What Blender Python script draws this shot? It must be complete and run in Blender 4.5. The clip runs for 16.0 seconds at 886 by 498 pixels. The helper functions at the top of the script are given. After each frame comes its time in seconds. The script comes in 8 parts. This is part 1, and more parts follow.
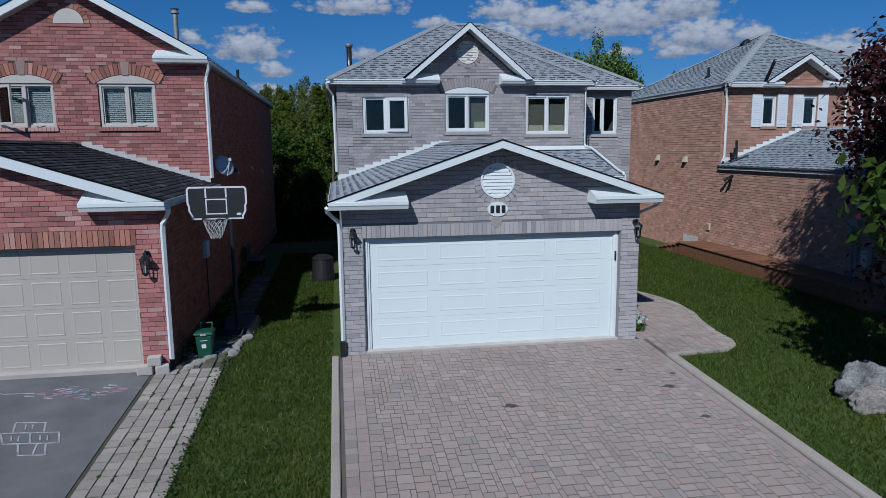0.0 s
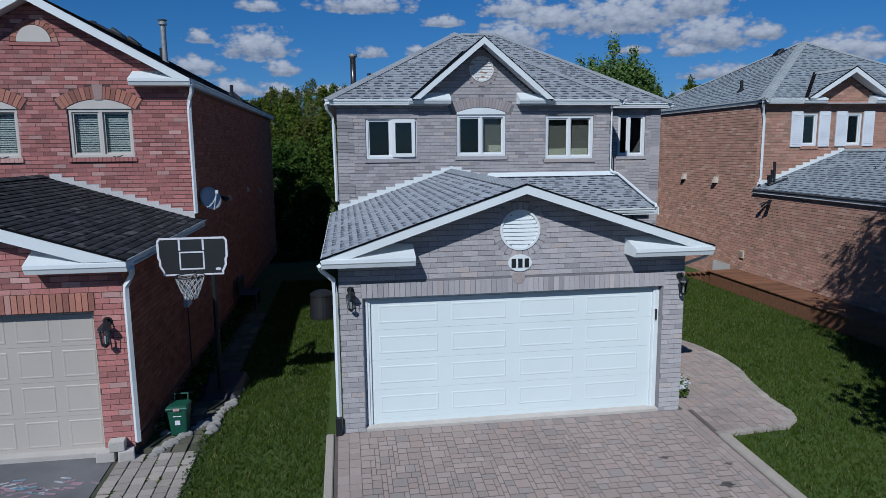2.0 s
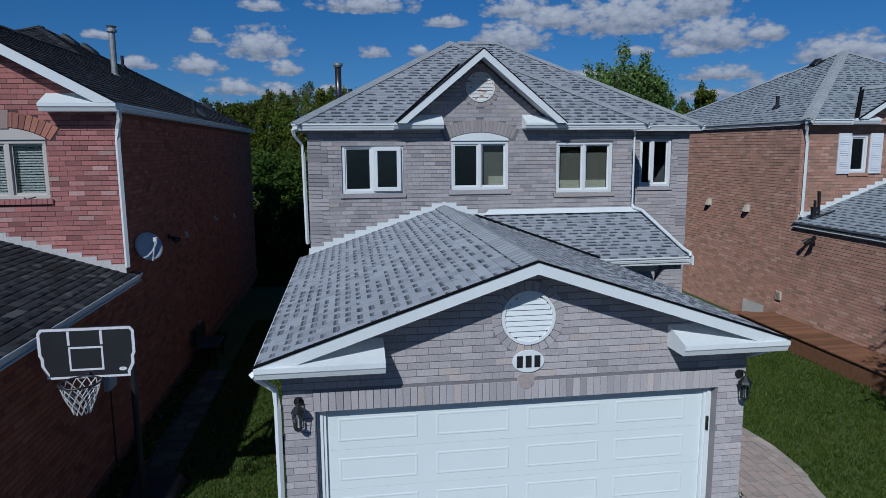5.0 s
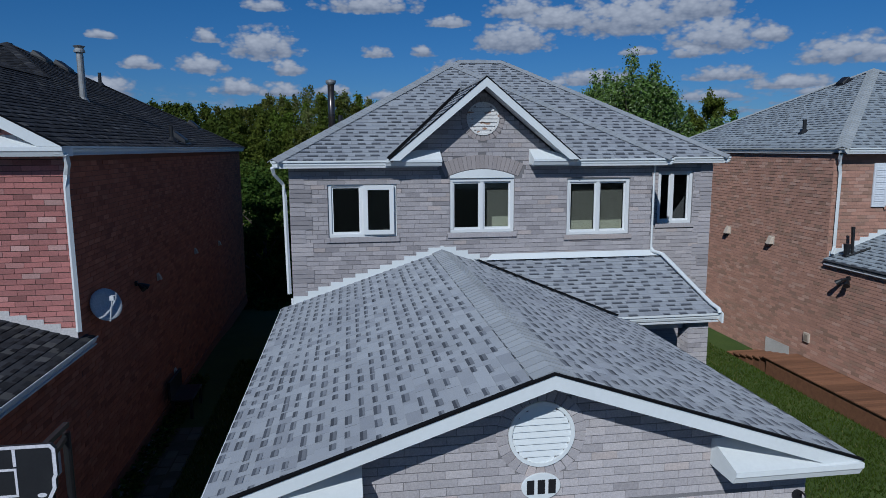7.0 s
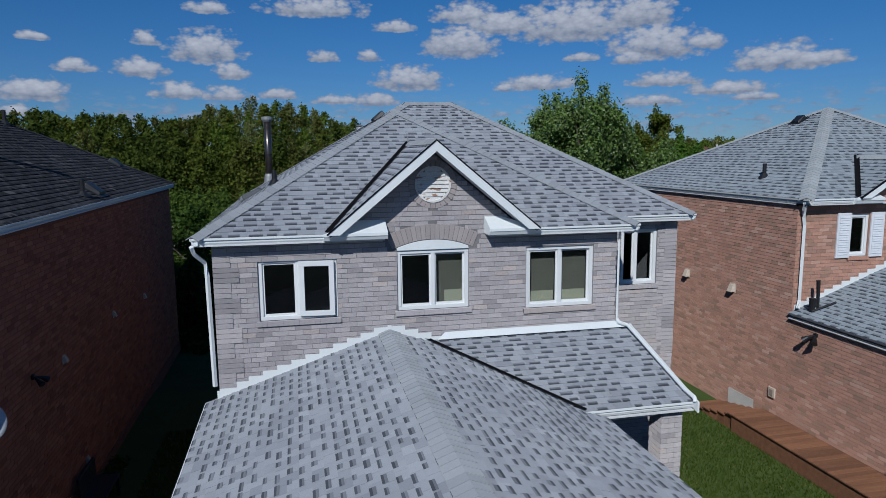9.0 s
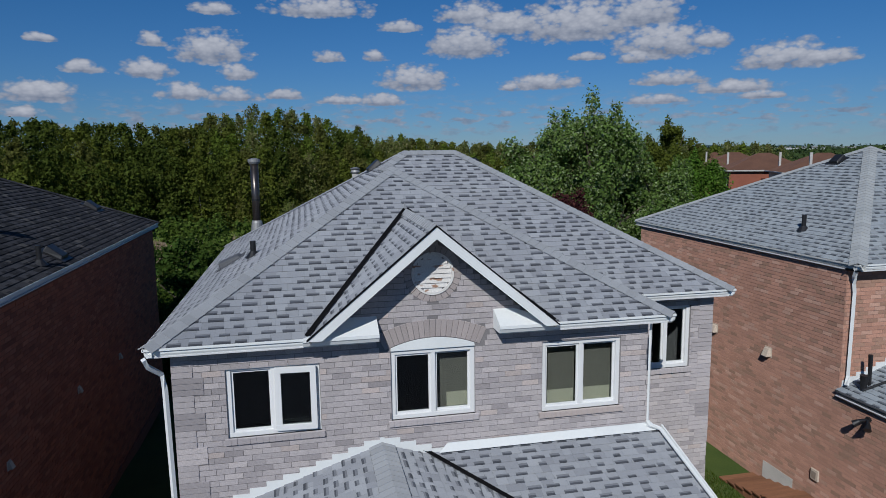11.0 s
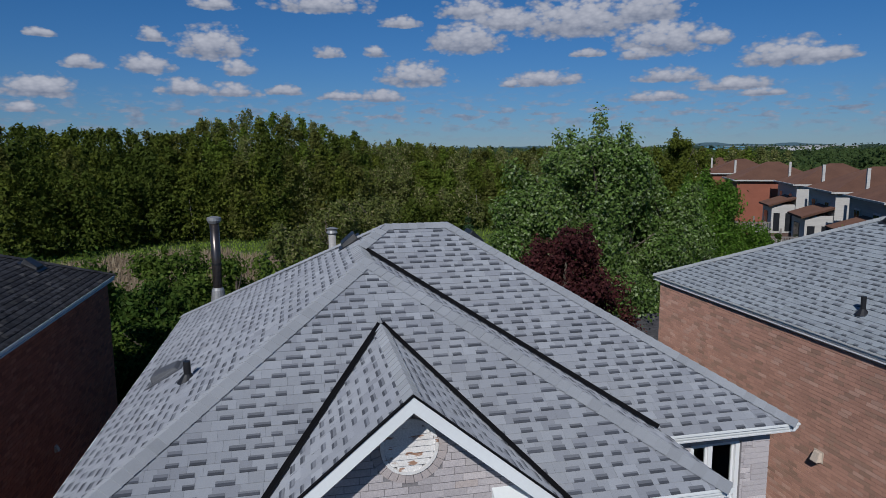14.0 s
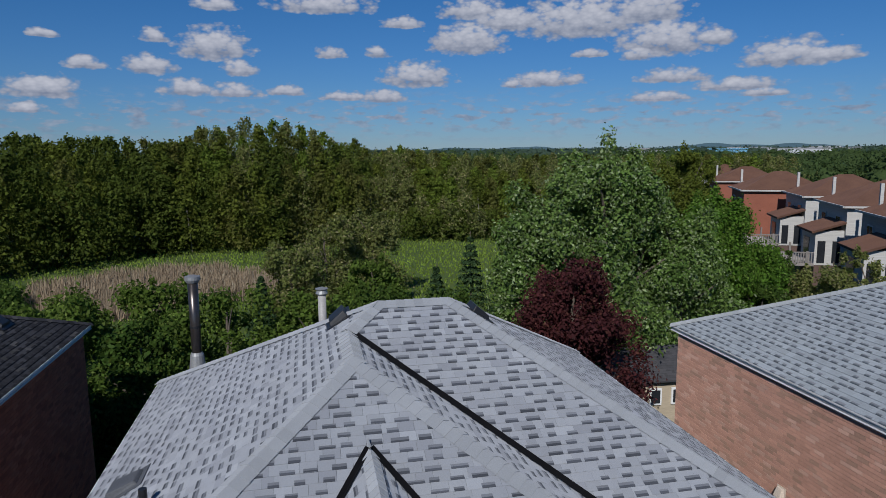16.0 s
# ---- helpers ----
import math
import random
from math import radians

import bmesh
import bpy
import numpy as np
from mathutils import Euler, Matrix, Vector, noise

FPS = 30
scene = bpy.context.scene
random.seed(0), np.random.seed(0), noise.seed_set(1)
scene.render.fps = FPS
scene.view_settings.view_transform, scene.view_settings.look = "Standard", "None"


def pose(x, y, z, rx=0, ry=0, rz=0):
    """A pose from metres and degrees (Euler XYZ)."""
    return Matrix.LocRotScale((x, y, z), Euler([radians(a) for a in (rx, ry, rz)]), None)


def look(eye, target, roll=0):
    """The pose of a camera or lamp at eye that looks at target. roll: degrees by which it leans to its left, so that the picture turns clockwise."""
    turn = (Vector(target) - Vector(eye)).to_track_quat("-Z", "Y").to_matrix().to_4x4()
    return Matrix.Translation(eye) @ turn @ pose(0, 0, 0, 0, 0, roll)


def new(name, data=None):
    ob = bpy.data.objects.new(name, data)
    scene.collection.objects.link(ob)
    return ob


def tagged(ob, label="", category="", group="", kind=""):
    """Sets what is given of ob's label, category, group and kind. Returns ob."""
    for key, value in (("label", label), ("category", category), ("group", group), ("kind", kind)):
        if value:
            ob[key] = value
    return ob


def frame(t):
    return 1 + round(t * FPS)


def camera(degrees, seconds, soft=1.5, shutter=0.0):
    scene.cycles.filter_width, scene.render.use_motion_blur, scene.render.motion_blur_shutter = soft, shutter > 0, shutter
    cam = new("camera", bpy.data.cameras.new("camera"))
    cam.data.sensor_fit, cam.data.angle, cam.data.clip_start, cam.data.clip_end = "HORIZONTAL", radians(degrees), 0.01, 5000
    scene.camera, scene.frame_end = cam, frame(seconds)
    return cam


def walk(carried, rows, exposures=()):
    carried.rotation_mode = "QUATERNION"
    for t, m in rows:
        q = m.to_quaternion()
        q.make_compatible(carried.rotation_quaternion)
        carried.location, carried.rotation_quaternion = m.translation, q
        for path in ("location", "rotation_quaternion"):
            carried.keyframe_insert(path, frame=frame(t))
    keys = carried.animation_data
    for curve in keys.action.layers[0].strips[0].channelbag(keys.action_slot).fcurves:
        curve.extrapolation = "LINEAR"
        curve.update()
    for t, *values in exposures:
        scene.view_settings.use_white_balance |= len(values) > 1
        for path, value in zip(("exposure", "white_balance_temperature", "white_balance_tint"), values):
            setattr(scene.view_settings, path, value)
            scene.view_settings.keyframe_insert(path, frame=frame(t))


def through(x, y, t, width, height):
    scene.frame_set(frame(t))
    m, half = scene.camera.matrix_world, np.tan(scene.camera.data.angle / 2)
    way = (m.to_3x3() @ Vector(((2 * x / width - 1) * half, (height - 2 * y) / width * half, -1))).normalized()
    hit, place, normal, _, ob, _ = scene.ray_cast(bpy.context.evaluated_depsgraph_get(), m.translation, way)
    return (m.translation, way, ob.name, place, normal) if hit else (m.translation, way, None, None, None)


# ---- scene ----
cam = camera(67.5, 16.0, soft=0.7)

# seconds, eye, target, roll
PATH = [
    (0, (-2.867, -11.928, 3.673), (-2.558, -9.975, 3.374), -0.6),
    (0.5, (-2.805, -11.515, 3.841), (-2.478, -9.565, 3.542), -0.6),
    (1, (-2.713, -11.024, 4.048), (-2.371, -9.076, 3.749), -0.6),
    (1.5, (-2.69, -10.57, 4.211), (-2.346, -8.623, 3.91), -0.6),
    (2, (-2.65, -10.081, 4.365), (-2.364, -8.125, 4.063), -0.6),
    (2.5, (-2.58, -9.669, 4.466), (-2.322, -7.709, 4.163), -0.6),
    (3, (-2.493, -9.238, 4.558), (-2.235, -7.277, 4.257), -0.6),
    (3.5, (-2.363, -8.736, 4.656), (-2.09, -6.778, 4.353), -0.6),
    (6, (-1.851, -6.603, 5.339), (-1.57, -4.646, 5.038), -0.4),
    (6.5, (-1.786, -6.23, 5.511), (-1.514, -4.271, 5.21), -0.3),
    (7, (-1.703, -5.838, 5.747), (-1.429, -3.879, 5.446), -0.3),
    (7.5, (-1.617, -5.506, 5.978), (-1.314, -3.551, 5.681), -0.4),
    (8, (-1.555, -5.101, 6.271), (-1.202, -3.155, 5.977), -0.4),
    (8.5, (-1.497, -4.743, 6.541), (-1.105, -2.803, 6.249), -0.5),
    (9, (-1.435, -4.396, 6.821), (-1.012, -2.463, 6.532), -0.5),
    (9.5, (-1.299, -4.009, 7.144), (-0.877, -2.075, 6.857), -0.5),
    (12, (-0.761, -1.647, 8.489), (-0.363, 0.291, 8.197), -0.7),
    (12.5, (-0.626, -1.226, 8.719), (-0.227, 0.711, 8.426), -0.6),
    (13, (-0.464, -0.76, 8.942), (-0.063, 1.177, 8.646), -0.6),
    (13.5, (-0.33, -0.379, 9.134), (0.073, 1.557, 8.835), -0.6),
    (14, (-0.189, 0.054, 9.386), (0.217, 1.989, 9.086), -0.5),
    (14.5, (-0.063, 0.411, 9.645), (0.343, 2.346, 9.344), -0.5),
    (15, (0.034, 0.821, 9.934), (0.441, 2.756, 9.634), -0.5),
    (15.5, (0.088, 1.173, 10.195), (0.492, 3.109, 9.896), -0.5),
    (16, (0.159, 1.555, 10.452), (0.56, 3.491, 10.153), -0.5),
]
walk(cam, [(t, look(e, g, r)) for t, e, g, r in PATH], exposures=[(0.0, -0.47, 5350, 8), (2.0, -0.44, 5350, 8), (3.5, -0.58, 5350, 8), (6.5, -0.60, 5350, 8), (8.0, -0.66, 5400, 8), (8.5, -0.63, 5450, 9), (9.0, -0.42, 5600, 9), (12.0, -0.42, 5850, 11), (14.5, -0.45, 5850, 12), (15.5, -0.45, 5850, 12), (16.0, -0.28, 5900, 12)])

# ---- world, sun ----
SUN_DIR = Vector((0.57, 1.20, -1.0)).normalized()
sun = new("sun", bpy.data.lights.new("sun", "SUN"))
sun.data.energy, sun.data.angle, sun.data.color = 4.2, radians(0.55), (1.0, 0.95, 0.85)
sun.matrix_world = look((-20, -50, 60), Vector((-20, -50, 60)) + SUN_DIR)

world = bpy.data.worlds.new("sky")
scene.world = world
world.use_nodes = True
wt = world.node_tree
for n in list(wt.nodes):
    wt.nodes.remove(n)


def wmath(op, a, b=None, c=None, clamp=False):
    n = wt.nodes.new("ShaderNodeMath")
    n.operation, n.use_clamp = op, clamp
    for k, v in enumerate((a, b, c)):
        if v is None:
            continue
        if isinstance(v, (int, float)):
            n.inputs[k].default_value = v
        else:
            wt.links.new(v, n.inputs[k])
    return n.outputs[0]


sky = wt.nodes.new("ShaderNodeTexSky")
sky.sky_type, sky.sun_disc = "NISHITA", False
sky.sun_elevation = math.asin(-SUN_DIR.z)
sky.sun_rotation = math.atan2(-SUN_DIR.x, -SUN_DIR.y)
sky.air_density, sky.dust_density, sky.ozone_density = 1.0, 0.0, 4.0
coord = wt.nodes.new("ShaderNodeTexCoord")
sep = wt.nodes.new("ShaderNodeSeparateXYZ")
wt.links.new(coord.outputs["Generated"], sep.inputs[0])
azim = wmath("MULTIPLY", wmath("ARCTAN2", sep.outputs[0], sep.outputs[1]), 57.2958)
elev = wmath("MULTIPLY", wmath("ARCSINE", sep.outputs[2]), 57.2958)
comb = wt.nodes.new("ShaderNodeCombineXYZ")
wt.links.new(azim, comb.inputs[0])
wt.links.new(wmath("MULTIPLY", elev, 1.7), comb.inputs[1])


def wnoise(scale, detail, rough, shift):
    n = wt.nodes.new("ShaderNodeTexNoise")
    n.inputs["Scale"].default_value, n.inputs["Detail"].default_value, n.inputs["Roughness"].default_value = scale, detail, rough
    add = wt.nodes.new("ShaderNodeVectorMath")
    add.operation = "ADD"
    wt.links.new(comb.outputs[0], add.inputs[0])
    add.inputs[1].default_value = (shift, shift * 0.7, 0)
    wt.links.new(add.outputs[0], n.inputs["Vector"])
    return n.outputs[0]


puff = wnoise(0.8, 4.0, 0.52, 3.0)
# round heads: cells of two sizes
def wcells(scale, shift):
    n = wt.nodes.new("ShaderNodeTexVoronoi")
    n.voronoi_dimensions, n.feature = "2D", "SMOOTH_F1"
    n.inputs["Scale"].default_value, n.inputs["Smoothness"].default_value = scale, 0.35
    add = wt.nodes.new("ShaderNodeVectorMath")
    add.operation = "ADD"
    wt.links.new(comb.outputs[0], add.inputs[0])
    add.inputs[1].default_value = (shift, shift * 0.7, 0)
    wt.links.new(add.outputs[0], n.inputs["Vector"])
    return wmath("SUBTRACT", 0.42, n.outputs["Distance"])


heads = wmath("ADD", wcells(1.0, 5.0), wmath("MULTIPLY", wcells(2.6, 9.0), 0.5))
bow = wmath("SUBTRACT", wnoise(0.5, 3.0, 0.55, 80.0), 0.5)
az2 = wmath("ADD", azim, wmath("MULTIPLY", bow, 1.6))
# cumulus: azimuth, elevation of the flat base, half width, height (degrees)
CLOUDS = [
    (-6.6, 7.7, 2.7, 2.0), (-11.0, 8.5, 1.1, 0.8), (-11.5, 6.2, 1.8, 1.2), (-4.8, 6.2, 1.5, 1.0),
    (-8.9, 4.6, 1.9, 1.1), (-5.2, 4.5, 2.0, 0.9), (-1.1, 4.6, 1.5, 0.7), (-15.8, 6.3, 1.3, 0.8),
    (-18.8, 4.3, 2.6, 1.3), (-18.4, 8.3, 1.0, 0.5), (2.5, 7.6, 1.3, 0.7), (6.3, 7.7, 1.0, 0.8),
    (9.7, 5.6, 2.9, 1.6), (6.8, 4.1, 1.9, 0.9), (3.5, 4.2, 1.9, 0.6), (14.0, 8.3, 3.3, 2.0),
]
CLOUDS += [
    (2.0, 11.2, 4.1, 1.2), (17.5, 9.9, 3.4, 1.5), (33.5, 8.0, 1.6, 1.0), (24.0, 7.4, 1.4, 0.5), (8.5, 10.0, 1.6, 0.7), (-6.4, 11.0, 1.7, 0.7), (22.9, 9.5, 4.9, 2.6), (14.5, 10.8, 2.8, 1.3),
    (28.2, 10.2, 3.2, 2.1), (29.8, 7.8, 3.6, 2.1), (27.7, 7.1, 1.5, 0.8), (38.8, 6.3, 3.5, 1.6),
    (41.2, 6.3, 2.1, 0.9), (20.4, 5.3, 3.2, 1.0), (30.6, 5.3, 2.7, 0.9), (35.2, 4.5, 3.0, 0.8),
    (29.3, 3.8, 2.6, 0.6), (37.2, 3.9, 1.9, 0.5), (17.9, 5.1, 0.9, 0.6), (-19.9, 3.0, 1.4, 0.6),
]
dens, lift = None, None
for a, e, w, h in CLOUDS:
    dx = wmath("DIVIDE", wmath("SUBTRACT", az2, a), w)
    dy = wmath("DIVIDE", wmath("SUBTRACT", elev, e), h)
    low = wmath("MULTIPLY", wmath("MINIMUM", dy, 0.0), 3.2)
    up = wmath("MAXIMUM", dy, 0.0)
    r2 = wmath("ADD", wmath("MULTIPLY", dx, dx), wmath("ADD", wmath("MULTIPLY", low, low), wmath("MULTIPLY", up, up)))
    m = wmath("SUBTRACT", 1.0, r2)
    dens = m if dens is None else wmath("MAXIMUM", dens, m)
    top = wmath("MULTIPLY", wmath("MAXIMUM", m, 0.0), up)
    lift = top if lift is None else wmath("MAXIMUM", lift, top)
body = wmath("ADD", dens, wmath("ADD", wmath("MULTIPLY", wmath("SUBTRACT", puff, 0.5), 2.1), wmath("MULTIPLY", heads, 0.9)))
cover = wmath("MULTIPLY", wmath("SUBTRACT", body, -0.28), 1.25, clamp=True)
# thin far streaks low over the horizon
band = wmath("SUBTRACT", 1.0, wmath("MULTIPLY", wmath("ABSOLUTE", wmath("SUBTRACT", elev, 2.7)), 0.42), clamp=True)
stretch = wt.nodes.new("ShaderNodeCombineXYZ")
wt.links.new(wmath("MULTIPLY", azim, 0.75), stretch.inputs[0])
wt.links.new(wmath("MULTIPLY", elev, 2.3), stretch.inputs[1])
sn = wt.nodes.new("ShaderNodeTexNoise")
sn.inputs["Scale"].default_value, sn.inputs["Detail"].default_value = 0.9, 5.0
wt.links.new(stretch.outputs[0], sn.inputs["Vector"])
streak = wmath("MULTIPLY", wmath("MULTIPLY", wmath("SUBTRACT", sn.outputs[0], 0.49), 8.0, clamp=True), band)
cover = wmath("MAXIMUM", cover, wmath("MULTIPLY", streak, 0.8))
bright = wmath("ADD", wmath("MULTIPLY", wmath("POWER", wmath("MULTIPLY", lift, 2.4, clamp=True), 0.7), 0.60), wmath("ADD", 0.22, wmath("ADD", wmath("MULTIPLY", wmath("SUBTRACT", puff, 0.5), 0.6), wmath("MULTIPLY", heads, 0.45))))
tone = wt.nodes.new("ShaderNodeMix")
tone.data_type = "RGBA"
wt.links.new(wmath("MINIMUM", bright, 1.0), tone.inputs["Factor"])
tone.inputs["A"].default_value, tone.inputs["B"].default_value = (5.6, 6.4, 8.2, 1), (14.7, 14.6, 15.2, 1)
deep = wt.nodes.new("ShaderNodeMix")
deep.data_type, deep.blend_type = "RGBA", "MULTIPLY"
deep.inputs["Factor"].default_value = 1.0
wt.links.new(sky.outputs[0], deep.inputs["A"])
shade = wt.nodes.new("ShaderNodeMix")
shade.data_type = "RGBA"
wt.links.new(wmath("MULTIPLY", elev, 0.07, clamp=True), shade.inputs["Factor"])
shade.inputs["A"].default_value, shade.inputs["B"].default_value = (0.69, 1.00, 1.52, 1), (0.50, 1.08, 1.56, 1)
wt.links.new(shade.outputs["Result"], deep.inputs["B"])
mixed = wt.nodes.new("ShaderNodeMix")
mixed.data_type = "RGBA"
wt.links.new(cover, mixed.inputs["Factor"])
wt.links.new(deep.outputs["Result"], mixed.inputs["A"])
wt.links.new(tone.outputs["Result"], mixed.inputs["B"])
back = wt.nodes.new("ShaderNodeBackground")
back.inputs["Strength"].default_value = 0.042
wt.links.new(mixed.outputs["Result"], back.inputs["Color"])
wt.links.new(back.outputs[0], wt.nodes.new("ShaderNodeOutputWorld").inputs[0])

# ---- materials ----
def mat(name, c1, c2, rough=0.8, big=1.5, fine=40.0, bump=0.3, depth=0.004, metal=0.0, vary=0.0, islands=False, tints=(), spec=0.5, stain=0.0, stretch=(1, 1, 1), grain=0.2):
    """A surface with two scales of variation. vary: how far pieces differ in value; tints: other base colours that some pieces take."""
    m = bpy.data.materials.new(name)
    m.use_nodes = True
    t = m.node_tree
    b = t.nodes["Principled BSDF"]
    geo = t.nodes.new("ShaderNodeNewGeometry")
    mp = t.nodes.new("ShaderNodeMapping")
    mp.inputs["Scale"].default_value = stretch
    t.links.new(geo.outputs["Position"], mp.inputs[0])

    def noise_at(scale, detail=4.0):
        n = t.nodes.new("ShaderNodeTexNoise")
        n.inputs["Scale"].default_value, n.inputs["Detail"].default_value, n.inputs["Roughness"].default_value = scale, detail, 0.6
        t.links.new(mp.outputs[0], n.inputs["Vector"])
        return n.outputs[0]

    def ramp(v, lo, hi, a=0.0, z=1.0):
        r = t.nodes.new("ShaderNodeMapRange")
        r.inputs[1].default_value, r.inputs[2].default_value, r.inputs[3].default_value, r.inputs[4].default_value = lo, hi, a, z
        t.links.new(v, r.inputs[0])
        return r.outputs[0]

    def mix(f, a, c, kind="MIX"):
        x = t.nodes.new("ShaderNodeMix")
        x.data_type, x.blend_type = "RGBA", kind
        for sock, v in (("Factor", f), ("A", a), ("B", c)):
            if isinstance(v, (int, float)):
                x.inputs[sock].default_value = v
            elif isinstance(v, tuple):
                x.inputs[sock].default_value = (*v, 1)
            else:
                t.links.new(v, x.inputs[sock])
        return x.outputs["Result"]

    small = noise_at(fine)
    col = mix(ramp(noise_at(big), 0.32, 0.68), c1, c2)
    if vary or tints:
        src = geo.outputs["Random Per Island"] if islands else t.nodes.new("ShaderNodeObjectInfo").outputs["Random"]
        white = t.nodes.new("ShaderNodeTexWhiteNoise")
        white.noise_dimensions = "1D"
        t.links.new(src, white.inputs["W"])
        for k, (share, tint) in enumerate(tints):
            w = t.nodes.new("ShaderNodeTexWhiteNoise")
            w.noise_dimensions = "1D"
            a = t.nodes.new("ShaderNodeMath")
            a.operation = "ADD"
            t.links.new(src, a.inputs[0])
            a.inputs[1].default_value = 3.1 * k + 1.7
            t.links.new(a.outputs[0], w.inputs["W"])
            less = t.nodes.new("ShaderNodeMath")
            less.operation = "LESS_THAN"
            t.links.new(w.outputs["Value"], less.inputs[0])
            less.inputs[1].default_value = share
            col = mix(less.outputs[0], col, tint)
        v = ramp(white.outputs["Value"], 0.0, 1.0, 1 - vary, 1 + vary)
        g = t.nodes.new("ShaderNodeCombineColor")
        for k in range(3):
            t.links.new(v, g.inputs[k])
        col = mix(1.0, col, g.outputs[0], "MULTIPLY")
    g = t.nodes.new("ShaderNodeCombineColor")
    v = ramp(small, 0.25, 0.75, 1 - grain, 1 + grain)
    for k in range(3):
        t.links.new(v, g.inputs[k])
    col = mix(1.0, col, g.outputs[0], "MULTIPLY")
    if stain:
        col = mix(ramp(noise_at(0.45, 6.0), 0.56, 0.75, 0.0, stain), col, mix(1.0, col, (0.45, 0.43, 0.40), "MULTIPLY"))
    t.links.new(col, b.inputs["Base Color"])
    b.inputs["Roughness"].default_value, b.inputs["Metallic"].default_value = rough, metal
    b.inputs["Specular IOR Level"].default_value = spec
    b.inputs["Diffuse Roughness"].default_value = 1.0 if rough >= 0.9 else 0.3
    if bump:
        bp = t.nodes.new("ShaderNodeBump")
        bp.inputs["Strength"].default_value, bp.inputs["Distance"].default_value = bump, depth
        t.links.new(small, bp.inputs["Height"])
        t.links.new(bp.outputs[0], b.inputs["Normal"])
    return m


def leaf_mat(name, c1, c2, big=0.35, vary=0.35, tints=(), through=0.35):
    """Leaves: diffuse with light coming through, and a little gloss."""
    m = mat(name, c1, c2, rough=0.65, big=big, fine=3.0, bump=0, vary=vary, islands=True, tints=tints, spec=0.10)
    t = m.node_tree
    b = t.nodes["Principled BSDF"]
    tr = t.nodes.new("ShaderNodeBsdfTranslucent")
    t.links.new(b.inputs["Base Color"].links[0].from_socket, tr.inputs["Color"])
    mx = t.nodes.new("ShaderNodeMixShader")
    mx.inputs[0].default_value = through
    t.links.new(b.outputs[0], mx.inputs[1])
    t.links.new(tr.outputs[0], mx.inputs[2])
    t.links.new(mx.outputs[0], t.nodes["Material Output"].inputs[0])
    return m


def glass_mat():
    m = bpy.data.materials.new("window_glass")
    m.use_nodes = True
    t = m.node_tree
    t.nodes.remove(t.nodes["Principled BSDF"])
    fr = t.nodes.new("ShaderNodeFresnel")
    fr.inputs[0].default_value = 1.6
    tr = t.nodes.new("ShaderNodeBsdfTransparent")
    tr.inputs[0].default_value = (0.62, 0.66, 0.66, 1)
    gl = t.nodes.new("ShaderNodeBsdfGlossy")
    gl.inputs["Roughness"].default_value = 0.02
    mx = t.nodes.new("ShaderNodeMixShader")
    for a, z in ((fr.outputs[0], mx.inputs[0]), (tr.outputs[0], mx.inputs[1]), (gl.outputs[0], mx.inputs[2]), (mx.outputs[0], t.nodes["Material Output"].inputs[0])):
        t.links.new(a, z)
    return m


GLASS = glass_mat()
GREY_TINTS = ((0.13, (0.355, 0.325, 0.328)), (0.16, (0.47, 0.43, 0.425)), (0.05, (0.49, 0.425, 0.40)))
BRICK_GREY = mat("grey_brick", (0.412, 0.378, 0.382), (0.455, 0.418, 0.416), 0.9, 1.2, 60, 0.5, 0.003, vary=0.10, islands=True, tints=GREY_TINTS)
BRICK_GREY_ONE = mat("grey_brick_single", (0.412, 0.378, 0.382), (0.455, 0.418, 0.416), 0.9, 1.2, 60, 0.5, 0.003, vary=0.10, tints=GREY_TINTS)
MORTAR_GREY = mat("grey_mortar", (0.20, 0.187, 0.19), (0.24, 0.225, 0.225), 0.95, 2.0, 80, 0.5, 0.003)
RED_TINTS = ((0.20, (0.53, 0.265, 0.235)), (0.16, (0.365, 0.152, 0.134)), (0.05, (0.58, 0.36, 0.32)))
BRICK_RED = mat("red_brick", (0.455, 0.185, 0.163), (0.51, 0.22, 0.195), 0.9, 1.2, 60, 0.5, 0.003, vary=0.17, islands=True, tints=RED_TINTS)
BRICK_RED_ONE = mat("red_brick_single", (0.455, 0.185, 0.163), (0.51, 0.22, 0.195), 0.9, 1.2, 60, 0.5, 0.003, vary=0.17, tints=RED_TINTS)
ARCH_RED = mat("orange_red_brick", (0.46, 0.205, 0.145), (0.53, 0.25, 0.18), 0.9, 1.2, 60, 0.5, 0.003, vary=0.18, tints=((0.3, (0.37, 0.16, 0.12)), (0.15, (0.58, 0.33, 0.27))))
# the red house's shaded sides: shade tone put into browner mortar and brick
MORTAR_SIDE = mat("shade_brown_mortar", (0.22, 0.078, 0.044), (0.26, 0.094, 0.054), 0.95, 2.0, 80, 0.5, 0.003)
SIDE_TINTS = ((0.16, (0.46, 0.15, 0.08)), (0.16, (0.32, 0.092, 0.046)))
BRICK_SIDE = mat("shade_brown_brick", (0.40, 0.115, 0.056), (0.44, 0.132, 0.066), 0.9, 1.2, 60, 0.5, 0.003, vary=0.14, islands=True, tints=SIDE_TINTS)
MORTAR_RED = mat("pink_mortar", (0.10, 0.06, 0.052), (0.14, 0.085, 0.072), 0.95, 2.0, 80, 0.5, 0.003)
TAN_TINTS = ((0.14, (0.46, 0.285, 0.215)), (0.18, (0.33, 0.20, 0.143)))
BRICK_TAN = mat("orange_brown_brick", (0.40, 0.222, 0.16), (0.435, 0.242, 0.175), 0.9, 1.2, 60, 0.5, 0.003, vary=0.12, islands=True, tints=TAN_TINTS)
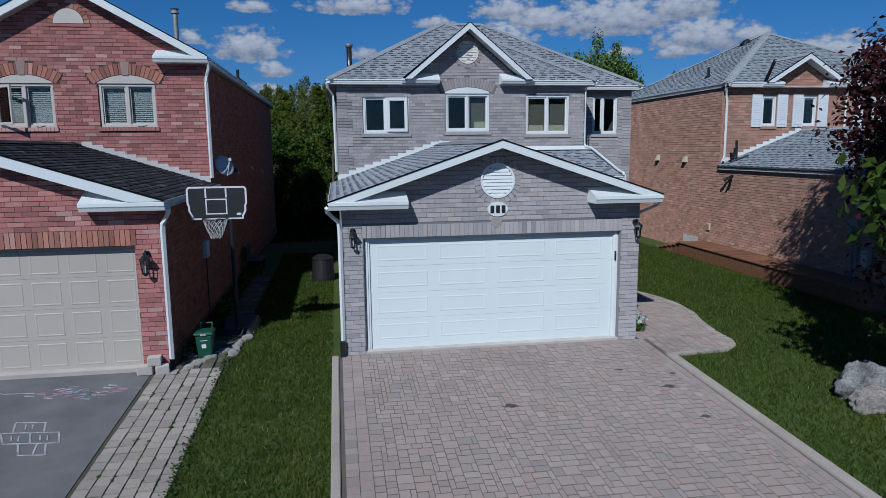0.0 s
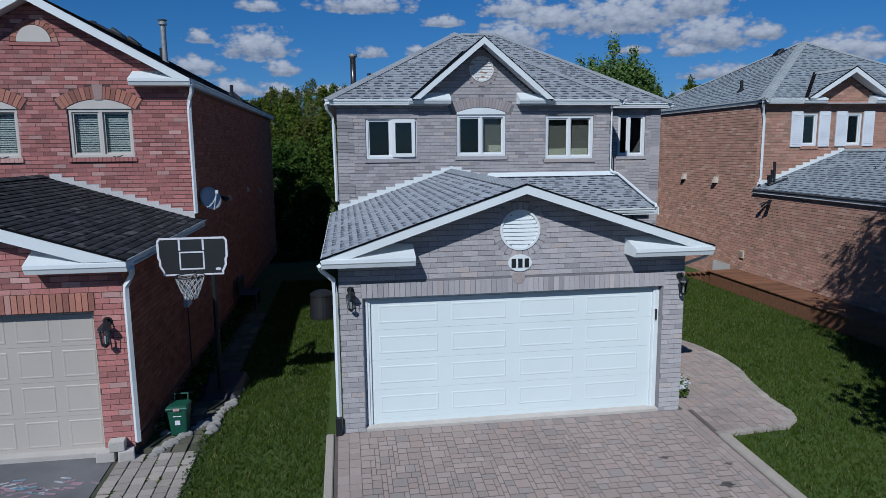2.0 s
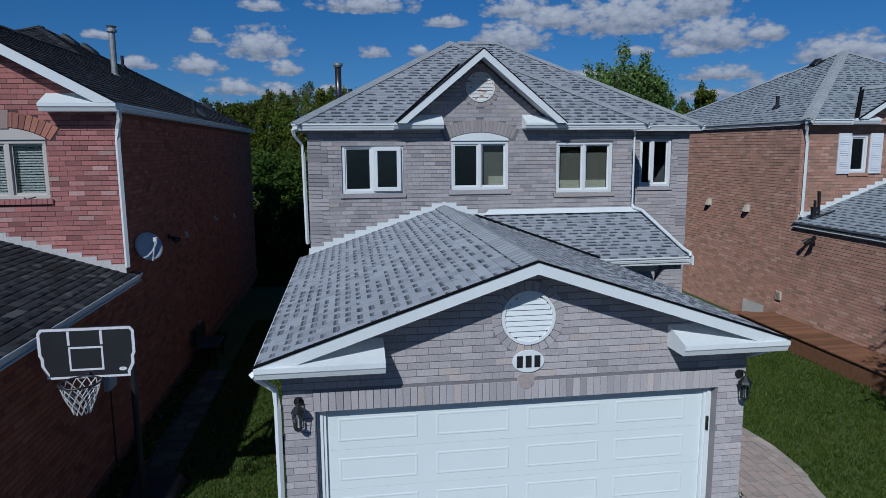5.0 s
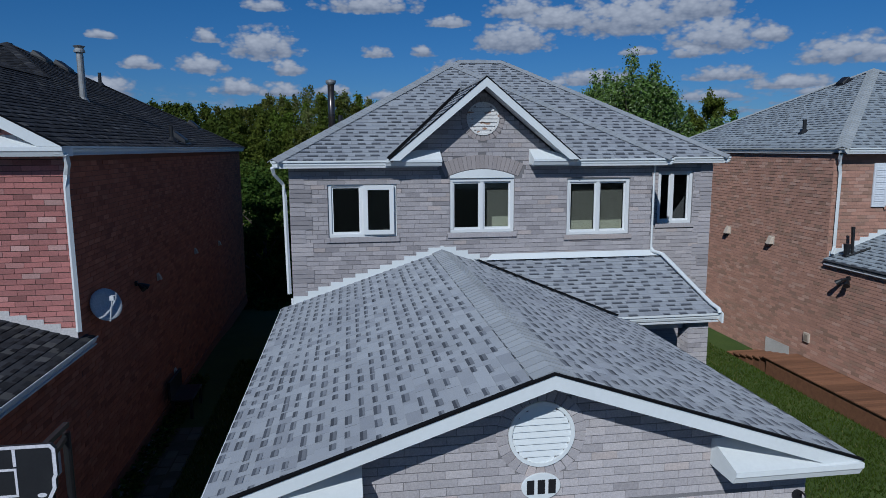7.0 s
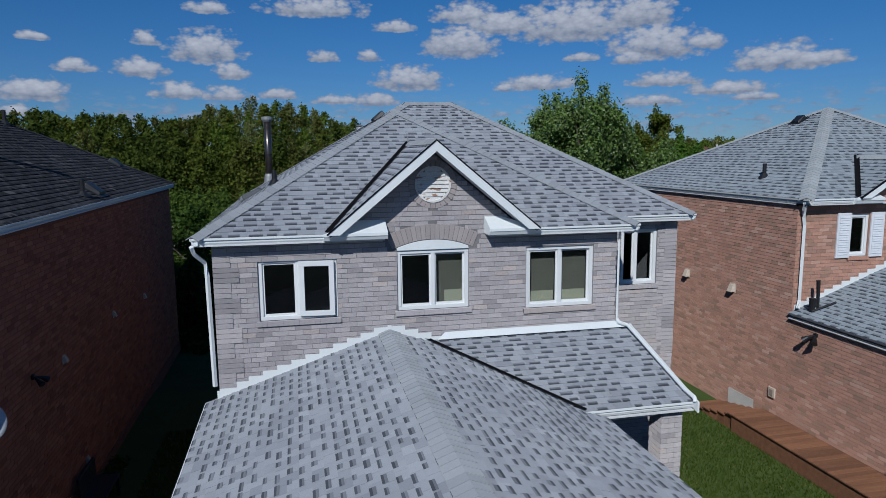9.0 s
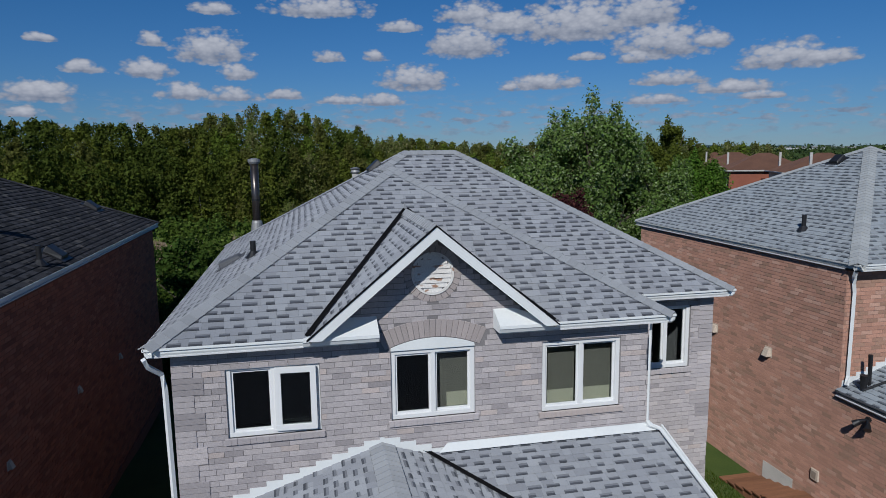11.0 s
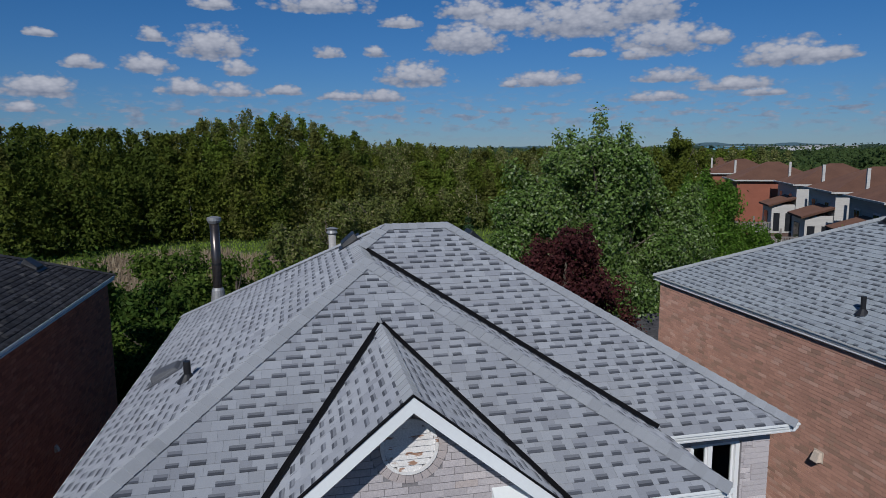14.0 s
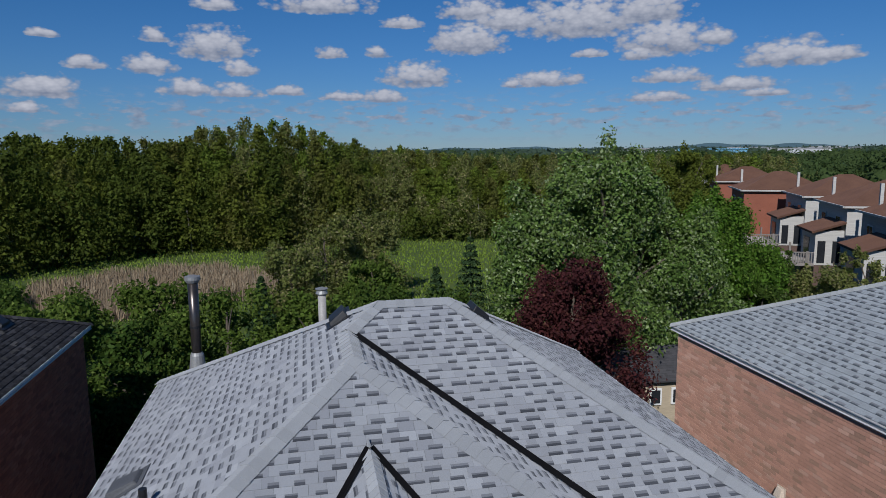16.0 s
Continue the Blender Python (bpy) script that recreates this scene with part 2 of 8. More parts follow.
BRICK_TAN_ONE = mat("orange_brown_brick_single", (0.40, 0.222, 0.16), (0.435, 0.242, 0.175), 0.9, 1.2, 60, 0.5, 0.003, vary=0.12, tints=TAN_TINTS)
MORTAR_TAN = mat("brown_mortar", (0.30, 0.19, 0.15), (0.34, 0.215, 0.17), 0.95, 2.0, 80, 0.5, 0.003)
WHITE = mat("white_aluminium", (0.80, 0.815, 0.80), (0.74, 0.755, 0.745), 0.45, 1.0, 25, 0.03, 0.001, stain=0.12, grain=0.03)
SOFFIT = mat("white_soffit", (0.66, 0.66, 0.66), (0.6, 0.6, 0.6), 0.6, 1.0, 25, 0.05, grain=0.04)
DOOR_WHITE = mat("white_door_paint", (0.79, 0.825, 0.80), (0.76, 0.795, 0.775), 0.4, 0.8, 120, 0.06, 0.0008, grain=0.03)
DOOR_BEIGE = mat("beige_door_paint", (0.53, 0.465, 0.405), (0.49, 0.43, 0.375), 0.5, 0.8, 120, 0.06, 0.0008, stain=0.1, grain=0.05)
VINYL = mat("white_vinyl_frame", (0.78, 0.78, 0.77), (0.74, 0.74, 0.73), 0.35, 2.0, 60, 0.03, grain=0.03)
CREAM = mat("cream_frame", (0.60, 0.54, 0.48), (0.55, 0.49, 0.44), 0.5, 2.0, 60, 0.05, grain=0.05)
GREY_SHINGLE = dict(c1=(0.265, 0.275, 0.30), c2=(0.303, 0.314, 0.334), rough=0.95, big=0.8, fine=220, bump=0.8, depth=0.003, vary=0.07)
SHINGLE = mat("grey_shingle", islands=True, tints=((0.20, (0.250, 0.259, 0.283)), (0.10, (0.312, 0.323, 0.346))), **GREY_SHINGLE)
SHINGLE_ONE = mat("grey_shingle_single", tints=((0.20, (0.250, 0.259, 0.283)), (0.10, (0.312, 0.323, 0.346))), **GREY_SHINGLE)
SHINGLE_DARK = mat("dark_shingle_tab", (0.055, 0.06, 0.073), (0.08, 0.085, 0.10), 0.95, 0.8, 220, 0.8, 0.003, vary=0.25, islands=True)
SHINGLE_MID = mat("middling_shingle_tab", (0.140, 0.147, 0.167), (0.175, 0.183, 0.201), 0.95, 0.8, 220, 0.8, 0.003, vary=0.2, islands=True)
CAP = mat("grey_shingle_cap", (0.275, 0.285, 0.30), (0.31, 0.32, 0.336), 0.95, 0.8, 220, 0.8, 0.003, vary=0.08, islands=True)
UNDERLAY = mat("roof_underlay", (0.12, 0.125, 0.135), (0.15, 0.155, 0.165), 0.95, 1.0, 100, 0.4)
BLACK_SHINGLE = mat("black_shingle", (0.020, 0.020, 0.024), (0.032, 0.032, 0.036), 0.95, 0.8, 220, 0.9, 0.003, vary=0.5, tints=((0.14, (0.052, 0.050, 0.050)),), islands=True, spec=0.3)
BLACK_SHINGLE_ONE = mat("black_shingle_single", (0.020, 0.020, 0.024), (0.032, 0.032, 0.036), 0.95, 0.8, 220, 0.9, 0.003, vary=0.5, tints=((0.14, (0.052, 0.050, 0.050)),), spec=0.3)
BLACK_TAB = mat("black_shingle_tab", (0.008, 0.008, 0.010), (0.012, 0.012, 0.014), 0.95, 0.8, 220, 0.8, 0.003, vary=0.3, islands=True, spec=0.3)
VALLEY = mat("black_valley_metal", (0.005, 0.005, 0.006), (0.008, 0.008, 0.009), 0.9, 2.0, 60, 0.1, spec=0.1)
BLACK = mat("black_metal", (0.012, 0.012, 0.013), (0.022, 0.022, 0.024), 0.45, 3.0, 60, 0.1)
# near-black for room surfaces: the dimness indoors is put into the colour
DARK = mat("room_dimness", (0.035, 0.033, 0.03), (0.05, 0.046, 0.04), 0.9, 1.0, 20, 0.0)
BLIND = mat("cream_blind", (0.80, 0.76, 0.60), (0.77, 0.73, 0.57), 0.7, 2.0, 60, 0.05)
STEEL = mat("galvanised_steel", (0.30, 0.30, 0.30), (0.40, 0.40, 0.39), 0.6, 6.0, 50, 0.1, metal=0.6)
DARKSTEEL = mat("dark_stainless_pipe", (0.10, 0.085, 0.075), (0.16, 0.14, 0.13), 0.3, 3.0, 40, 0.1, metal=0.8)
CONCRETE = mat("concrete", (0.40, 0.38, 0.35), (0.46, 0.44, 0.41), 0.9, 2.0, 60, 0.4, stain=0.3)
BEIGE_SILL = mat("beige_concrete_sill", (0.47, 0.42, 0.37), (0.53, 0.48, 0.43), 0.9, 2.0, 60, 0.3, stain=0.3)


# ---- builders ----
class Shape:
    """Points and faces gathered for one mesh."""

    def __init__(self):
        self.v, self.f = [], []

    def add(self, pts, faces):
        n = len(self.v)
        self.v.extend([tuple(p) for p in pts])
        self.f.extend([tuple(i + n for i in f) for f in faces])
        return self

    def box(self, x0, x1, y0, y1, z0, z1):
        return self.add([(x0, y0, z0), (x1, y0, z0), (x1, y1, z0), (x0, y1, z0), (x0, y0, z1), (x1, y0, z1), (x1, y1, z1), (x0, y1, z1)],
                        [(0, 3, 2, 1), (4, 5, 6, 7), (0, 1, 5, 4), (1, 2, 6, 5), (2, 3, 7, 6), (3, 0, 4, 7)])

    def obox(self, m, sx, sy, sz):
        """A box of that size round the pose m."""
        h = [(a * sx / 2, b * sy / 2, c * sz / 2) for c in (-1, 1) for a, b in ((-1, -1), (1, -1), (1, 1), (-1, 1))]
        return self.add([m @ Vector(p) for p in h], [(0, 3, 2, 1), (4, 5, 6, 7), (0, 1, 5, 4), (1, 2, 6, 5), (2, 3, 7, 6), (3, 0, 4, 7)])

    def slab(self, poly, d):
        """A plate: the outline poly and its copy moved by d (d points to the back of the outline)."""
        n = len(poly)
        p = [Vector(q) for q in poly]
        d = Vector(d)
        return self.add(p + [q + d for q in p], [tuple(range(n)), tuple(range(2 * n - 1, n - 1, -1))] + [(i, i + n, (i + 1) % n + n, (i + 1) % n) for i in range(n)])

    def tube(self, path, r, n=10, cap=True):
        """A round bar along points; r is one radius or one for each point."""
        path = [Vector(p) for p in path]
        rs = r if isinstance(r, (list, tuple)) else [r] * len(path)
        rings = []
        for i, p in enumerate(path):
            d = (path[min(i + 1, len(path) - 1)] - path[max(i - 1, 0)]).normalized()
            a = d.cross(Vector((0, 0, 1)) if abs(d.z) < 0.9 else Vector((1, 0, 0))).normalized()
            b = d.cross(a)
            rings.append([p + (a * math.cos(2 * math.pi * k / n) + b * math.sin(2 * math.pi * k / n)) * rs[i] for k in range(n)])
        pts = [q for ring in rings for q in ring]
        fs = [(i * n + k, i * n + (k + 1) % n, (i + 1) * n + (k + 1) % n, (i + 1) * n + k) for i in range(len(path) - 1) for k in range(n)]
        if cap:
            fs += [tuple(range(n - 1, -1, -1)), tuple((len(path) - 1) * n + k for k in range(n))]
        return self.add(pts, fs)

    def disc(self, c, nrm, r, d, n=28, rx=1.0):
        """A round plate with its face at c, d deep."""
        nrm = Vector(nrm).normalized()
        a = nrm.cross(Vector((0, 0, 1)) if abs(nrm.z) < 0.9 else Vector((1, 0, 0))).normalized() * -1
        b = nrm.cross(a)
        poly = [Vector(c) + (a * math.cos(2 * math.pi * k / n) * rx + b * math.sin(2 * math.pi * k / n)) * r for k in range(n)]
        return self.slab(poly, -nrm * d)

    def mesh(self, name):
        me = bpy.data.meshes.new(name)
        me.from_pydata(self.v, [], self.f)
        me.validate()
        return me


def thing(name, at, label, category, group="", kind=""):
    ob = new(name)
    ob.location = at
    ob.empty_display_size = 0.2
    return tagged(ob, label, category, group, kind)


def fixed(me, weld=False):
    bm = bmesh.new()
    bm.from_mesh(me)
    if weld:
        bmesh.ops.remove_doubles(bm, verts=bm.verts, dist=0.0005)
    bmesh.ops.recalc_face_normals(bm, faces=bm.faces)
    bm.to_mesh(me)
    bm.free()
    return me


def part(name, shape, material, parent, label="", bevel=0.0, smooth=False, kind=""):
    me = shape if isinstance(shape, bpy.types.Mesh) else shape.mesh(name)
    if not isinstance(shape, bpy.types.Mesh) and len(me.polygons) < 60000:
        fixed(me, name.endswith("wall"))
    if material is not None and not me.materials:
        me.materials.append(material)
    ob = new(name, me)
    ob.parent = parent
    if parent is not None and parent.parent is None:
        ob.matrix_parent_inverse = Matrix.Translation(-parent.location)
    if bevel:
        mod = ob.modifiers.new("bevel", "BEVEL")
        mod.width, mod.segments, mod.limit_method = bevel, 2, "ANGLE"
    if smooth:
        for p in me.polygons:
            p.use_smooth = True
    return tagged(ob, label, kind=kind)


def solo(name, shape, material, label, category, group="", kind="", bevel=0.0, smooth=False):
    """A thing that is one mesh, with its origin at its base."""
    v = np.array(shape.v)
    base = Vector((float(v[:, 0].mean()), float(v[:, 1].mean()), float(v[:, 2].min())))
    shape.v = [tuple(r) for r in (v - np.array(base)).tolist()]
    ob = part(name, shape, material, None, bevel=bevel, smooth=smooth)
    ob.location = base
    return tagged(ob, label, category, group, kind)


UNIT = {}


def piece(name, key, size, material, parent, m):
    """One small block that shares its mesh with all others of that size; its face looks along -y and its back is open."""
    if key not in UNIT:
        x, y, z = (s / 2 for s in size)
        e = min(0.0018, z * 0.2)
        s = Shape().add([(-x, y, -z), (x, y, -z), (x, y, z), (-x, y, z), (-x, -y + e, -z), (x, -y + e, -z), (x, -y + e, z), (-x, -y + e, z),
                         (-x + e, -y, -z + e), (x - e, -y, -z + e), (x - e, -y, z - e), (-x + e, -y, z - e)],
                        [(0, 1, 5, 4), (1, 2, 6, 5), (2, 3, 7, 6), (3, 0, 4, 7), (4, 5, 9, 8), (5, 6, 10, 9), (6, 7, 11, 10), (7, 4, 8, 11), (8, 9, 10, 11)])
        UNIT[key] = fixed(s.mesh(name))
        UNIT[key].materials.append(material)
    ob = new(name, UNIT[key])
    ob.parent = parent
    ob.matrix_basis = m
    return ob


COURSE, BLEN, JOINT = 0.0835, 0.255, 0.011


def bricks(wall, origin, along, out, spans, v0, v1, many, one, single=None, seed=1, prefix="b"):
    """Running bond on a wall face. spans(v) gives the (u0, u1) stretches of brick at that height; single(u, v): build that whole brick as an object of its own."""
    rnd = random.Random(seed)
    o, a, n = Vector(origin), Vector(along).normalized(), Vector(out).normalized()
    turn = Matrix((a, -n, (0, 0, 1))).transposed().to_4x4()
    rest = Shape()
    k = 0
    while v0 + k * COURSE < v1 - 0.02:
        z0 = v0 + k * COURSE
        z1 = min(z0 + COURSE - JOINT, v1)
        shift = ((0.5 if k % 2 else 0.0) + rnd.uniform(-0.12, 0.12)) * BLEN
        for u0, u1 in spans((z0 + z1) / 2):
            j = math.floor((u0 - shift) / BLEN)
            while j * BLEN + shift < u1 - 0.012:
                s, e = max(u0, j * BLEN + shift), min(u1, (j + 1) * BLEN + shift - 0.006)
                j += 1
                if e - s < 0.02:
                    continue
                proud = 0.007 + rnd.uniform(-0.0015, 0.002)
                if single and e - s > BLEN - 0.008 and z1 - z0 > COURSE - JOINT - 0.002 and single((s + e) / 2, (z0 + z1) / 2):
                    piece("brick", prefix, (BLEN - 0.006, 0.012, COURSE - JOINT), one, wall, Matrix.Translation(o + a * (s + e) / 2 + Vector((0, 0, (z0 + z1) / 2)) + n * (proud - 0.006)) @ turn)
                    continue
                c = [o + a * u + Vector((0, 0, z)) for u, z in ((s, z0), (e, z0), (e, z1), (s, z1))]
                f = [q + n * proud for q in c]
                rest.add(c + f, [(4, 5, 6, 7), (0, 1, 5, 4), (1, 2, 6, 5), (2, 3, 7, 6), (3, 0, 4, 7)])
        k += 1
    if rest.v:
        part("brickwork", rest, many, wall, kind="stuff")


def cut(spans, holes):
    """spans with the (u0, u1) holes taken out."""
    for h0, h1 in holes:
        out = []
        for s0, s1 in spans:
            if h1 <= s0 or h0 >= s1:
                out.append((s0, s1))
            else:
                out += [(s0, h0)] * (h0 > s0) + [(h1, s1)] * (h1 < s1)
        spans = out
    return spans


def wall_shape(u0, u1, v0, v1, holes, place, depth, shape=None, marks=()):
    """A wall with rectangular openings that go through it, as blocks. place(u, v, d) gives the world point d behind the face."""
    s = shape or Shape()
    us = sorted({u0, u1, *marks, *(h[0] for h in holes), *(h[1] for h in holes)})
    for a, b in zip(us, us[1:]):
        zs = sorted((h[2], h[3]) for h in holes if h[0] < (a + b) / 2 < h[1])
        low = v0
        for z0, z1 in zs + [(v1, v1)]:
            if z0 > low + 1e-4:
                c = [place(u, v, d) for d in (0, depth) for u, v in ((a, low), (b, low), (b, z0), (a, z0))]
                s.add(c, [(0, 1, 2, 3), (7, 6, 5, 4), (0, 4, 5, 1), (1, 5, 6, 2), (2, 6, 7, 3), (3, 7, 4, 0)])
            low = max(low, z1)
    return s


def scan(poly, v):
    """The stretches in which the line at height v crosses the outline poly (2D)."""
    xs = []
    for (x0, y0), (x1, y1) in zip(poly, poly[1:] + poly[:1]):
        if (y0 <= v) != (y1 <= v):
            xs.append(x0 + (v - y0) / (y1 - y0) * (x1 - x0))
    xs.sort()
    return list(zip(xs[::2], xs[1::2]))


EXPO = 0.143


def shingles(roof, poly, many, one, dark, single=None, seed=1, key="s", paler=None):
    """Courses of laminated shingles on one roof plane. poly: its outline in the world, the first two points on its eave, left to right as seen from outside."""
    rnd = random.Random(seed)
    p = [Vector(q) for q in poly]
    a = (p[1] - p[0]).normalized()
    n = slope_normal(poly)
    up = n.cross(a)
    up = up if up.z > 0 else -up
    flat = [((q - p[0]).dot(a), (q - p[0]).dot(up)) for q in p]
    top = max(q[1] for q in flat)
    turn = Matrix((a, -n, up)).transposed().to_4x4()
    rest, tabs, soft = Shape(), Shape(), Shape()
    k = 0
    while k * EXPO < top - 0.03:
        v0, v1 = k * EXPO, min((k + 1) * EXPO, top)
        for s0, s1 in scan(flat, (v0 + v1) / 2):
            u = s0 - rnd.uniform(0, 0.2)
            while u < s1 - 0.01:
                w = rnd.choice((0.13, 0.17, 0.2, 0.24, 0.28))
                w = 0.2 if single and single((u, v0)) else w
                s, e = max(u, s0), min(u + w - 0.0018, s1)
                if e - s > 0.02:
                    h = 0.013 + rnd.uniform(-0.002, 0.003)
                    if single and e - s > 0.196 and v1 - v0 > EXPO - 0.001 and single((u, v0)):
                        m = Matrix.Translation(p[0] + a * (s + e) / 2 + up * (v0 + v1) / 2 + n * (h - 0.008)) @ turn @ pose(0, 0, 0, -3.2)
                        piece("shingle", key, (0.197, 0.009, EXPO + 0.002), one, roof, m)
                    else:
                        c = [p[0] + a * x + up * y + n * z for x, y, z in ((s, v0, h), (e, v0, h), (e, v1, 0.003), (s, v1, 0.003), (s, v0, 0), (e, v0, 0))]
                        rest.add(c, [(0, 1, 2, 3), (0, 4, 5, 1)])
                u += w
            u = s0 + rnd.uniform(0, 0.27)
            while u < s1 - 0.05:
                m0, m1, hh, h = u, min(u + rnd.uniform(0.11, 0.22), s1), rnd.uniform(0.15, 0.25), 0.0165
                if rnd.random() < 0.88:
                    lean = rnd.uniform(-0.006, 0.006)
                    for sh, t0, t1 in ((tabs, 0.0, hh), (soft, hh, hh + rnd.uniform(0.14, 0.30))):
                        g0, g1 = h - 0.006 * t0, h - 0.006 * t1
                        y0, y1 = v0 - 0.001 + t0 * EXPO, v0 - 0.001 + t1 * EXPO
                        c = [p[0] + a * x + up * y + n * z for x, y, z in ((m0 + lean * t0, y0, g0), (m1 + lean * t0, y0, g0), (m1 + lean, y1, g1), (m0 + lean, y1, g1), (m0, y0, 0), (m1, y0, 0))]
                        sh.add(c, [(0, 1, 2, 3), (0, 4, 5, 1)] if sh is tabs else [(0, 1, 2, 3)])
                u += rnd.uniform(0.24, 0.35)
        k += 1
    part("shingle_layer", rest, many, roof, kind="stuff")
    if tabs.v:
        part("shingle_tab", tabs, dark, roof, "darker shingle tabs", kind="stuff")
        part("shingle_tab", soft, paler or dark, roof, "middling grey shingle tabs", kind="stuff")


def caps(roof, a, b, material, na, nb, width=0.15):
    """Overlapping cap shingles along a hip or ridge from a up to b; na and nb point down the two slopes, across the line."""
    a, b, na, nb = Vector(a), Vector(b), Vector(na), Vector(nb)
    d = (b - a).normalized()
    up = Vector((0, 0, 1))
    s = Shape()
    k, n = 0, max(1, round((b - a).length / 0.15))
    step = (b - a).length / n
    for k in range(n):
        q0, q1 = a + d * (k * step), a + d * ((k + 1) * step + 0.02)
        h0, h1 = 0.036, 0.026
        c = [q0 + na * width + up * h0, q0 + up * (h0 + 0.008), q0 + nb * width + up * h0, q1 + na * width + up * h1, q1 + up * (h1 + 0.008), q1 + nb * width + up * h1]
        c += [c[0] - up * 0.014, c[1] - up * 0.014, c[2] - up * 0.014]
        s.add(c, [(0, 1, 4, 3), (1, 2, 5, 4), (0, 6, 7, 1), (1, 7, 8, 2)])
    part("ridge_cap", s, material, roof, kind="stuff")


def across(a, b, n):
    """The way down a slope of normal n, square to the line from a to b."""
    d = (Vector(b) - Vector(a)).normalized()
    w = d.cross(Vector(n)).normalized()
    return w if w.z < 0 else -w


def slope_normal(p):
    """The upward normal of a roof plane, from its eave and the corner farthest from it."""
    p = [Vector(q) for q in p]
    a = (p[1] - p[0]).normalized()
    far = max(p, key=lambda q: ((q - p[0]) - a * (q - p[0]).dot(a)).length)
    n = a.cross(far - p[0]).normalized()
    return n if n.z > 0 else -n


def gutter(parent, a, b, out, material=None, size=0.12, drop=0.11):
    """A K-style gutter along an eave from a to b; out points away from the house."""
    o = Vector(out)
    a, b = Vector(a) - o * 0.10, Vector(b) - o * 0.10
    prof = [(0, 0.0), (0, -drop), (size * 0.55, -drop), (size * 0.75, -drop * 0.65), (size * 0.75, -drop * 0.4), (size, -drop * 0.25), (size, 0.005), (size - 0.012, 0.005), (size - 0.012, -drop * 0.2), (0.012, -drop + 0.012), (0.012, 0.0)]
    s = Shape()
    n = len(prof)
    z = Vector((0, 0, 1))
    pts = [q + o * x + z * y for q in (a, b) for x, y in prof]
    s.add(pts, [(i, (i + 1) % n, (i + 1) % n + n, i + n) for i in range(n)] + [tuple(range(n)), tuple(range(2 * n - 1, n - 1, -1))])
    return part("gutter", s, material or WHITE, parent, "white aluminium gutter")


def downspout(parent, path, material=None, w=0.038):
    s = Shape().tube(path, w, 4)
    return part("downspout", s, material or WHITE, parent, "white aluminium downspout")

# ---- the grey brick house ----
def window(parent, x0, x1, z0, z1, y, frame_mat=None, blind=0.0, split=0.5, sill_mat=None, fw=0.065, slat=False, label="white vinyl sliding window with two dark panes"):
    """A framed window in a wall whose face is at y and looks along -y."""
    fm = frame_mat or VINYL
    s = Shape()
    s.box(x0, x1, y + 0.03, y + 0.13, z0, z0 + fw).box(x0, x1, y + 0.03, y + 0.13, z1 - fw, z1)
    s.box(x0, x0 + fw, y + 0.03, y + 0.13, z0 + fw, z1 - fw).box(x1 - fw, x1, y + 0.03, y + 0.13, z0 + fw, z1 - fw)
    xm = x0 + (x1 - x0) * split
    w = thing_part("window", s, fm, parent, label)
    if split:
        part("mullion", Shape().box(xm - 0.035, xm + 0.035, y + 0.035, y + 0.12, z0 + fw, z1 - fw), fm, w, bevel=0.004)
        halves = ((x0 + fw, xm - 0.035), (xm + 0.035, x1 - fw))
    else:
        halves = ((x0 + fw, x1 - fw),)
    for k, (a, b) in enumerate(halves):
        yy = y + 0.075 + 0.02 * k
        sash = Shape().box(a, b, yy - 0.012, yy + 0.02, z0 + fw, z0 + fw + 0.035).box(a, b, yy - 0.012, yy + 0.02, z1 - fw - 0.035, z1 - fw)
        sash.box(a, a + 0.03, yy - 0.012, yy + 0.02, z0 + fw + 0.035, z1 - fw - 0.035).box(b - 0.03, b, yy - 0.012, yy + 0.02, z0 + fw + 0.035, z1 - fw - 0.035)
        part("sash", sash, fm, w)
        g = part("pane", Shape().box(a + 0.03, b - 0.03, yy, yy + 0.006, z0 + fw + 0.035, z1 - fw - 0.035), GLASS, w, "dark reflecting glass")
        g.visible_shadow = False
        if blind:
            part("blind", Shape().box(a + 0.01, b - 0.01, y + 0.20, y + 0.21, z0 + 0.04, z0 + (z1 - z0) * blind), BLIND, w, "cream blind behind the glass")
        if slat:
            st = Shape()
            zz = z0 + 0.05
            while zz < z1 - 0.06:
                st.add([(a, y + 0.16, zz), (b, y + 0.16, zz), (b, y + 0.185, zz + 0.03), (a, y + 0.185, zz + 0.03)], [(0, 1, 2, 3)])
                zz += 0.045
            part("blind", st, SLAT, w, "slatted white blind", kind="stuff")
    return w


def thing_part(name, shape, material, parent, label=""):
    return part(name, shape, material, parent, label, bevel=0.005)


SLAT = mat("blind_slats", (0.80, 0.80, 0.79), (0.74, 0.74, 0.73), 0.6, 2.0, 60, 0.0)


def brick_sill(parent, x0, x1, z, y, material, name="sill"):
    s = Shape()
    n = max(2, round((x1 - x0) / 0.085))
    w = (x1 - x0) / n
    for k in range(n):
        s.box(x0 + k * w, x0 + (k + 1) * w - 0.008, y - 0.045, y + 0.05, z - 0.085, z)
    s.box(x0, x1, y - 0.035, y + 0.05, z - 0.08, z - 0.006)
    return part(name, s, material, parent, "sill of rowlock bricks")


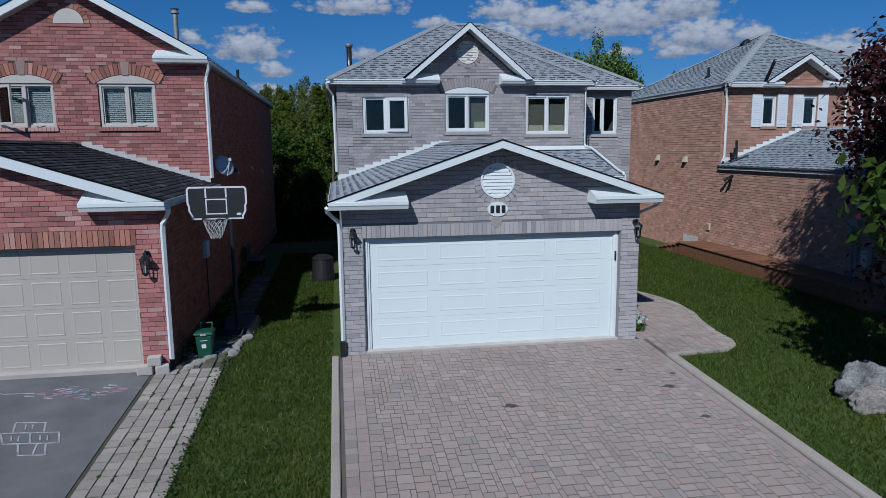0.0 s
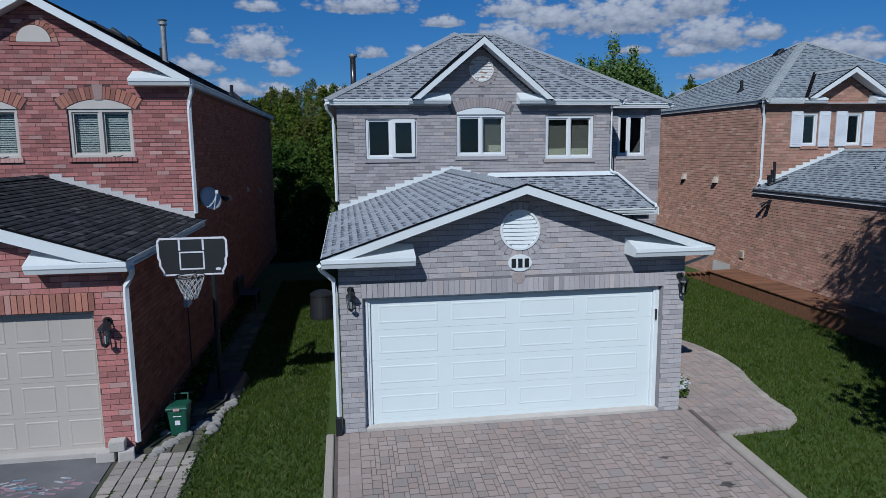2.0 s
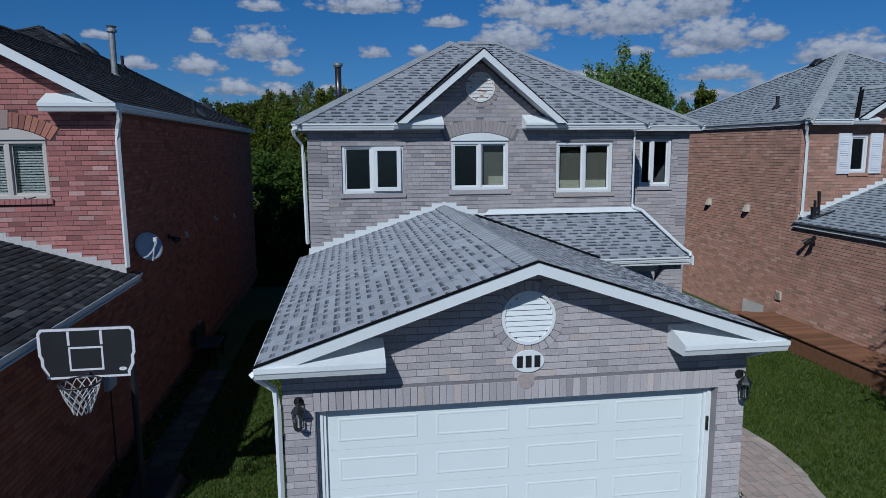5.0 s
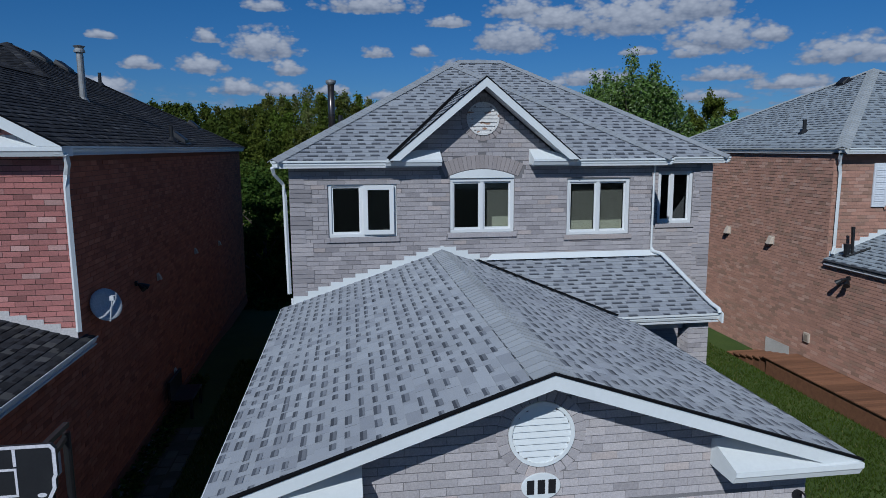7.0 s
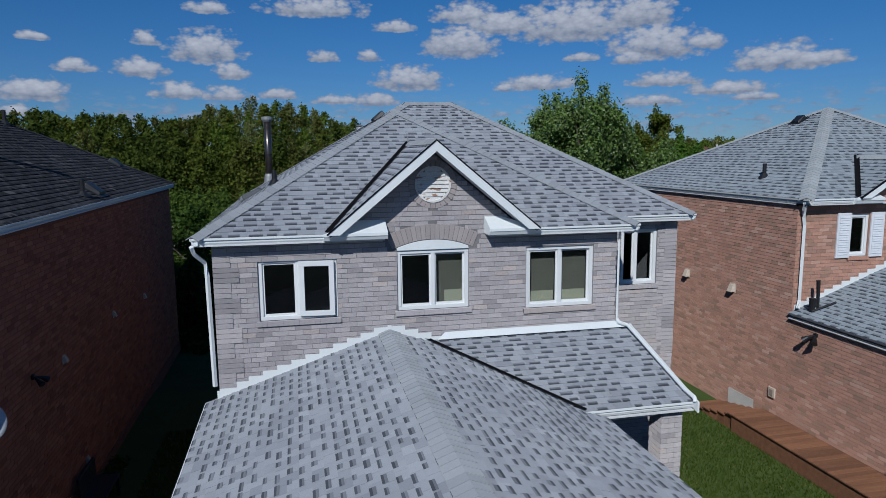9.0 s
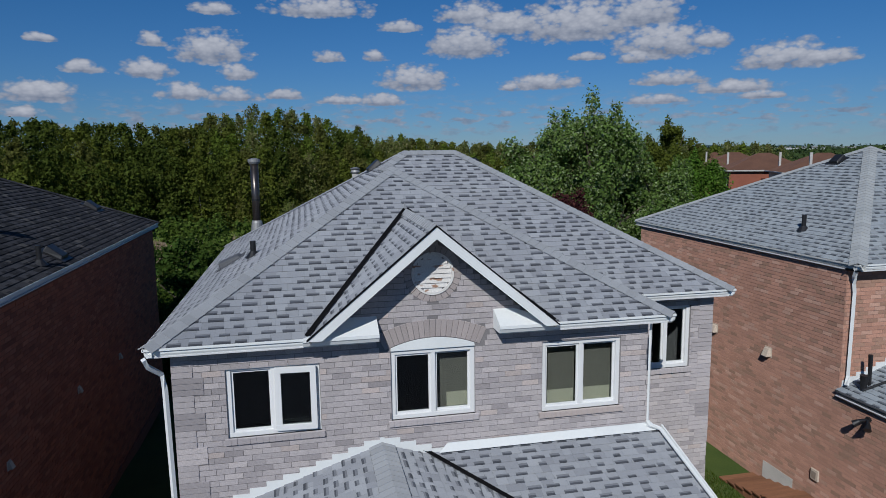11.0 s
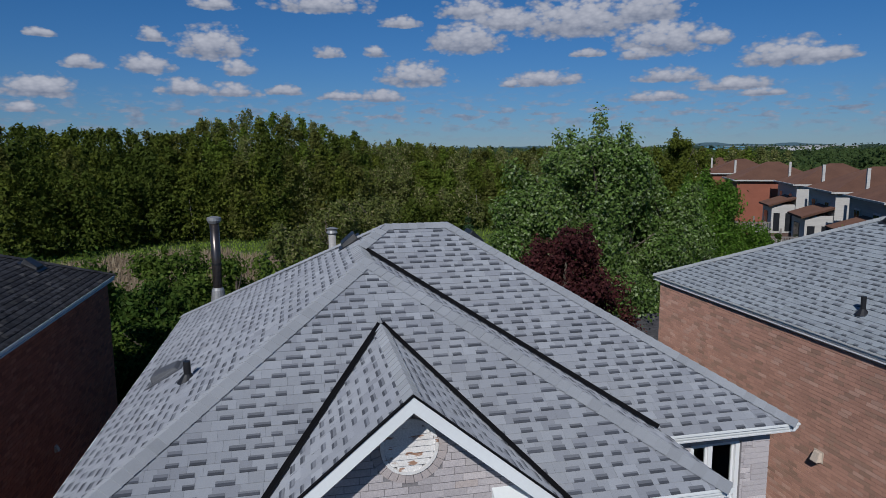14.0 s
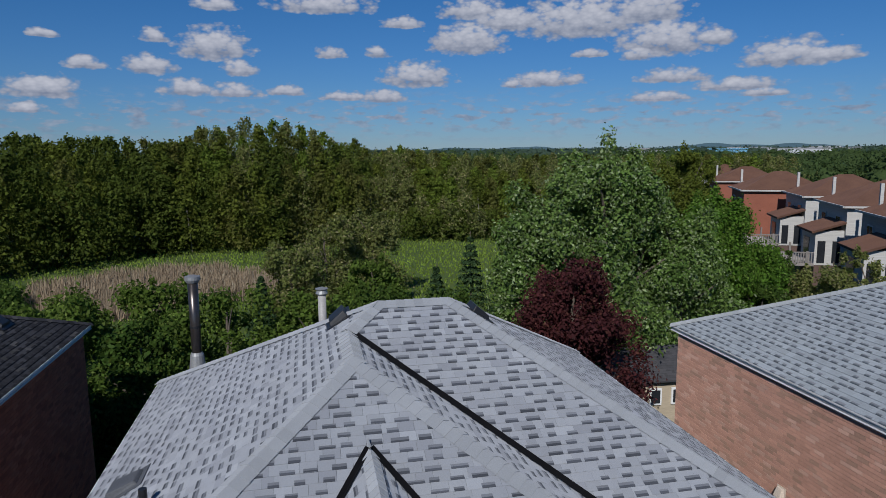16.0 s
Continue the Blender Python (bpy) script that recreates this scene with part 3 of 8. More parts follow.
def brick_ring(parent, cx, cz, y, r0, r1, n, material, a0=0.0, a1=2 * math.pi):
    """Bricks set on edge round a circle or along an arch, each an object."""
    for k in range(n):
        t0, t1 = a0 + (a1 - a0) * k / n, a0 + (a1 - a0) * (k + 1) / n
        g = 0.003
        pts = []
        for yy, e in ((y + 0.004, 0.0), (y - 0.013, 0.003)):
            for r, t in ((r0 + e, t0 + (g + e) / r0), (r0 + e, t1 - (g + e) / r0), (r1 - e, t1 - (g + e) / r1), (r1 - e, t0 + (g + e) / r1)):
                pts.append((cx + r * math.cos(t), yy, cz + r * math.sin(t)))
        part("brick", Shape().add(pts, [(4, 5, 6, 7), (0, 1, 5, 4), (1, 2, 6, 5), (2, 3, 7, 6), (3, 0, 4, 7)]), material, parent)


def round_vent(parent, cx, cz, y, r, material, label, slats=9):
    ring = Shape()
    n = 40
    pts = []
    for rr, yy in ((r, y + 0.01), (r, y - 0.03), (r - 0.035, y - 0.03), (r - 0.035, y + 0.02)):
        pts += [(cx + rr * math.cos(2 * math.pi * k / n), yy, cz + rr * math.sin(2 * math.pi * k / n)) for k in range(n)]
    ring.add(pts, [(i * n + k, i * n + (k + 1) % n, (i + 1) * n + (k + 1) % n, (i + 1) * n + k) for i in range(3) for k in range(n)])
    v = part("gable_vent", ring, material, parent, label, smooth=False)
    part("backing", Shape().disc((cx, y + 0.004, cz), (0, -1, 0), r - 0.03, 0.01), material, v)
    q = r - 0.035
    h = 2 * q / slats
    for k in range(slats):
        z0 = cz - q + k * h
        zm = z0 + h * 0.5
        half = math.sqrt(max(q * q - (zm - cz) ** 2, 0.001))
        part("slat", Shape().add([(cx - half, y - 0.020, z0), (cx + half, y - 0.020, z0), (cx + half, y - 0.002, z0 + h * 0.95), (cx - half, y - 0.002, z0 + h * 0.95),
                                  (cx - half, y - 0.012, z0), (cx + half, y - 0.012, z0), (cx + half, y + 0.003, z0 + h * 0.95), (cx - half, y + 0.003, z0 + h * 0.95)],
                                 [(0, 1, 2, 3), (7, 6, 5, 4), (0, 4, 5, 1), (2, 6, 7, 3), (1, 5, 6, 2), (0, 3, 7, 4)]), material, v)
    return v


def rake(parent, peak, low, y0, y1, width=0.17, dark=None, zcut=None):
    """A sloping white fascia board with the soffit behind it, from peak to low (x, z); y0 is its face, y1 the wall. It stops at the height zcut, on the return."""
    (xa, za), (xb, zb) = peak, low
    zc = zb if zcut is None else zcut
    k = (za - width - zc) / (za - zb)
    xc = xa + (xb - xa) * k
    f = part("fascia", Shape().slab([(xa, y0, za), (xa, y0, za - width), (xc, y0, zc), (xb, y0, zc), (xb, y0, zb)], (0, 0.025, 0)), WHITE, parent, "white gable fascia board")
    part("soffit", Shape().slab([(xa, y0 + 0.025, za - width + 0.03), (xc, y0 + 0.025, zc + 0.03), (xc, y1, zc + 0.03), (xa, y1, za - width + 0.03)], (0, 0, 0.012)), SOFFIT, parent)
    part("drip_edge", Shape().slab([(xa, y0 - 0.012, za + 0.020), (xa, y0 - 0.012, za - 0.002), (xb, y0 - 0.012, zb - 0.002), (xb, y0 - 0.012, zb + 0.020)], (0, 0.05, 0)), dark or VALLEY, parent, "black drip edge")
    return f


def eave_return(parent, x0, x1, y0, y1, z0, zf, zb):
    """The boxed return of an eave across a gable, from its outer end x0 to its inner end x1: gutter-like front, white top that rises to the wall."""
    s = Shape()
    xm = x0 + math.copysign(0.62, x1 - x0)

    def prof(h):
        return [(y0, z0), (y0 - 0.03, z0 + (zf - z0) * 0.45), (y0 - 0.05, z0 + (zf - z0) * 0.6), (y0 - 0.05, zf), (y1, h), (y1, z0)]
    n = 6
    s.add([(x, y, z) for x, h in ((x0, zf - 0.02), (xm, zb), (x1, zb)) for y, z in prof(h)],
          [(j * n + i, j * n + (i + 1) % n, (j + 1) * n + (i + 1) % n, (j + 1) * n + i) for j in (0, 1) for i in range(n)] + [tuple(range(n)), tuple(range(3 * n - 1, 2 * n - 1, -1))])
    return part("eave_return", s, WHITE, parent, "boxed white eave return with a sloped metal top")


def lantern(at, flip=1, label="black metal wall lantern with clear glass on the brick", s=1.0):
    """A wall lantern whose backplate touches the wall at at; it hangs out along -y."""
    x, y, z = at
    L = thing("wall_lantern", at, label, "wall lantern", "wall lanterns")
    part("backplate", Shape().disc((x, y - 0.012 * s, z + 0.10 * s), (0, -1, 0), 0.055 * s, 0.02 * s, 20), BLACK, L)
    part("arm", Shape().tube([(x, y - 0.01, z + 0.10 * s), (x, y - 0.06 * s, z + 0.16 * s), (x, y - 0.12 * s, z + 0.16 * s), (x, y - 0.14 * s, z + 0.10 * s)], 0.011 * s, 8), BLACK, L)
    part("roof", Shape().tube([(x, y - 0.14 * s, z + 0.03 * s), (x, y - 0.14 * s, z + 0.055 * s), (x, y - 0.14 * s, z + 0.10 * s), (x, y - 0.14 * s, z + 0.12 * s)], [0.085 * s, 0.075 * s, 0.03 * s, 0.012 * s], 6), BLACK, L)
    part("base", Shape().tube([(x, y - 0.14 * s, z - 0.20 * s), (x, y - 0.14 * s, z - 0.17 * s), (x, y - 0.14 * s, z - 0.155 * s)], [0.012 * s, 0.045 * s, 0.052 * s], 6), BLACK, L)
    g = part("glass", Shape().tube([(x, y - 0.14 * s, z - 0.155 * s), (x, y - 0.14 * s, z + 0.03 * s)], [0.046 * s, 0.066 * s], 6, cap=False), GLASS, L)
    g.visible_shadow = False
    part("candle", Shape().tube([(x, y - 0.14 * s, z - 0.15 * s), (x, y - 0.14 * s, z - 0.05 * s)], 0.013 * s, 8), VINYL, L)
    for k in range(6):
        t = 2 * math.pi * k / 6
        part("rib", Shape().tube([(x + 0.05 * s * math.cos(t), y - 0.14 * s + 0.05 * s * math.sin(t), z - 0.155 * s), (x + 0.069 * s * math.cos(t), y - 0.14 * s + 0.069 * s * math.sin(t), z + 0.03 * s)], 0.005 * s, 5), BLACK, L)
    return L


def garage_door(parent, x0, x1, z1, y, cols, panel_h, material, label, rows=4, foot=0.004, sh=0.53):
    d = part("garage_door", Shape().box(x0, x1, y + 0.03, y + 0.05, 0.0, z1), material, parent, label)
    for r in range(rows):
        a, b = foot + r * sh + 0.0015, foot + (r + 1) * sh - 0.0015
        sec = part("door_section", Shape().box(x0 + 0.004, x1 - 0.004, y, y + 0.03, a, b), material, d)
        zc = (a + b) / 2
        if r == 0:
            part("bottom_rail", Shape().box(x0 + 0.004, x1 - 0.004, y, y + 0.03, 0.004, foot - 0.0005), material, d)
        for c0, c1 in cols:
            q = Shape()
            h = panel_h / 2
            # a pressed panel: groove rim and raised field
            outer = [(c0, zc - h), (c1, zc - h), (c1, zc + h), (c0, zc + h)]
            def inset(k):
                return [(c0 + k, zc - h + k), (c1 - k, zc - h + k), (c1 - k, zc + h - k), (c0 + k, zc + h - k)]
            rings = [(outer, y - 0.001), (inset(0.010), y - 0.006), (inset(0.022), y - 0.006), (inset(0.034), y - 0.002), (inset(0.05), y - 0.002)]
            pts = [(px, yy, pz) for ring, yy in rings for px, pz in ring]
            fs = [(i * 4 + k, i * 4 + (k + 1) % 4, (i + 1) * 4 + (k + 1) % 4, (i + 1) * 4 + k) for i in range(4) for k in range(4)] + [(16, 17, 18, 19)]
            pn = Shape().add(pts, fs)
            part("panel", pn, material, d)
    return d


house = thing("house", (0.8, 7.0, -0.06), "two-storey grey brick house with a front garage and grey shingle roof", "house")

# garage front
GY = -0.12
def garage_face(u, v, d):
    return (u, GY + d, v)


gs = wall_shape(-2.80, 2.79, -0.25, 2.74, [(-2.44, 2.42, -0.25, 2.10)], garage_face, 0.24)
gs.slab([(-2.80, GY, 2.74), (2.79, GY, 2.74), (2.79, GY, 2.83), (0.03, GY, 3.72), (-2.80, GY, 2.83)], (0, 0.24, 0))
gwall = part("garage_front_wall", gs, MORTAR_GREY, house, "grey brick garage front with a soldier course")


def garage_spans(v):
    s = [(-2.80, 2.79)]
    if v > 2.80:
        w = (3.70 - v) / 0.328
        s = [(max(-2.80, 0.03 - w), min(2.79, 0.03 + w))] if w > 0.05 else []
    if v < 2.10:
        s = cut(s, [(-2.45, 2.43)])
    elif v < 2.34:
        s = cut(s, [(-2.465, 2.435)])
    d = 0.43 ** 2 - (v - 3.09) ** 2
    if d > 0:
        s = cut(s, [(0.02 - math.sqrt(d), 0.02 + math.sqrt(d))])
    return s


bricks(gwall, (0, GY, 0), (1, 0, 0), (0, -1, 0), garage_spans, -0.05, 3.70, BRICK_GREY, BRICK_GREY_ONE, lambda u, v: abs(u) < 2.2 and v > 2.4 or u < -2.3, 3, "grey_brick")
for k in range(58):
    x = -2.46 + (k + 0.5) * 4.895 / 58
    piece("brick", "soldier", (0.0765, 0.014, 0.222), BRICK_GREY_ONE, gwall, pose(x, GY - 0.006, 2.216))
part("keystone", Shape().slab([(-0.11, GY - 0.022, 2.38), (-0.09, GY - 0.022, 2.29), (-0.03, GY - 0.022, 2.235), (0.03, GY - 0.022, 2.235), (0.09, GY - 0.022, 2.29), (0.11, GY - 0.022, 2.38), (0.07, GY - 0.022, 2.42), (-0.07, GY - 0.022, 2.42)], (0, 0.03, 0)), mat("tan_keystone", (0.42, 0.34, 0.31), (0.38, 0.32, 0.30), 0.9), gwall, "small tan shield ornament", bevel=0.008)
brick_ring(gwall, 0.02, 3.09, GY, 0.325, 0.435, 26, BRICK_GREY_ONE)
round_vent(house, 0.02, 3.09, GY, 0.32, WHITE, "round white louvred gable vent")
plate = Shape().disc((0.02, GY - 0.03, 2.57), (0, -1, 0), 0.135, 0.022, 32, 1.42)
number_plate = solo("number_plate", plate, WHITE, "oval white plate with three black bars on the brick", "plate", bevel=0.004)
for x in (-0.085, 0.02, 0.125):
    part("bar", Shape().box(x - 0.035, x + 0.035, GY - 0.038, GY - 0.031, 2.50, 2.64), BLACK, number_plate, "black bar")

# garage sides, and the slab under it
for x0, x1, y1 in ((-2.80, -2.56, 6.58), (2.55, 2.79, 6.58)):
    part("garage_side_wall", Shape().box(x0, x1, GY + 0.24, y1, -0.25, 2.76), MORTAR_GREY, house)
part("garage_floor", Shape().box(-2.5, 2.5, 0.12, 6.5, -0.2, -0.005), CONCRETE, house)
part("threshold", Shape().box(-2.44, 2.42, GY - 0.02, 0.12, -0.2, 0.012), BEIGE_SILL, house, "beige concrete strip under the garage door", bevel=0.01)
door = garage_door(house, -2.33, 2.32, 2.13, 0.03, ((-2.20, -1.27), (-1.05, -0.16), (0.06, 0.97), (1.18, 2.09)), 0.285, DOOR_WHITE, "closed white sectional garage door with pressed panels", foot=0.085, sh=0.49)
part("head_panel", Shape().box(-2.33, 2.32, 0.03, 0.06, 2.048, 2.13), DOOR_WHITE, house)
for a, b in ((-2.44, -2.33), (2.32, 2.42)):
    part("door_jamb", Shape().box(a, b, -0.01, 0.09, -0.05, 2.13).box((a + b) / 2 - 0.02, (a + b) / 2 + 0.02, -0.03, -0.01, 0.0, 2.13), WHITE, house, "white door jamb", bevel=0.004)
part("door_latch", Shape().box(2.345, 2.375, -0.06, -0.028, 1.52, 1.70), BLACK, house, "black latch", bevel=0.006)
lantern((-2.62, GY - 0.008, 2.14))
lantern((2.70, GY - 0.008, 2.16))

# main front, upper storey
MY = 6.58
win_holes = [(-2.11, -0.84, 4.10, 5.12), (0.17, 1.42, 4.14, 5.18), (2.47, 3.75, 4.05, 5.15)]
ms = wall_shape(-2.80, 4.20, -0.2, 5.46, win_holes, lambda u, v, d: (u, MY + d, v), 0.26, marks=(-0.80, 2.36))
ms.slab([(-0.80, MY, 5.46), (2.36, MY, 5.46), (2.36, MY, 5.52), (0.78, MY, 6.84), (-0.80, MY, 5.52)], (0, 0.26, 0))
mwall = part("front_wall", ms, MORTAR_GREY, house, "grey brick upper front wall")
ARC_R, ARC_C = 1.66, (0.79, 3.70)


def main_spans(v):
    if v > 5.42:
        w = (6.80 - v) / 0.82
        s = [(max(-0.95, 0.78 - w), min(2.5, 0.78 + w))] if w > 0.05 else []
    else:
        s = [(-2.80, 4.20)]
    for a, b, z0, z1 in win_holes:
        if z0 - 0.09 < v < z1:
            s = cut(s, [(a - 0.005, b + 0.005)])
    q = (ARC_R + 0.27) ** 2 - (v - ARC_C[1]) ** 2
    if v > 5.13 and q > 0:
        w = min(math.sqrt(q), 0.64 + (v - 5.13) * 0.42 + 0.11)
        s = cut(s, [(0.79 - w, 0.79 + w)])
    d = 0.42 ** 2 - (v - 6.29) ** 2
    if d > 0:
        s = cut(s, [(0.80 - math.sqrt(d), 0.80 + math.sqrt(d))])
    return s


bricks(mwall, (0, MY, 0), (1, 0, 0), (0, -1, 0), main_spans, 2.92, 6.80, BRICK_GREY, BRICK_GREY_ONE, lambda u, v: -0.8 < u < 2.4 and v > 5.0 or u < -2.2 and v > 3.4, 5, "grey_brick")
ARCH_BRICK = mat("pinkish_grey_arch_brick", (0.38, 0.335, 0.325), (0.41, 0.36, 0.345), 0.9, 1.2, 60, 0.5, 0.003, vary=0.07)
t0 = math.asin(0.70 / ARC_R)
brick_ring(mwall, ARC_C[0], ARC_C[1], MY, ARC_R, ARC_R + 0.26, 19, ARCH_BRICK, math.pi / 2 - t0, math.pi / 2 + t0)
arch = [(ARC_C[0] + (ARC_R - 0.012) * math.sin(a), MY - 0.006, ARC_C[1] + (ARC_R - 0.012) * math.cos(a)) for a in np.linspace(-0.385, 0.385, 17)]
part("arch_panel", Shape().slab([(1.42, MY - 0.006, 5.18)] + arch[::-1] + [(0.17, MY - 0.006, 5.18)], (0, 0.08, 0)), WHITE, house, "white arched panel over the window", bevel=0.004)
brick_ring(mwall, 0.80, 6.29, MY, 0.315, 0.415, 26, ARCH_BRICK)
PEEL = mat("peeling_white_paint", (0.74, 0.72, 0.69), (0.66, 0.63, 0.60), 0.7, 6.0, 60, 0.5)
pt = PEEL.node_tree
pb = pt.nodes["Principled BSDF"]
old = pb.inputs["Base Color"].links[0].from_socket
pn, pm, px = pt.nodes.new("ShaderNodeTexNoise"), pt.nodes.new("ShaderNodeMapRange"), pt.nodes.new("ShaderNodeMix")
pg, pmap = pt.nodes.new("ShaderNodeNewGeometry"), pt.nodes.new("ShaderNodeMapping")
pmap.inputs["Scale"].default_value = (4.0, 4.0, 11.0)
pt.links.new(pg.outputs["Position"], pmap.inputs[0])
pt.links.new(pmap.outputs[0], pn.inputs["Vector"])
pn.inputs["Scale"].default_value, pn.inputs["Detail"].default_value = 1.4, 5.0
pm.inputs[1].default_value, pm.inputs[2].default_value = 0.60, 0.65
pt.links.new(pn.outputs[0], pm.inputs[0])
px.data_type = "RGBA"
px.inputs["B"].default_value = (0.34, 0.20, 0.13, 1)
pt.links.new(pm.outputs[0], px.inputs["Factor"])
pt.links.new(old, px.inputs["A"])
pt.links.new(px.outputs["Result"], pb.inputs["Base Color"])
round_vent(house, 0.80, 6.29, MY, 0.31, PEEL, "round wooden vent with peeling white paint", 8)
for (a, b, z0, z1), bl in zip(win_holes, (0.0, 0.0, 0.24)):
    w = window(house, a, b, z0, z1, MY, blind=bl)
    brick_sill(w, a - 0.05, b + 0.05, z0, MY, BRICK_GREY_ONE)
part("blind", Shape().box(1.03, 1.36, MY + 0.22, MY + 0.23, 4.2, 4.42), BLIND, house, "cream blind behind the glass")

CURTAIN = mat("taupe_curtain", (0.25, 0.235, 0.20), (0.29, 0.27, 0.23), 0.9, 2.0, 40, 0.2, stretch=(14, 14, 0.5))
for a, b in ((2.52, 3.09), (3.12, 3.70), (0.83, 1.37)):
    part("curtain", Shape().box(a, b, MY + 0.245, MY + 0.255, 4.10, 5.14), CURTAIN, house, "dim taupe curtain behind the glass")

# recessed right bay
RY = 7.95
hole4 = [(5.0, 5.81, 4.07, 5.24)]
rs = wall_shape(4.20, 6.25, -0.2, 5.46, hole4, lambda u, v, d: (u, RY + d, v), 0.26)
rs.box(3.94, 4.20, MY + 0.26, RY + 0.26, -0.2, 5.46)
rwall = part("bay_wall", rs, MORTAR_GREY, house, "grey brick wall set back beside the porch")


def bay_spans(v):
    s = [(4.21, 6.25)]
    if 3.98 < v < 5.24:
        s = cut(s, [(4.995, 5.815)])
    return s


bricks(rwall, (0, RY, 0), (1, 0, 0), (0, -1, 0), bay_spans, -0.04, 5.45, BRICK_GREY, BRICK_GREY_ONE, None, 7)
w = window(house, *hole4[0], RY, split=0.42)
brick_sill(w, 4.95, 5.86, 4.07, RY, BRICK_GREY_ONE)

# toothed corner blocks of three courses, a little proud of the brick
def quoins(wall, x, side, y, z0, z1):
    k, z = 0, z0
    while z + 3 * COURSE < z1:
        w = 0.40 if k % 2 else 0.27
        q = Shape()
        for j in range(3):
            a, b = (x, x + w) if side > 0 else (x - w, x)
            q.box(a, b, y - 0.021, y + 0.004, z + j * COURSE, z + (j + 1) * COURSE - JOINT)
        part("quoin", q, BRICK_GREY_ONE, wall)
        z += 3 * COURSE
        k += 1


quoins(mwall, -2.80, 1, MY, 3.02, 5.40)
quoins(rwall, 6.25, -1, RY, 2.6, 5.40)

# the rest of the shell
for b in ((-2.80, -2.54, MY + 0.26, 15.95), (5.99, 6.25, RY + 0.26, 15.95), (-2.80, 6.25, 15.95, 16.2)):
    part("outer_wall", Shape().box(*b, -0.2, 5.46), MORTAR_GREY, house, "grey brick side and back walls")
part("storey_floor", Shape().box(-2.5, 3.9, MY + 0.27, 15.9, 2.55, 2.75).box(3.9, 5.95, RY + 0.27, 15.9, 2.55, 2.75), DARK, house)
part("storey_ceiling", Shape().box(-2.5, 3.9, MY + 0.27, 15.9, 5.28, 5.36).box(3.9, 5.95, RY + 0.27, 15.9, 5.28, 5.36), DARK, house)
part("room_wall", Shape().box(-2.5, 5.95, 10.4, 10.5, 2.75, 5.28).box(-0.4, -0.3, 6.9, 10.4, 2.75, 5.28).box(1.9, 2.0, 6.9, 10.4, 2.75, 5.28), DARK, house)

# ---- its roof ----
ZE, M = 5.53, 0.578
XL, XM, XR, YF, YB2, YR = -3.06, 4.48, 6.49, 6.30, 16.25, 7.68
ax, ay, az = (XL + XM) / 2, YF + (XM - XL) / 2, ZE + M * (XM - XL) / 2
hd = (YB2 - YR) / 2
ry, rz, rx0, rx1 = YR + hd, ZE + M * hd, XL + hd, 2.40
vy = YR + (ax - XL)
DX, DZ, DM, DY = 0.78, 7.00, 0.835, 6.14
dback = YF + (DZ - ZE) / M
dw = (DZ - ZE) / DM
roof = part("roof", Shape().box(0.6, 0.8, 9.0, 9.2, 5.5, 5.6), UNDERLAY, house, "hipped roof of mottled grey asphalt shingles")
planes = {
    "front": [(XL, YF, ZE), (DX - dw, YF, ZE), (DX, dback, DZ), (DX + dw, YF, ZE), (XM, YF, ZE), (ax, ay, az)],
    "left": [(XL, YB2, ZE), (XL, YF, ZE), (ax, ay, az), (ax, vy, az), (rx0, ry, rz)],
    "mid": [(XM, YF, ZE), (XM, YR, ZE), (ax, vy, az), (ax, ay, az)],
    "bay": [(XM, YR, ZE), (XR, YR, ZE), (rx1, ry, rz), (rx0, ry, rz), (ax, vy, az)],
    "right": [(XR, YR, ZE), (XR, YB2, ZE), (rx1, ry, rz)],
    "back": [(XR, YB2, ZE), (XL, YB2, ZE), (rx0, ry, rz), (rx1, ry, rz)],
    "dorm_l": [(DX - dw, YF, ZE), (DX - dw, DY, ZE), (DX, DY, DZ), (DX, dback, DZ)],
    "dorm_r": [(DX + dw, DY, ZE), (DX + dw, YF, ZE), (DX, dback, DZ), (DX, DY, DZ)],
}
GZ, GE, GF, GB = 3.80, 2.78, -0.52, 6.60
GL, GR, GX = -3.02, 3.02, 0.01
PX0, PX1, PYE, PZE, PZT, PXR = 0.64, 2.68, 4.45, 2.93, 3.60, 4.50
planes.update({
    "gar_l": [(GL, GB, GE), (GL, GF, GE), (GX, GF, GZ), (GX, GB, GZ)],
    "gar_r": [(GR, GF, GE + 0.03), (GR, PYE, GE + 0.03), (PX1, PYE, PZE), (PX0, GB, PZT), (GX, GB, GZ), (GX, GF, GZ)],
    "porch": [(PX1, PYE, PZE), (PXR, PYE, PZE), (PXR, GB, PZT), (PX0, GB, PZT)],
})
deck = Shape()
for name, p in planes.items():
    n = slope_normal(p)
    deck.slab(p, -n * 0.05)
    key = {"gar_l": lambda q: 0.7 < q[1] < 3.1 and 1.6 < q[0] < 6.2, "front": lambda q: 1.3 < q[1] < 3.6 and 3.0 < q[0] < 5.2}
    shingles(roof, p, SHINGLE, SHINGLE_ONE, SHINGLE_DARK, key.get(name), 11 + len(name) + ord(name[0]), "grey_shingle", SHINGLE_MID)
roof.data = fixed(deck.mesh("roof"))
roof.data.materials.append(UNDERLAY)
N = {k: slope_normal(p) for k, p in planes.items()}


def hip(a, b, p, q, width=0.17):
    caps(roof, a, b, CAP, across(a, b, N[p]), across(a, b, N[q]), width)


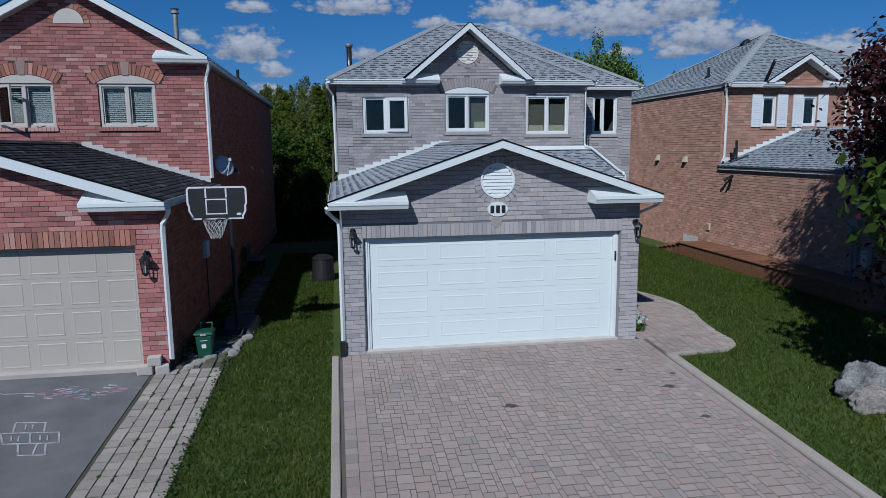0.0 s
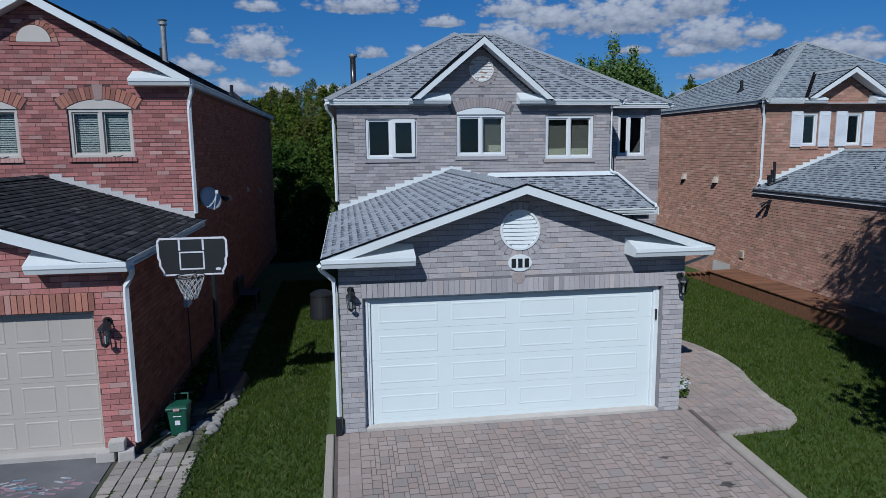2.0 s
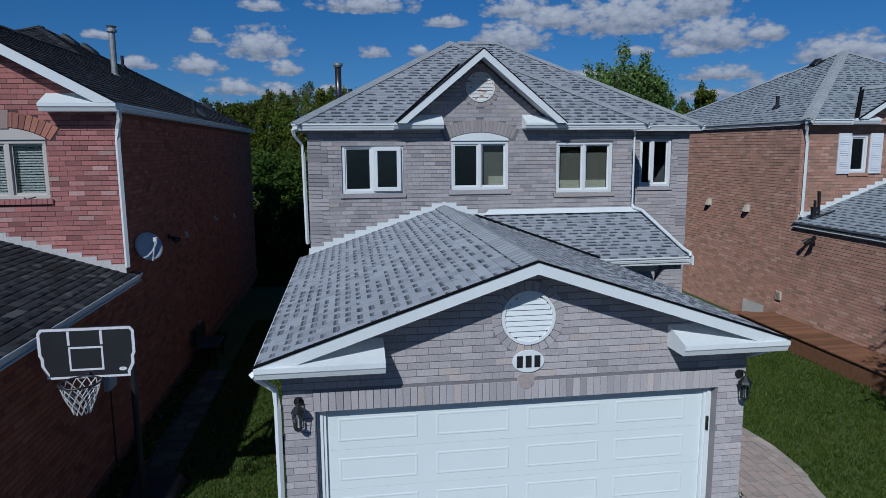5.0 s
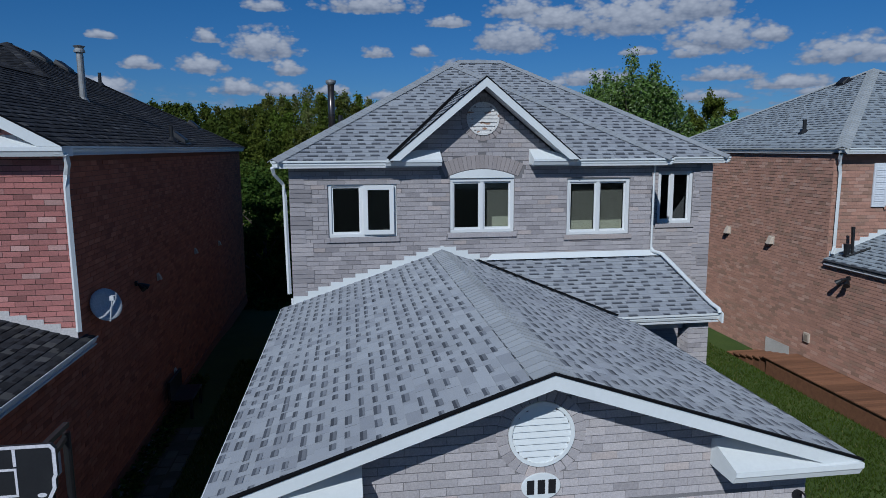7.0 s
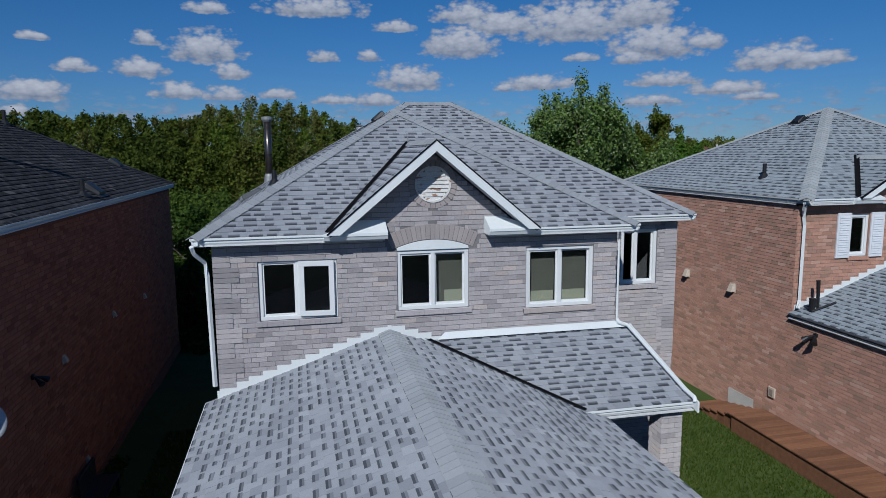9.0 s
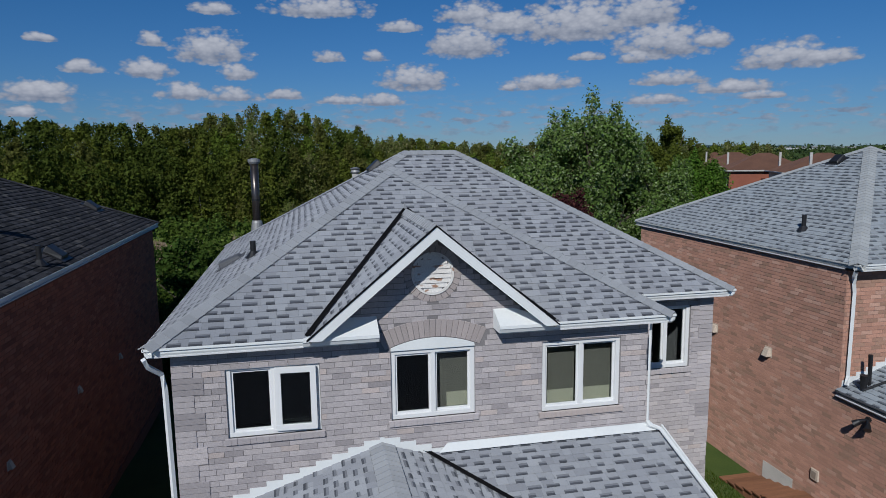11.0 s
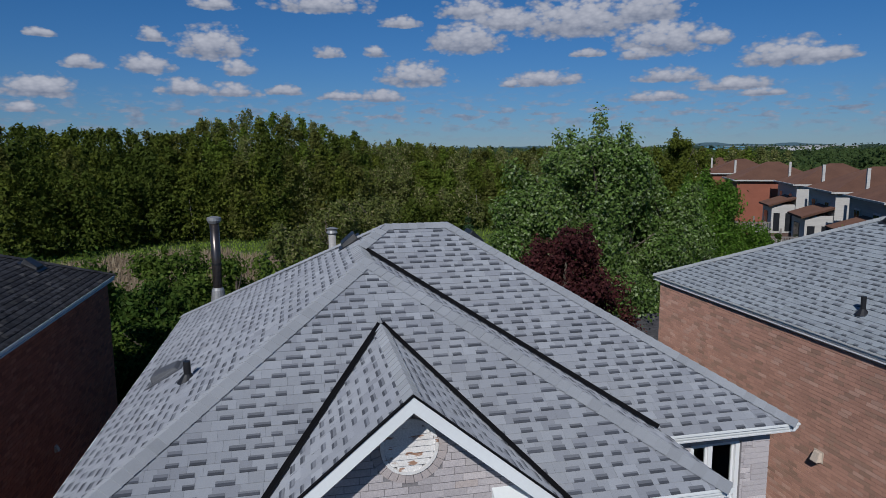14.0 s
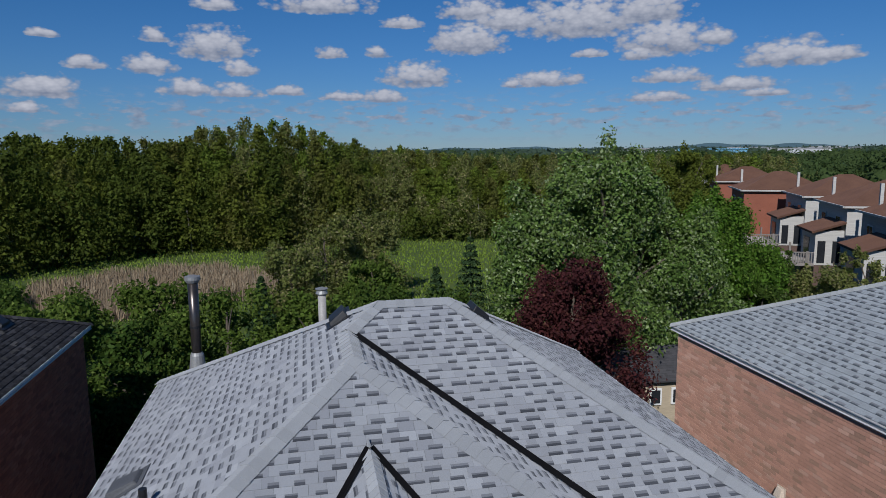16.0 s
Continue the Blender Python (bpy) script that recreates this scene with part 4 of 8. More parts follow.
hip((XL, YF, ZE), (ax, ay, az), "front", "left")
hip((XM, YF, ZE), (ax, ay, az), "front", "mid")
hip((ax, ay, az), (ax, vy, az), "left", "mid")
hip((ax, vy, az), (rx0, ry, rz), "left", "bay")
hip((rx0, ry, rz), (rx1, ry, rz), "bay", "back")
hip((XR, YR, ZE), (rx1, ry, rz), "bay", "right")
hip((XL, YB2, ZE), (rx0, ry, rz), "left", "back")
hip((XR, YB2, ZE), (rx1, ry, rz), "right", "back")
hip((DX, DY, DZ), (DX, dback, DZ), "dorm_l", "dorm_r", 0.13)
hip((GX, GF, GZ), (GX, GB, GZ), "gar_l", "gar_r", 0.20)


def valley(parent, a, b, p, q, w=0.07):
    a, b = Vector(a), Vector(b)
    wa, wb = -across(a, b, p), -across(a, b, q)
    up = Vector((0, 0, 0.034))
    s = Shape().add([a + wa * w + up, a + up * 0.9, a + wb * w + up, b + wa * w + up, b + up * 0.9, b + wb * w + up], [(0, 1, 4, 3), (1, 2, 5, 4)])
    part("valley_flashing", s, VALLEY, parent, "black metal valley flashing")


valley(roof, (XM - 0.1, YR + 0.1, ZE + 0.06), (ax, vy, az), N["mid"], N["bay"])
valley(roof, (DX - dw, YF, ZE), (DX, dback, DZ), N["front"], N["dorm_l"], 0.055)
valley(roof, (DX + dw, YF, ZE), (DX, dback, DZ), N["front"], N["dorm_r"], 0.055)
valley(roof, (PX1, PYE, PZE), (PX0, GB, PZT), N["gar_r"], N["porch"], 0.045)

# eaves, gutters, gable trim
for b in ((XL + 0.02, -0.06, YF + 0.02, MY + 0.01), (1.73, XM - 0.02, YF + 0.02, MY + 0.01), (XL + 0.02, -2.79, MY + 0.01, YB2 - 0.02), (XM - 0.02, XR - 0.02, YR + 0.02, RY + 0.01), (6.24, XR - 0.02, RY + 0.01, YB2 - 0.02), (4.20, XM - 0.02, MY + 0.01, RY + 0.01)):
    part("soffit", Shape().box(*b, 5.40, 5.42), SOFFIT, house, "white soffit")
for a, b, o in (((XL, YF, ZE), (-0.05, YF, ZE), (0, -1, 0)), ((1.72, YF, ZE), (XM + 0.02, YF, ZE), (0, -1, 0)), ((XL, YF - 0.02, ZE), (XL, YB2, ZE), (-1, 0, 0)), ((XM, YR, ZE), (XR + 0.02, YR, ZE), (0, -1, 0)), ((XR, YR, ZE), (XR, YB2, ZE), (1, 0, 0)), ((XM, YF, ZE), (XM, YR, ZE), (1, 0, 0)), ((XR, YB2, ZE), (XL, YB2, ZE), (0, 1, 0))):
    gutter(house, a, b, o)
eave_return(house, -1.05, -0.02, YF - 0.03, MY, 5.43, 5.54, 5.72)
eave_return(house, 2.60, 1.70, YF - 0.03, MY, 5.43, 5.54, 5.72)
rake(house, (DX, DZ + 0.01), (DX - dw - 0.02, ZE), DY - 0.02, MY, 0.17, zcut=ZE)
rake(house, (DX, DZ + 0.01), (DX + dw + 0.02, ZE), DY - 0.02, MY, 0.17, zcut=ZE)
rake(house, (GX, GZ + 0.01), (GL - 0.02, GE), GF - 0.02, GY, 0.135, zcut=GE)
rake(house, (GX, GZ + 0.01), (GR + 0.03, GE + 0.02), GF - 0.02, GY, 0.135, zcut=GE + 0.02)
eave_return(house, GL - 0.01, -1.66, GF, GY, 2.65, 2.78, 2.93)
eave_return(house, GR + 0.02, 1.74, GF, GY, 2.66, 2.79, 2.93)
gutter(house, (GL, GF, GE), (GL, GB - 0.02, GE), (-1, 0, 0))
gutter(house, (GR, GF, GE + 0.02), (GR, PYE, GE + 0.02), (1, 0, 0))
gutter(house, (PX1, PYE, PZE), (PXR + 0.05, PYE, PZE), (0, -1, 0))
for b in ((GL, -2.79, GY, GB - 0.02, 2.66, 2.68), (2.78, GR + 0.06, GY, PYE, 2.66, 2.68), (2.80, PXR, PYE, GB, 2.78, 2.80)):
    part("soffit", Shape().box(*b), SOFFIT, house, "white soffit")
# porch: white rake board, beam and pier
part("porch_rake", Shape().slab([(PXR, PYE - 0.1, PZE - 0.15), (PXR, PYE - 0.1, PZE + 0.02), (PXR, GB, PZT + 0.04), (PXR, GB, PZT - 0.13)], (0.03, 0, 0)), WHITE, house, "white sloping board at the porch roof edge")
part("porch_pipe", Shape().tube([(4.22, 6.53, 3.76), (4.25, 6.50, 3.70), (PXR - 0.10, GB - 0.16, PZT + 0.05), (PXR - 0.04, PYE + 0.2, PZE + 0.13), (PXR - 0.02, PYE - 0.03, PZE + 0.08), (PXR - 0.02, PYE - 0.06, PZE + 0.02)], 0.035, 8), WHITE, house, "white downspout lying along the roof edge")
part("porch_beam", Shape().box(2.82, 4.38, 4.80, 4.92, 2.60, 2.78), SOFFIT, house)
pier = part("porch_pier", Shape().box(4.04, 4.40, 4.60, 4.96, -0.2, 2.775), MORTAR_GREY, house, "grey brick porch pier")
bricks(pier, (4.04, 4.60, 0), (1, 0, 0), (0, -1, 0), lambda v: [(0, 0.36)], -0.04, 2.77, BRICK_GREY, BRICK_GREY_ONE, None, 8)
bricks(pier, (4.04, 4.96, 0), (0, -1, 0), (-1, 0, 0), lambda v: [(0, 0.36)], -0.04, 2.77, BRICK_GREY, BRICK_GREY_ONE, None, 9)
# white wall flashings: stepped up the garage roof, straight over the porch roof
step = thing_part("step_flashing", Shape().box(-2.84, -2.80, MY - 0.018, MY + 0.01, GE + 0.02, GE + 0.2), WHITE, house, "white stepped wall flashing")
x = -2.80
while x < 0.0:
    z = GZ - 0.328 * abs(x + 0.115 - 0.03)
    part("step", Shape().box(x, min(x + 0.232, 0.05), MY - 0.018, MY + 0.01, z - 0.06, z + 0.125), WHITE, step)
    x += 0.232
x = 0.05
while x < 1.1:
    z = GZ - 0.328 * abs(x + 0.115 - 0.03)
    part("step", Shape().box(x, x + 0.232, MY - 0.018, MY + 0.01, z - 0.06, z + 0.125), WHITE, step)
    x += 0.232
part("wall_flashing", Shape().slab([(1.0, MY - 0.012, 3.72), (4.30, MY - 0.012, 3.72), (4.42, MY - 0.10, 3.615), (0.85, MY - 0.10, 3.615)], (0, 0.02, 0.0)).box(1.0, 4.24, MY - 0.016, MY, 3.55, 3.72), WHITE, house, "white wall flashing over the porch roof")
downspout(house, [(-3.05, 6.22, 5.42), (-3.03, 6.30, 5.30), (-2.90, 6.50, 5.12), (-2.88, 6.52, 4.9), (-2.86, 6.52, 3.08)])
downspout(house, [(4.22, 6.50, 5.40), (4.22, 6.53, 5.2), (4.22, 6.53, 3.68)], w=0.022)
downspout(house, [(-3.06, -0.46, 2.69), (-3.05, -0.30, 2.6), (-2.87, -0.18, 2.42), (-2.85, -0.17, 2.2), (-2.85, -0.17, 0.12)])
downspout(house, [(3.10, -0.36, 2.68), (3.08, -0.22, 2.58), (2.84, 0.02, 2.42), (2.83, 0.03, 2.25), (2.83, 0.03, 0.05)], w=0.026)

part("downspout_boot", Shape().obox(pose(-2.86, -0.18, 0.10), 0.10, 0.10, 0.32), BLACK, house, "dark boot at the downspout's foot", bevel=0.01)

# ---- ground ----
GRASS_SOIL = mat("lawn_soil", (0.036, 0.060, 0.008), (0.054, 0.078, 0.012), 0.95, 0.9, 30, 0.6, 0.01)


def lawn_z(x, y):
    """The ground's height: level round the houses, falling gently to the street and to the low field behind."""
    if y < 0:
        return -0.06 + 0.05 * y
    t = min(max((y - 14.0) / 14.0, 0.0), 1.0)
    return -0.06 - 1.6 * t * t * (3 - 2 * t)


gx = sorted({*np.arange(-30, 40.1, 2.0).tolist(), *np.arange(-200, 300, 20.0).tolist(), -2500.0, -900.0, -400.0, 500.0, 1000.0, 2800.0})
gy = sorted({*np.arange(-20, 40.1, 1.0).tolist(), *np.arange(-60, 240, 12.0).tolist(), -400.0, 400.0, 800.0, 1500.0, 3000.0, 4300.0})
g = Shape()
g.v = [(x, y, lawn_z(x, y)) for y in gy for x in gx]
nx = len(gx)
g.f = [(j * nx + i, j * nx + i + 1, (j + 1) * nx + i + 1, (j + 1) * nx + i) for j in range(len(gy) - 1) for i in range(nx - 1)]
ground = part("ground", g, GRASS_SOIL, None)
tagged(ground, "green lawn and meadow reaching to the horizon", "ground", kind="structure")

# ---- the red brick house ----
red = thing("house", (-8.6, 8.0, -0.06), "two-storey red brick house with black shingle roof and beige garage door", "house")
LX, LY, LG = -5.82, 4.55, -0.30
LC = -8.65
lholes = [(-8.16, -6.93, 4.24, 5.22), (-10.35, -9.10, 4.24, 5.22)]
ls = wall_shape(-11.50, LX, -0.2, 5.72, lholes, lambda u, v, d: (u, LY + d, v), 0.26)
ls.slab([(-11.5, LY, 5.72), (LX, LY, 5.72), (LX, LY, 5.80), (LC, LY, 7.33), (-11.5, LY, 5.80)], (0, 0.26, 0))
lwall = part("front_wall", ls, MORTAR_RED, red, "red brick gabled upper front")
LM = 0.555


def left_spans(v):
    if v > 5.66:
        w = (7.31 - v) / LM
        s = [(LC - w, min(LX, LC + w))] if w > 0.05 else []
    else:
        s = [(-11.5, LX)]
    for a, b, z0, z1 in lholes:
        if z0 - 0.09 < v < z1:
            s = cut(s, [(a - 0.005, b + 0.005)])
        c = (a + b) / 2
        q = 1.48 ** 2 - (v - 4.20) ** 2
        if v > 5.18 and q > 0:
            w = min(math.sqrt(q), 0.66 + (v - 5.18) * 0.45 + 0.1)
            s = cut(s, [(c - w, c + w)])
    if 6.47 < v < 6.95:
        w = math.sqrt(max(0.45 ** 2 - (v - 6.5) ** 2, 0))
        s = cut(s, [(LC - w, LC + w)])
    return s


bricks(lwall, (0, LY, 0), (1, 0, 0), (0, -1, 0), left_spans, 2.95, 7.31, BRICK_RED, BRICK_RED_ONE, lambda u, v: u > -7.2 and v > 3.2, 21, "red_brick")
for a, b, z0, z1 in lholes:
    c = (a + b) / 2
    t0 = math.asin(0.70 / 1.22)
    brick_ring(lwall, c, 4.20, LY, 1.22, 1.47, 17, ARCH_RED, math.pi / 2 - t0, math.pi / 2 + t0)
    part("keystone", Shape().slab([(c - 0.07, LY - 0.025, 5.40), (c + 0.07, LY - 0.025, 5.40), (c + 0.10, LY - 0.025, 5.70), (c - 0.10, LY - 0.025, 5.70)], (0, 0.03, 0)), mat("pink_keystone", (0.46, 0.33, 0.29), (0.42, 0.30, 0.27), 0.9), lwall, "pink keystone")
    arc = [(c + 1.208 * math.sin(q), LY - 0.004, 4.20 + 1.208 * math.cos(q)) for q in np.linspace(-0.535, 0.535, 15)]
    part("arch_panel", Shape().slab([(b, LY - 0.004, z1)] + arc[::-1] + [(a, LY - 0.004, z1)], (0, 0.08, 0)), CREAM, red, "cream arched panel over the window")
    w = window(red, a, b, z0, z1, LY, frame_mat=CREAM, slat=True, label="cream casement window with slatted blinds")
    brick_sill(w, a - 0.05, b + 0.05, z0, LY, BRICK_RED_ONE)
    part("crank", Shape().tube([(b - 0.42, LY + 0.02, z0 + 0.02), (b - 0.36, LY - 0.03, z0 + 0.0), (b - 0.22, LY - 0.03, z0 + 0.035)], 0.012, 6), BLACK, w, "dark window stay")
def swung_sash(parent, hinge, w, h, angle, material, bar=0.055, label=""):
    """A casement sash turned out on its hinge; hinge is the lower corner on the hinge side, w runs to +x when shut."""
    m = Matrix.Translation(hinge) @ pose(0, 0, 0, 0, 0, -angle)
    s = Shape()
    for cx, cz, sx, sz in ((w / 2, bar / 2, w, bar), (w / 2, h - bar / 2, w, bar), (bar / 2, h / 2, bar, h - 2 * bar), (w - bar / 2, h / 2, bar, h - 2 * bar)):
        s.obox(m @ pose(cx, 0, cz), sx, 0.045, sz)
    sash = part("casement_sash", s, material, parent, label, bevel=0.004)
    g = part("pane", Shape().obox(m @ pose(w / 2, 0, h / 2), w - 2 * bar, 0.006, h - 2 * bar), GLASS, sash)
    g.visible_shadow = False
    return sash


swung_sash(red, (-10.28, LY - 0.01, 4.30), 0.56, 0.86, 38, CREAM, label="cream casement sash standing open")
swung_sash(house, (-1.46, MY + 0.01, 4.15), 0.57, 0.92, 4, VINYL, bar=0.085, label="white casement sash slightly ajar")
# half-round vent in the gable
hv = [(LC + 0.32 * math.cos(q), LY - 0.03, 6.52 + 0.32 * math.sin(q)) for q in np.linspace(0, math.pi, 17)]
part("gable_vent", Shape().slab(hv, (0, 0.05, 0)), CREAM, red, "cream half-round gable vent")
brick_ring(lwall, LC, 6.52, LY, 0.33, 0.44, 13, ARCH_RED, 0.0, math.pi)
part("vent_sill", Shape().box(LC - 0.46, LC + 0.46, LY - 0.03, LY + 0.02, 6.45, 6.51), BRICK_RED_ONE, red)
# sides, back, interior
for b in ((-11.5, -11.24, LY + 0.26, 9.3), (-15.45, -11.24, 9.3, 9.56), (-15.45, -15.2, 9.56, 20.14), (-15.45, LX - 0.26, 20.14, 20.4)):
    part("outer_wall", Shape().box(*b, -0.2, 5.72), MORTAR_RED, red)
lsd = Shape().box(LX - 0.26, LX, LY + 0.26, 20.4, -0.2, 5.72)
lside = part("side_wall", lsd, MORTAR_SIDE, red, "red brick side wall, coloured browner for the shade it stands in")
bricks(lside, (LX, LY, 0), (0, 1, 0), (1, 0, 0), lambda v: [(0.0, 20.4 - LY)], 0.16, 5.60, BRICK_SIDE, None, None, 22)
part("foundation", Shape().box(LX - 0.02, LX + 0.035, LG + 0.2, 20.4, -0.2, 0.15), MORTAR_SIDE, red, "low concrete foundation")
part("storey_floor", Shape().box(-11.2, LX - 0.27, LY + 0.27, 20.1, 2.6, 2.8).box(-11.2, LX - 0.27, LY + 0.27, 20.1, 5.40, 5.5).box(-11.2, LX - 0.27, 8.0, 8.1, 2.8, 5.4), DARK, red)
# garage
lgs = wall_shape(-11.50, LX, -0.2, 2.80, [(-11.12, -6.24, -0.2, 2.12)], lambda u, v, d: (u, LG + d, v), 0.24)
lgs.slab([(-11.5, LG, 2.80), (LX, LG, 2.80), (LX, LG, 2.86), (-8.75, LG, 3.80), (-11.5, LG, 2.92)], (0, 0.24, 0))
lgw = part("garage_front_wall", lgs, MORTAR_RED, red, "red brick garage front with a soldier course")


def left_gar_spans(v):
    s = [(-11.5, LX)]
    if v > 2.84:
        w = (3.78 - v) / 0.32
        s = [(-8.75 - w, min(LX, -8.75 + w))] if w > 0.05 else []
    if v < 2.12:
        s = cut(s, [(-11.13, -6.235)])
    elif v < 2.40:
        s = cut(s, [(-11.2, -6.20)])
    return s


bricks(lgw, (0, LG, 0), (1, 0, 0), (0, -1, 0), left_gar_spans, -0.02, 3.78, BRICK_RED, BRICK_RED_ONE, lambda u, v: u > -8.2, 23, "red_brick")
k = 0
x = -6.205 - 0.042
while x > -9.3:
    piece("brick", "red_soldier", (0.074, 0.014, 0.262), ARCH_RED, lgw, pose(x, LG - 0.006, 2.262))
    x -= 0.084
part("soldier_course", Shape().box(-11.2, -9.34, LG - 0.006, LG + 0.01, 2.13, 2.39), BRICK_RED, lgw, kind="stuff")
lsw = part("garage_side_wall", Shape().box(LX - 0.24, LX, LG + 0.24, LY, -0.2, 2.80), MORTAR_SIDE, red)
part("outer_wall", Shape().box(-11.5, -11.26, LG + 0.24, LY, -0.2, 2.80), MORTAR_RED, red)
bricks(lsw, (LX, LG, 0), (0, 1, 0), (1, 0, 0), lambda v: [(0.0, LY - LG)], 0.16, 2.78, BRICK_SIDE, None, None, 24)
cols = tuple((-11.0 + 0.594 * i + 0.07, -11.0 + 0.594 * (i + 1) - 0.07) for i in range(8))
garage_door(red, -11.02, -6.25, 2.13, LG + 0.17, cols, 0.40, DOOR_BEIGE, "closed beige sectional garage door with pressed panels")
part("threshold", Shape().box(-11.12, -6.24, LG - 0.02, LG + 0.24, -0.2, 0.015), BEIGE_SILL, red, "beige concrete strip under the garage door", bevel=0.01)
part("door_jamb", Shape().box(-6.25, -6.235, LG + 0.05, LG + 0.2, 0.0, 2.12), CREAM, red)
lantern((-6.05, LG - 0.008, 1.86), label="black metal wall lantern with amber glass on red brick", s=1.15)

# black shingle roof
LE, LPK = 5.80, 5.80 + LM * 2.96
BX0, BX1, BYB = -11.61, -5.69, 20.75
# the front gable's ridge runs into the front slope of a larger hipped roof behind it
WX, APEX, RIDGE_END = -15.71, (-10.70, 14.0, LE + LM * 5.01), (LC, 11.2, LPK)
front_m = (APEX[2] - LPK) / (APEX[1] - RIDGE_END[1])
yv = RIDGE_END[1] - (LPK - LE) / front_m
lroof = part("roof", Shape().box(-8.7, -8.6, 8, 8.1, 5.9, 6.0), UNDERLAY, red, "steep roof of black asphalt shingles")
lp = {
    "right": [(BX1, 4.2, LE), (BX1, BYB, LE), APEX, RIDGE_END, (LC, 4.2, LPK)],
    "left": [(BX0, yv, LE), (BX0, 4.2, LE), (LC, 4.2, LPK), RIDGE_END],
    "main_front": [(WX, yv, LE), (BX0, yv, LE), RIDGE_END, APEX],
    "main_left": [(WX, BYB, LE), (WX, yv, LE), APEX],
    "back": [(BX1, BYB, LE), (WX, BYB, LE), APEX],
    "gar_r": [(-5.67, -0.62, 2.88), (-5.67, LY + 0.25, 2.88), (-8.75, LY + 0.25, 3.87), (-8.75, -0.62, 3.87)],
    "gar_l": [(-11.83, LY + 0.02, 2.88), (-11.83, -0.62, 2.88), (-8.75, -0.62, 3.87), (-8.75, LY + 0.02, 3.87)],
}
lp["gar_r"] = [(-5.67, -0.62, 2.88), (-5.67, LY + 0.25, 2.88), (LX + 0.005, LY + 0.25, 2.929), (LX + 0.005, LY, 2.929), (-8.75, LY, 3.87), (-8.75, -0.62, 3.87)]
deck = Shape()
for name, p in lp.items():
    deck.slab(p, -slope_normal(p) * 0.05)
    key = {"gar_r": lambda q: q[1] < 1.6 and q[0] < 4.6}
    shingles(lroof, p, BLACK_SHINGLE, BLACK_SHINGLE_ONE, BLACK_TAB, key.get(name), 40 + len(name) + ord(name[0]), "black_shingle")
lroof.data = fixed(deck.mesh("roof"))
lroof.data.materials.append(UNDERLAY)
LN = {k: slope_normal(p) for k, p in lp.items()}
for a, b, p, q in (((LC, 4.2, LPK), RIDGE_END, "right", "left"), ((BX1, BYB, LE), APEX, "right", "back"), (RIDGE_END, APEX, "right", "main_front"), ((WX, BYB, LE), APEX, "main_left", "back"), ((WX, yv, LE), APEX, "main_left", "main_front"), ((-8.75, -0.62, 3.87), (-8.75, LY, 3.87), "gar_r", "gar_l")):
    caps(lroof, a, b, BLACK_SHINGLE, across(a, b, LN[p]), across(a, b, LN[q]))
rake(red, (LC, LPK + 0.01), (BX1 + 0.02, LE), 4.18, LY, 0.18, zcut=LE)
rake(red, (LC, LPK + 0.01), (BX0 - 0.02, LE), 4.18, LY, 0.18, zcut=LE)
eave_return(red, BX1 + 0.02, -6.85, 4.22, LY, 5.66, 5.79, 5.97)
eave_return(red, BX0, -10.4, 4.22, LY, 5.66, 5.79, 5.97)
rake(red, (-8.75, 3.88), (-5.64, 2.88), -0.64, LG, 0.18, zcut=2.88)
rake(red, (-8.75, 3.88), (-11.85, 2.88), -0.64, LG, 0.18, zcut=2.88)
eave_return(red, -5.64, -6.95, -0.60, LG, 2.73, 2.86, 3.03)
gutter(red, (BX1, 4.2, LE), (BX1, BYB, LE), (1, 0, 0))
gutter(red, (-5.67, -0.62, 2.88), (-5.67, LY + 0.3, 2.88), (1, 0, 0))
part("soffit", Shape().box(LX - 0.01, BX1, LY, BYB, 5.67, 5.69).box(LX - 0.01, -5.67, LG, LY + 0.28, 2.75, 2.77), SOFFIT, red)
FLASH = mat("pale_flashing", (0.62, 0.58, 0.56), (0.55, 0.52, 0.50), 0.6)
step = part("step_flashing", Shape().box(LX - 0.06, LX - 0.002, LY - 0.02, LY + 0.01, 2.9, 3.05), FLASH, red, "pale stepped wall flashing")
x = LX - 0.232
while x > -8.75:
    z = 3.87 - 0.321 * abs(x + 0.116 + 8.75)
    part("step", Shape().box(x, x + 0.232, LY - 0.018, LY + 0.01, z - 0.06, z + 0.13), FLASH, step)
    x -= 0.232
downspout(red, [(-5.66, 4.25, 5.69), (-5.68, 4.35, 5.55), (-5.76, 4.48, 5.40), (-5.78, 4.49, 5.2), (-5.78, 4.49, 3.05)], w=0.042)
downspout(red, [(-5.62, -0.50, 2.77), (-5.64, -0.42, 2.66), (-5.76, -0.34, 2.48), (-5.77, -0.33, 2.3), (-5.77, -0.33, 0.15)], w=0.042)
# vents and flue
flue = thing("flue_pipe", (-7.68, 10.66, 6.78), "galvanised steel flue with a cap on black shingles", "flue")
part("pipe", Shape().tube([(-7.68, 10.66, 6.6), (-7.68, 10.66, 7.96)], 0.075, 14), STEEL, flue, smooth=False)
part("cap", Shape().tube([(-7.68, 10.66, 7.93), (-7.68, 10.66, 7.97), (-7.68, 10.66, 8.02), (-7.68, 10.66, 8.07), (-7.68, 10.66, 8.09)], [0.12, 0.12, 0.085, 0.13, 0.04], 14), STEEL, flue)
part("collar", Shape().tube([(-7.68, 10.66, 6.66), (-7.68, 10.66, 6.86), (-7.68, 10.66, 6.93)], [0.2, 0.12, 0.08], 14), STEEL, flue)


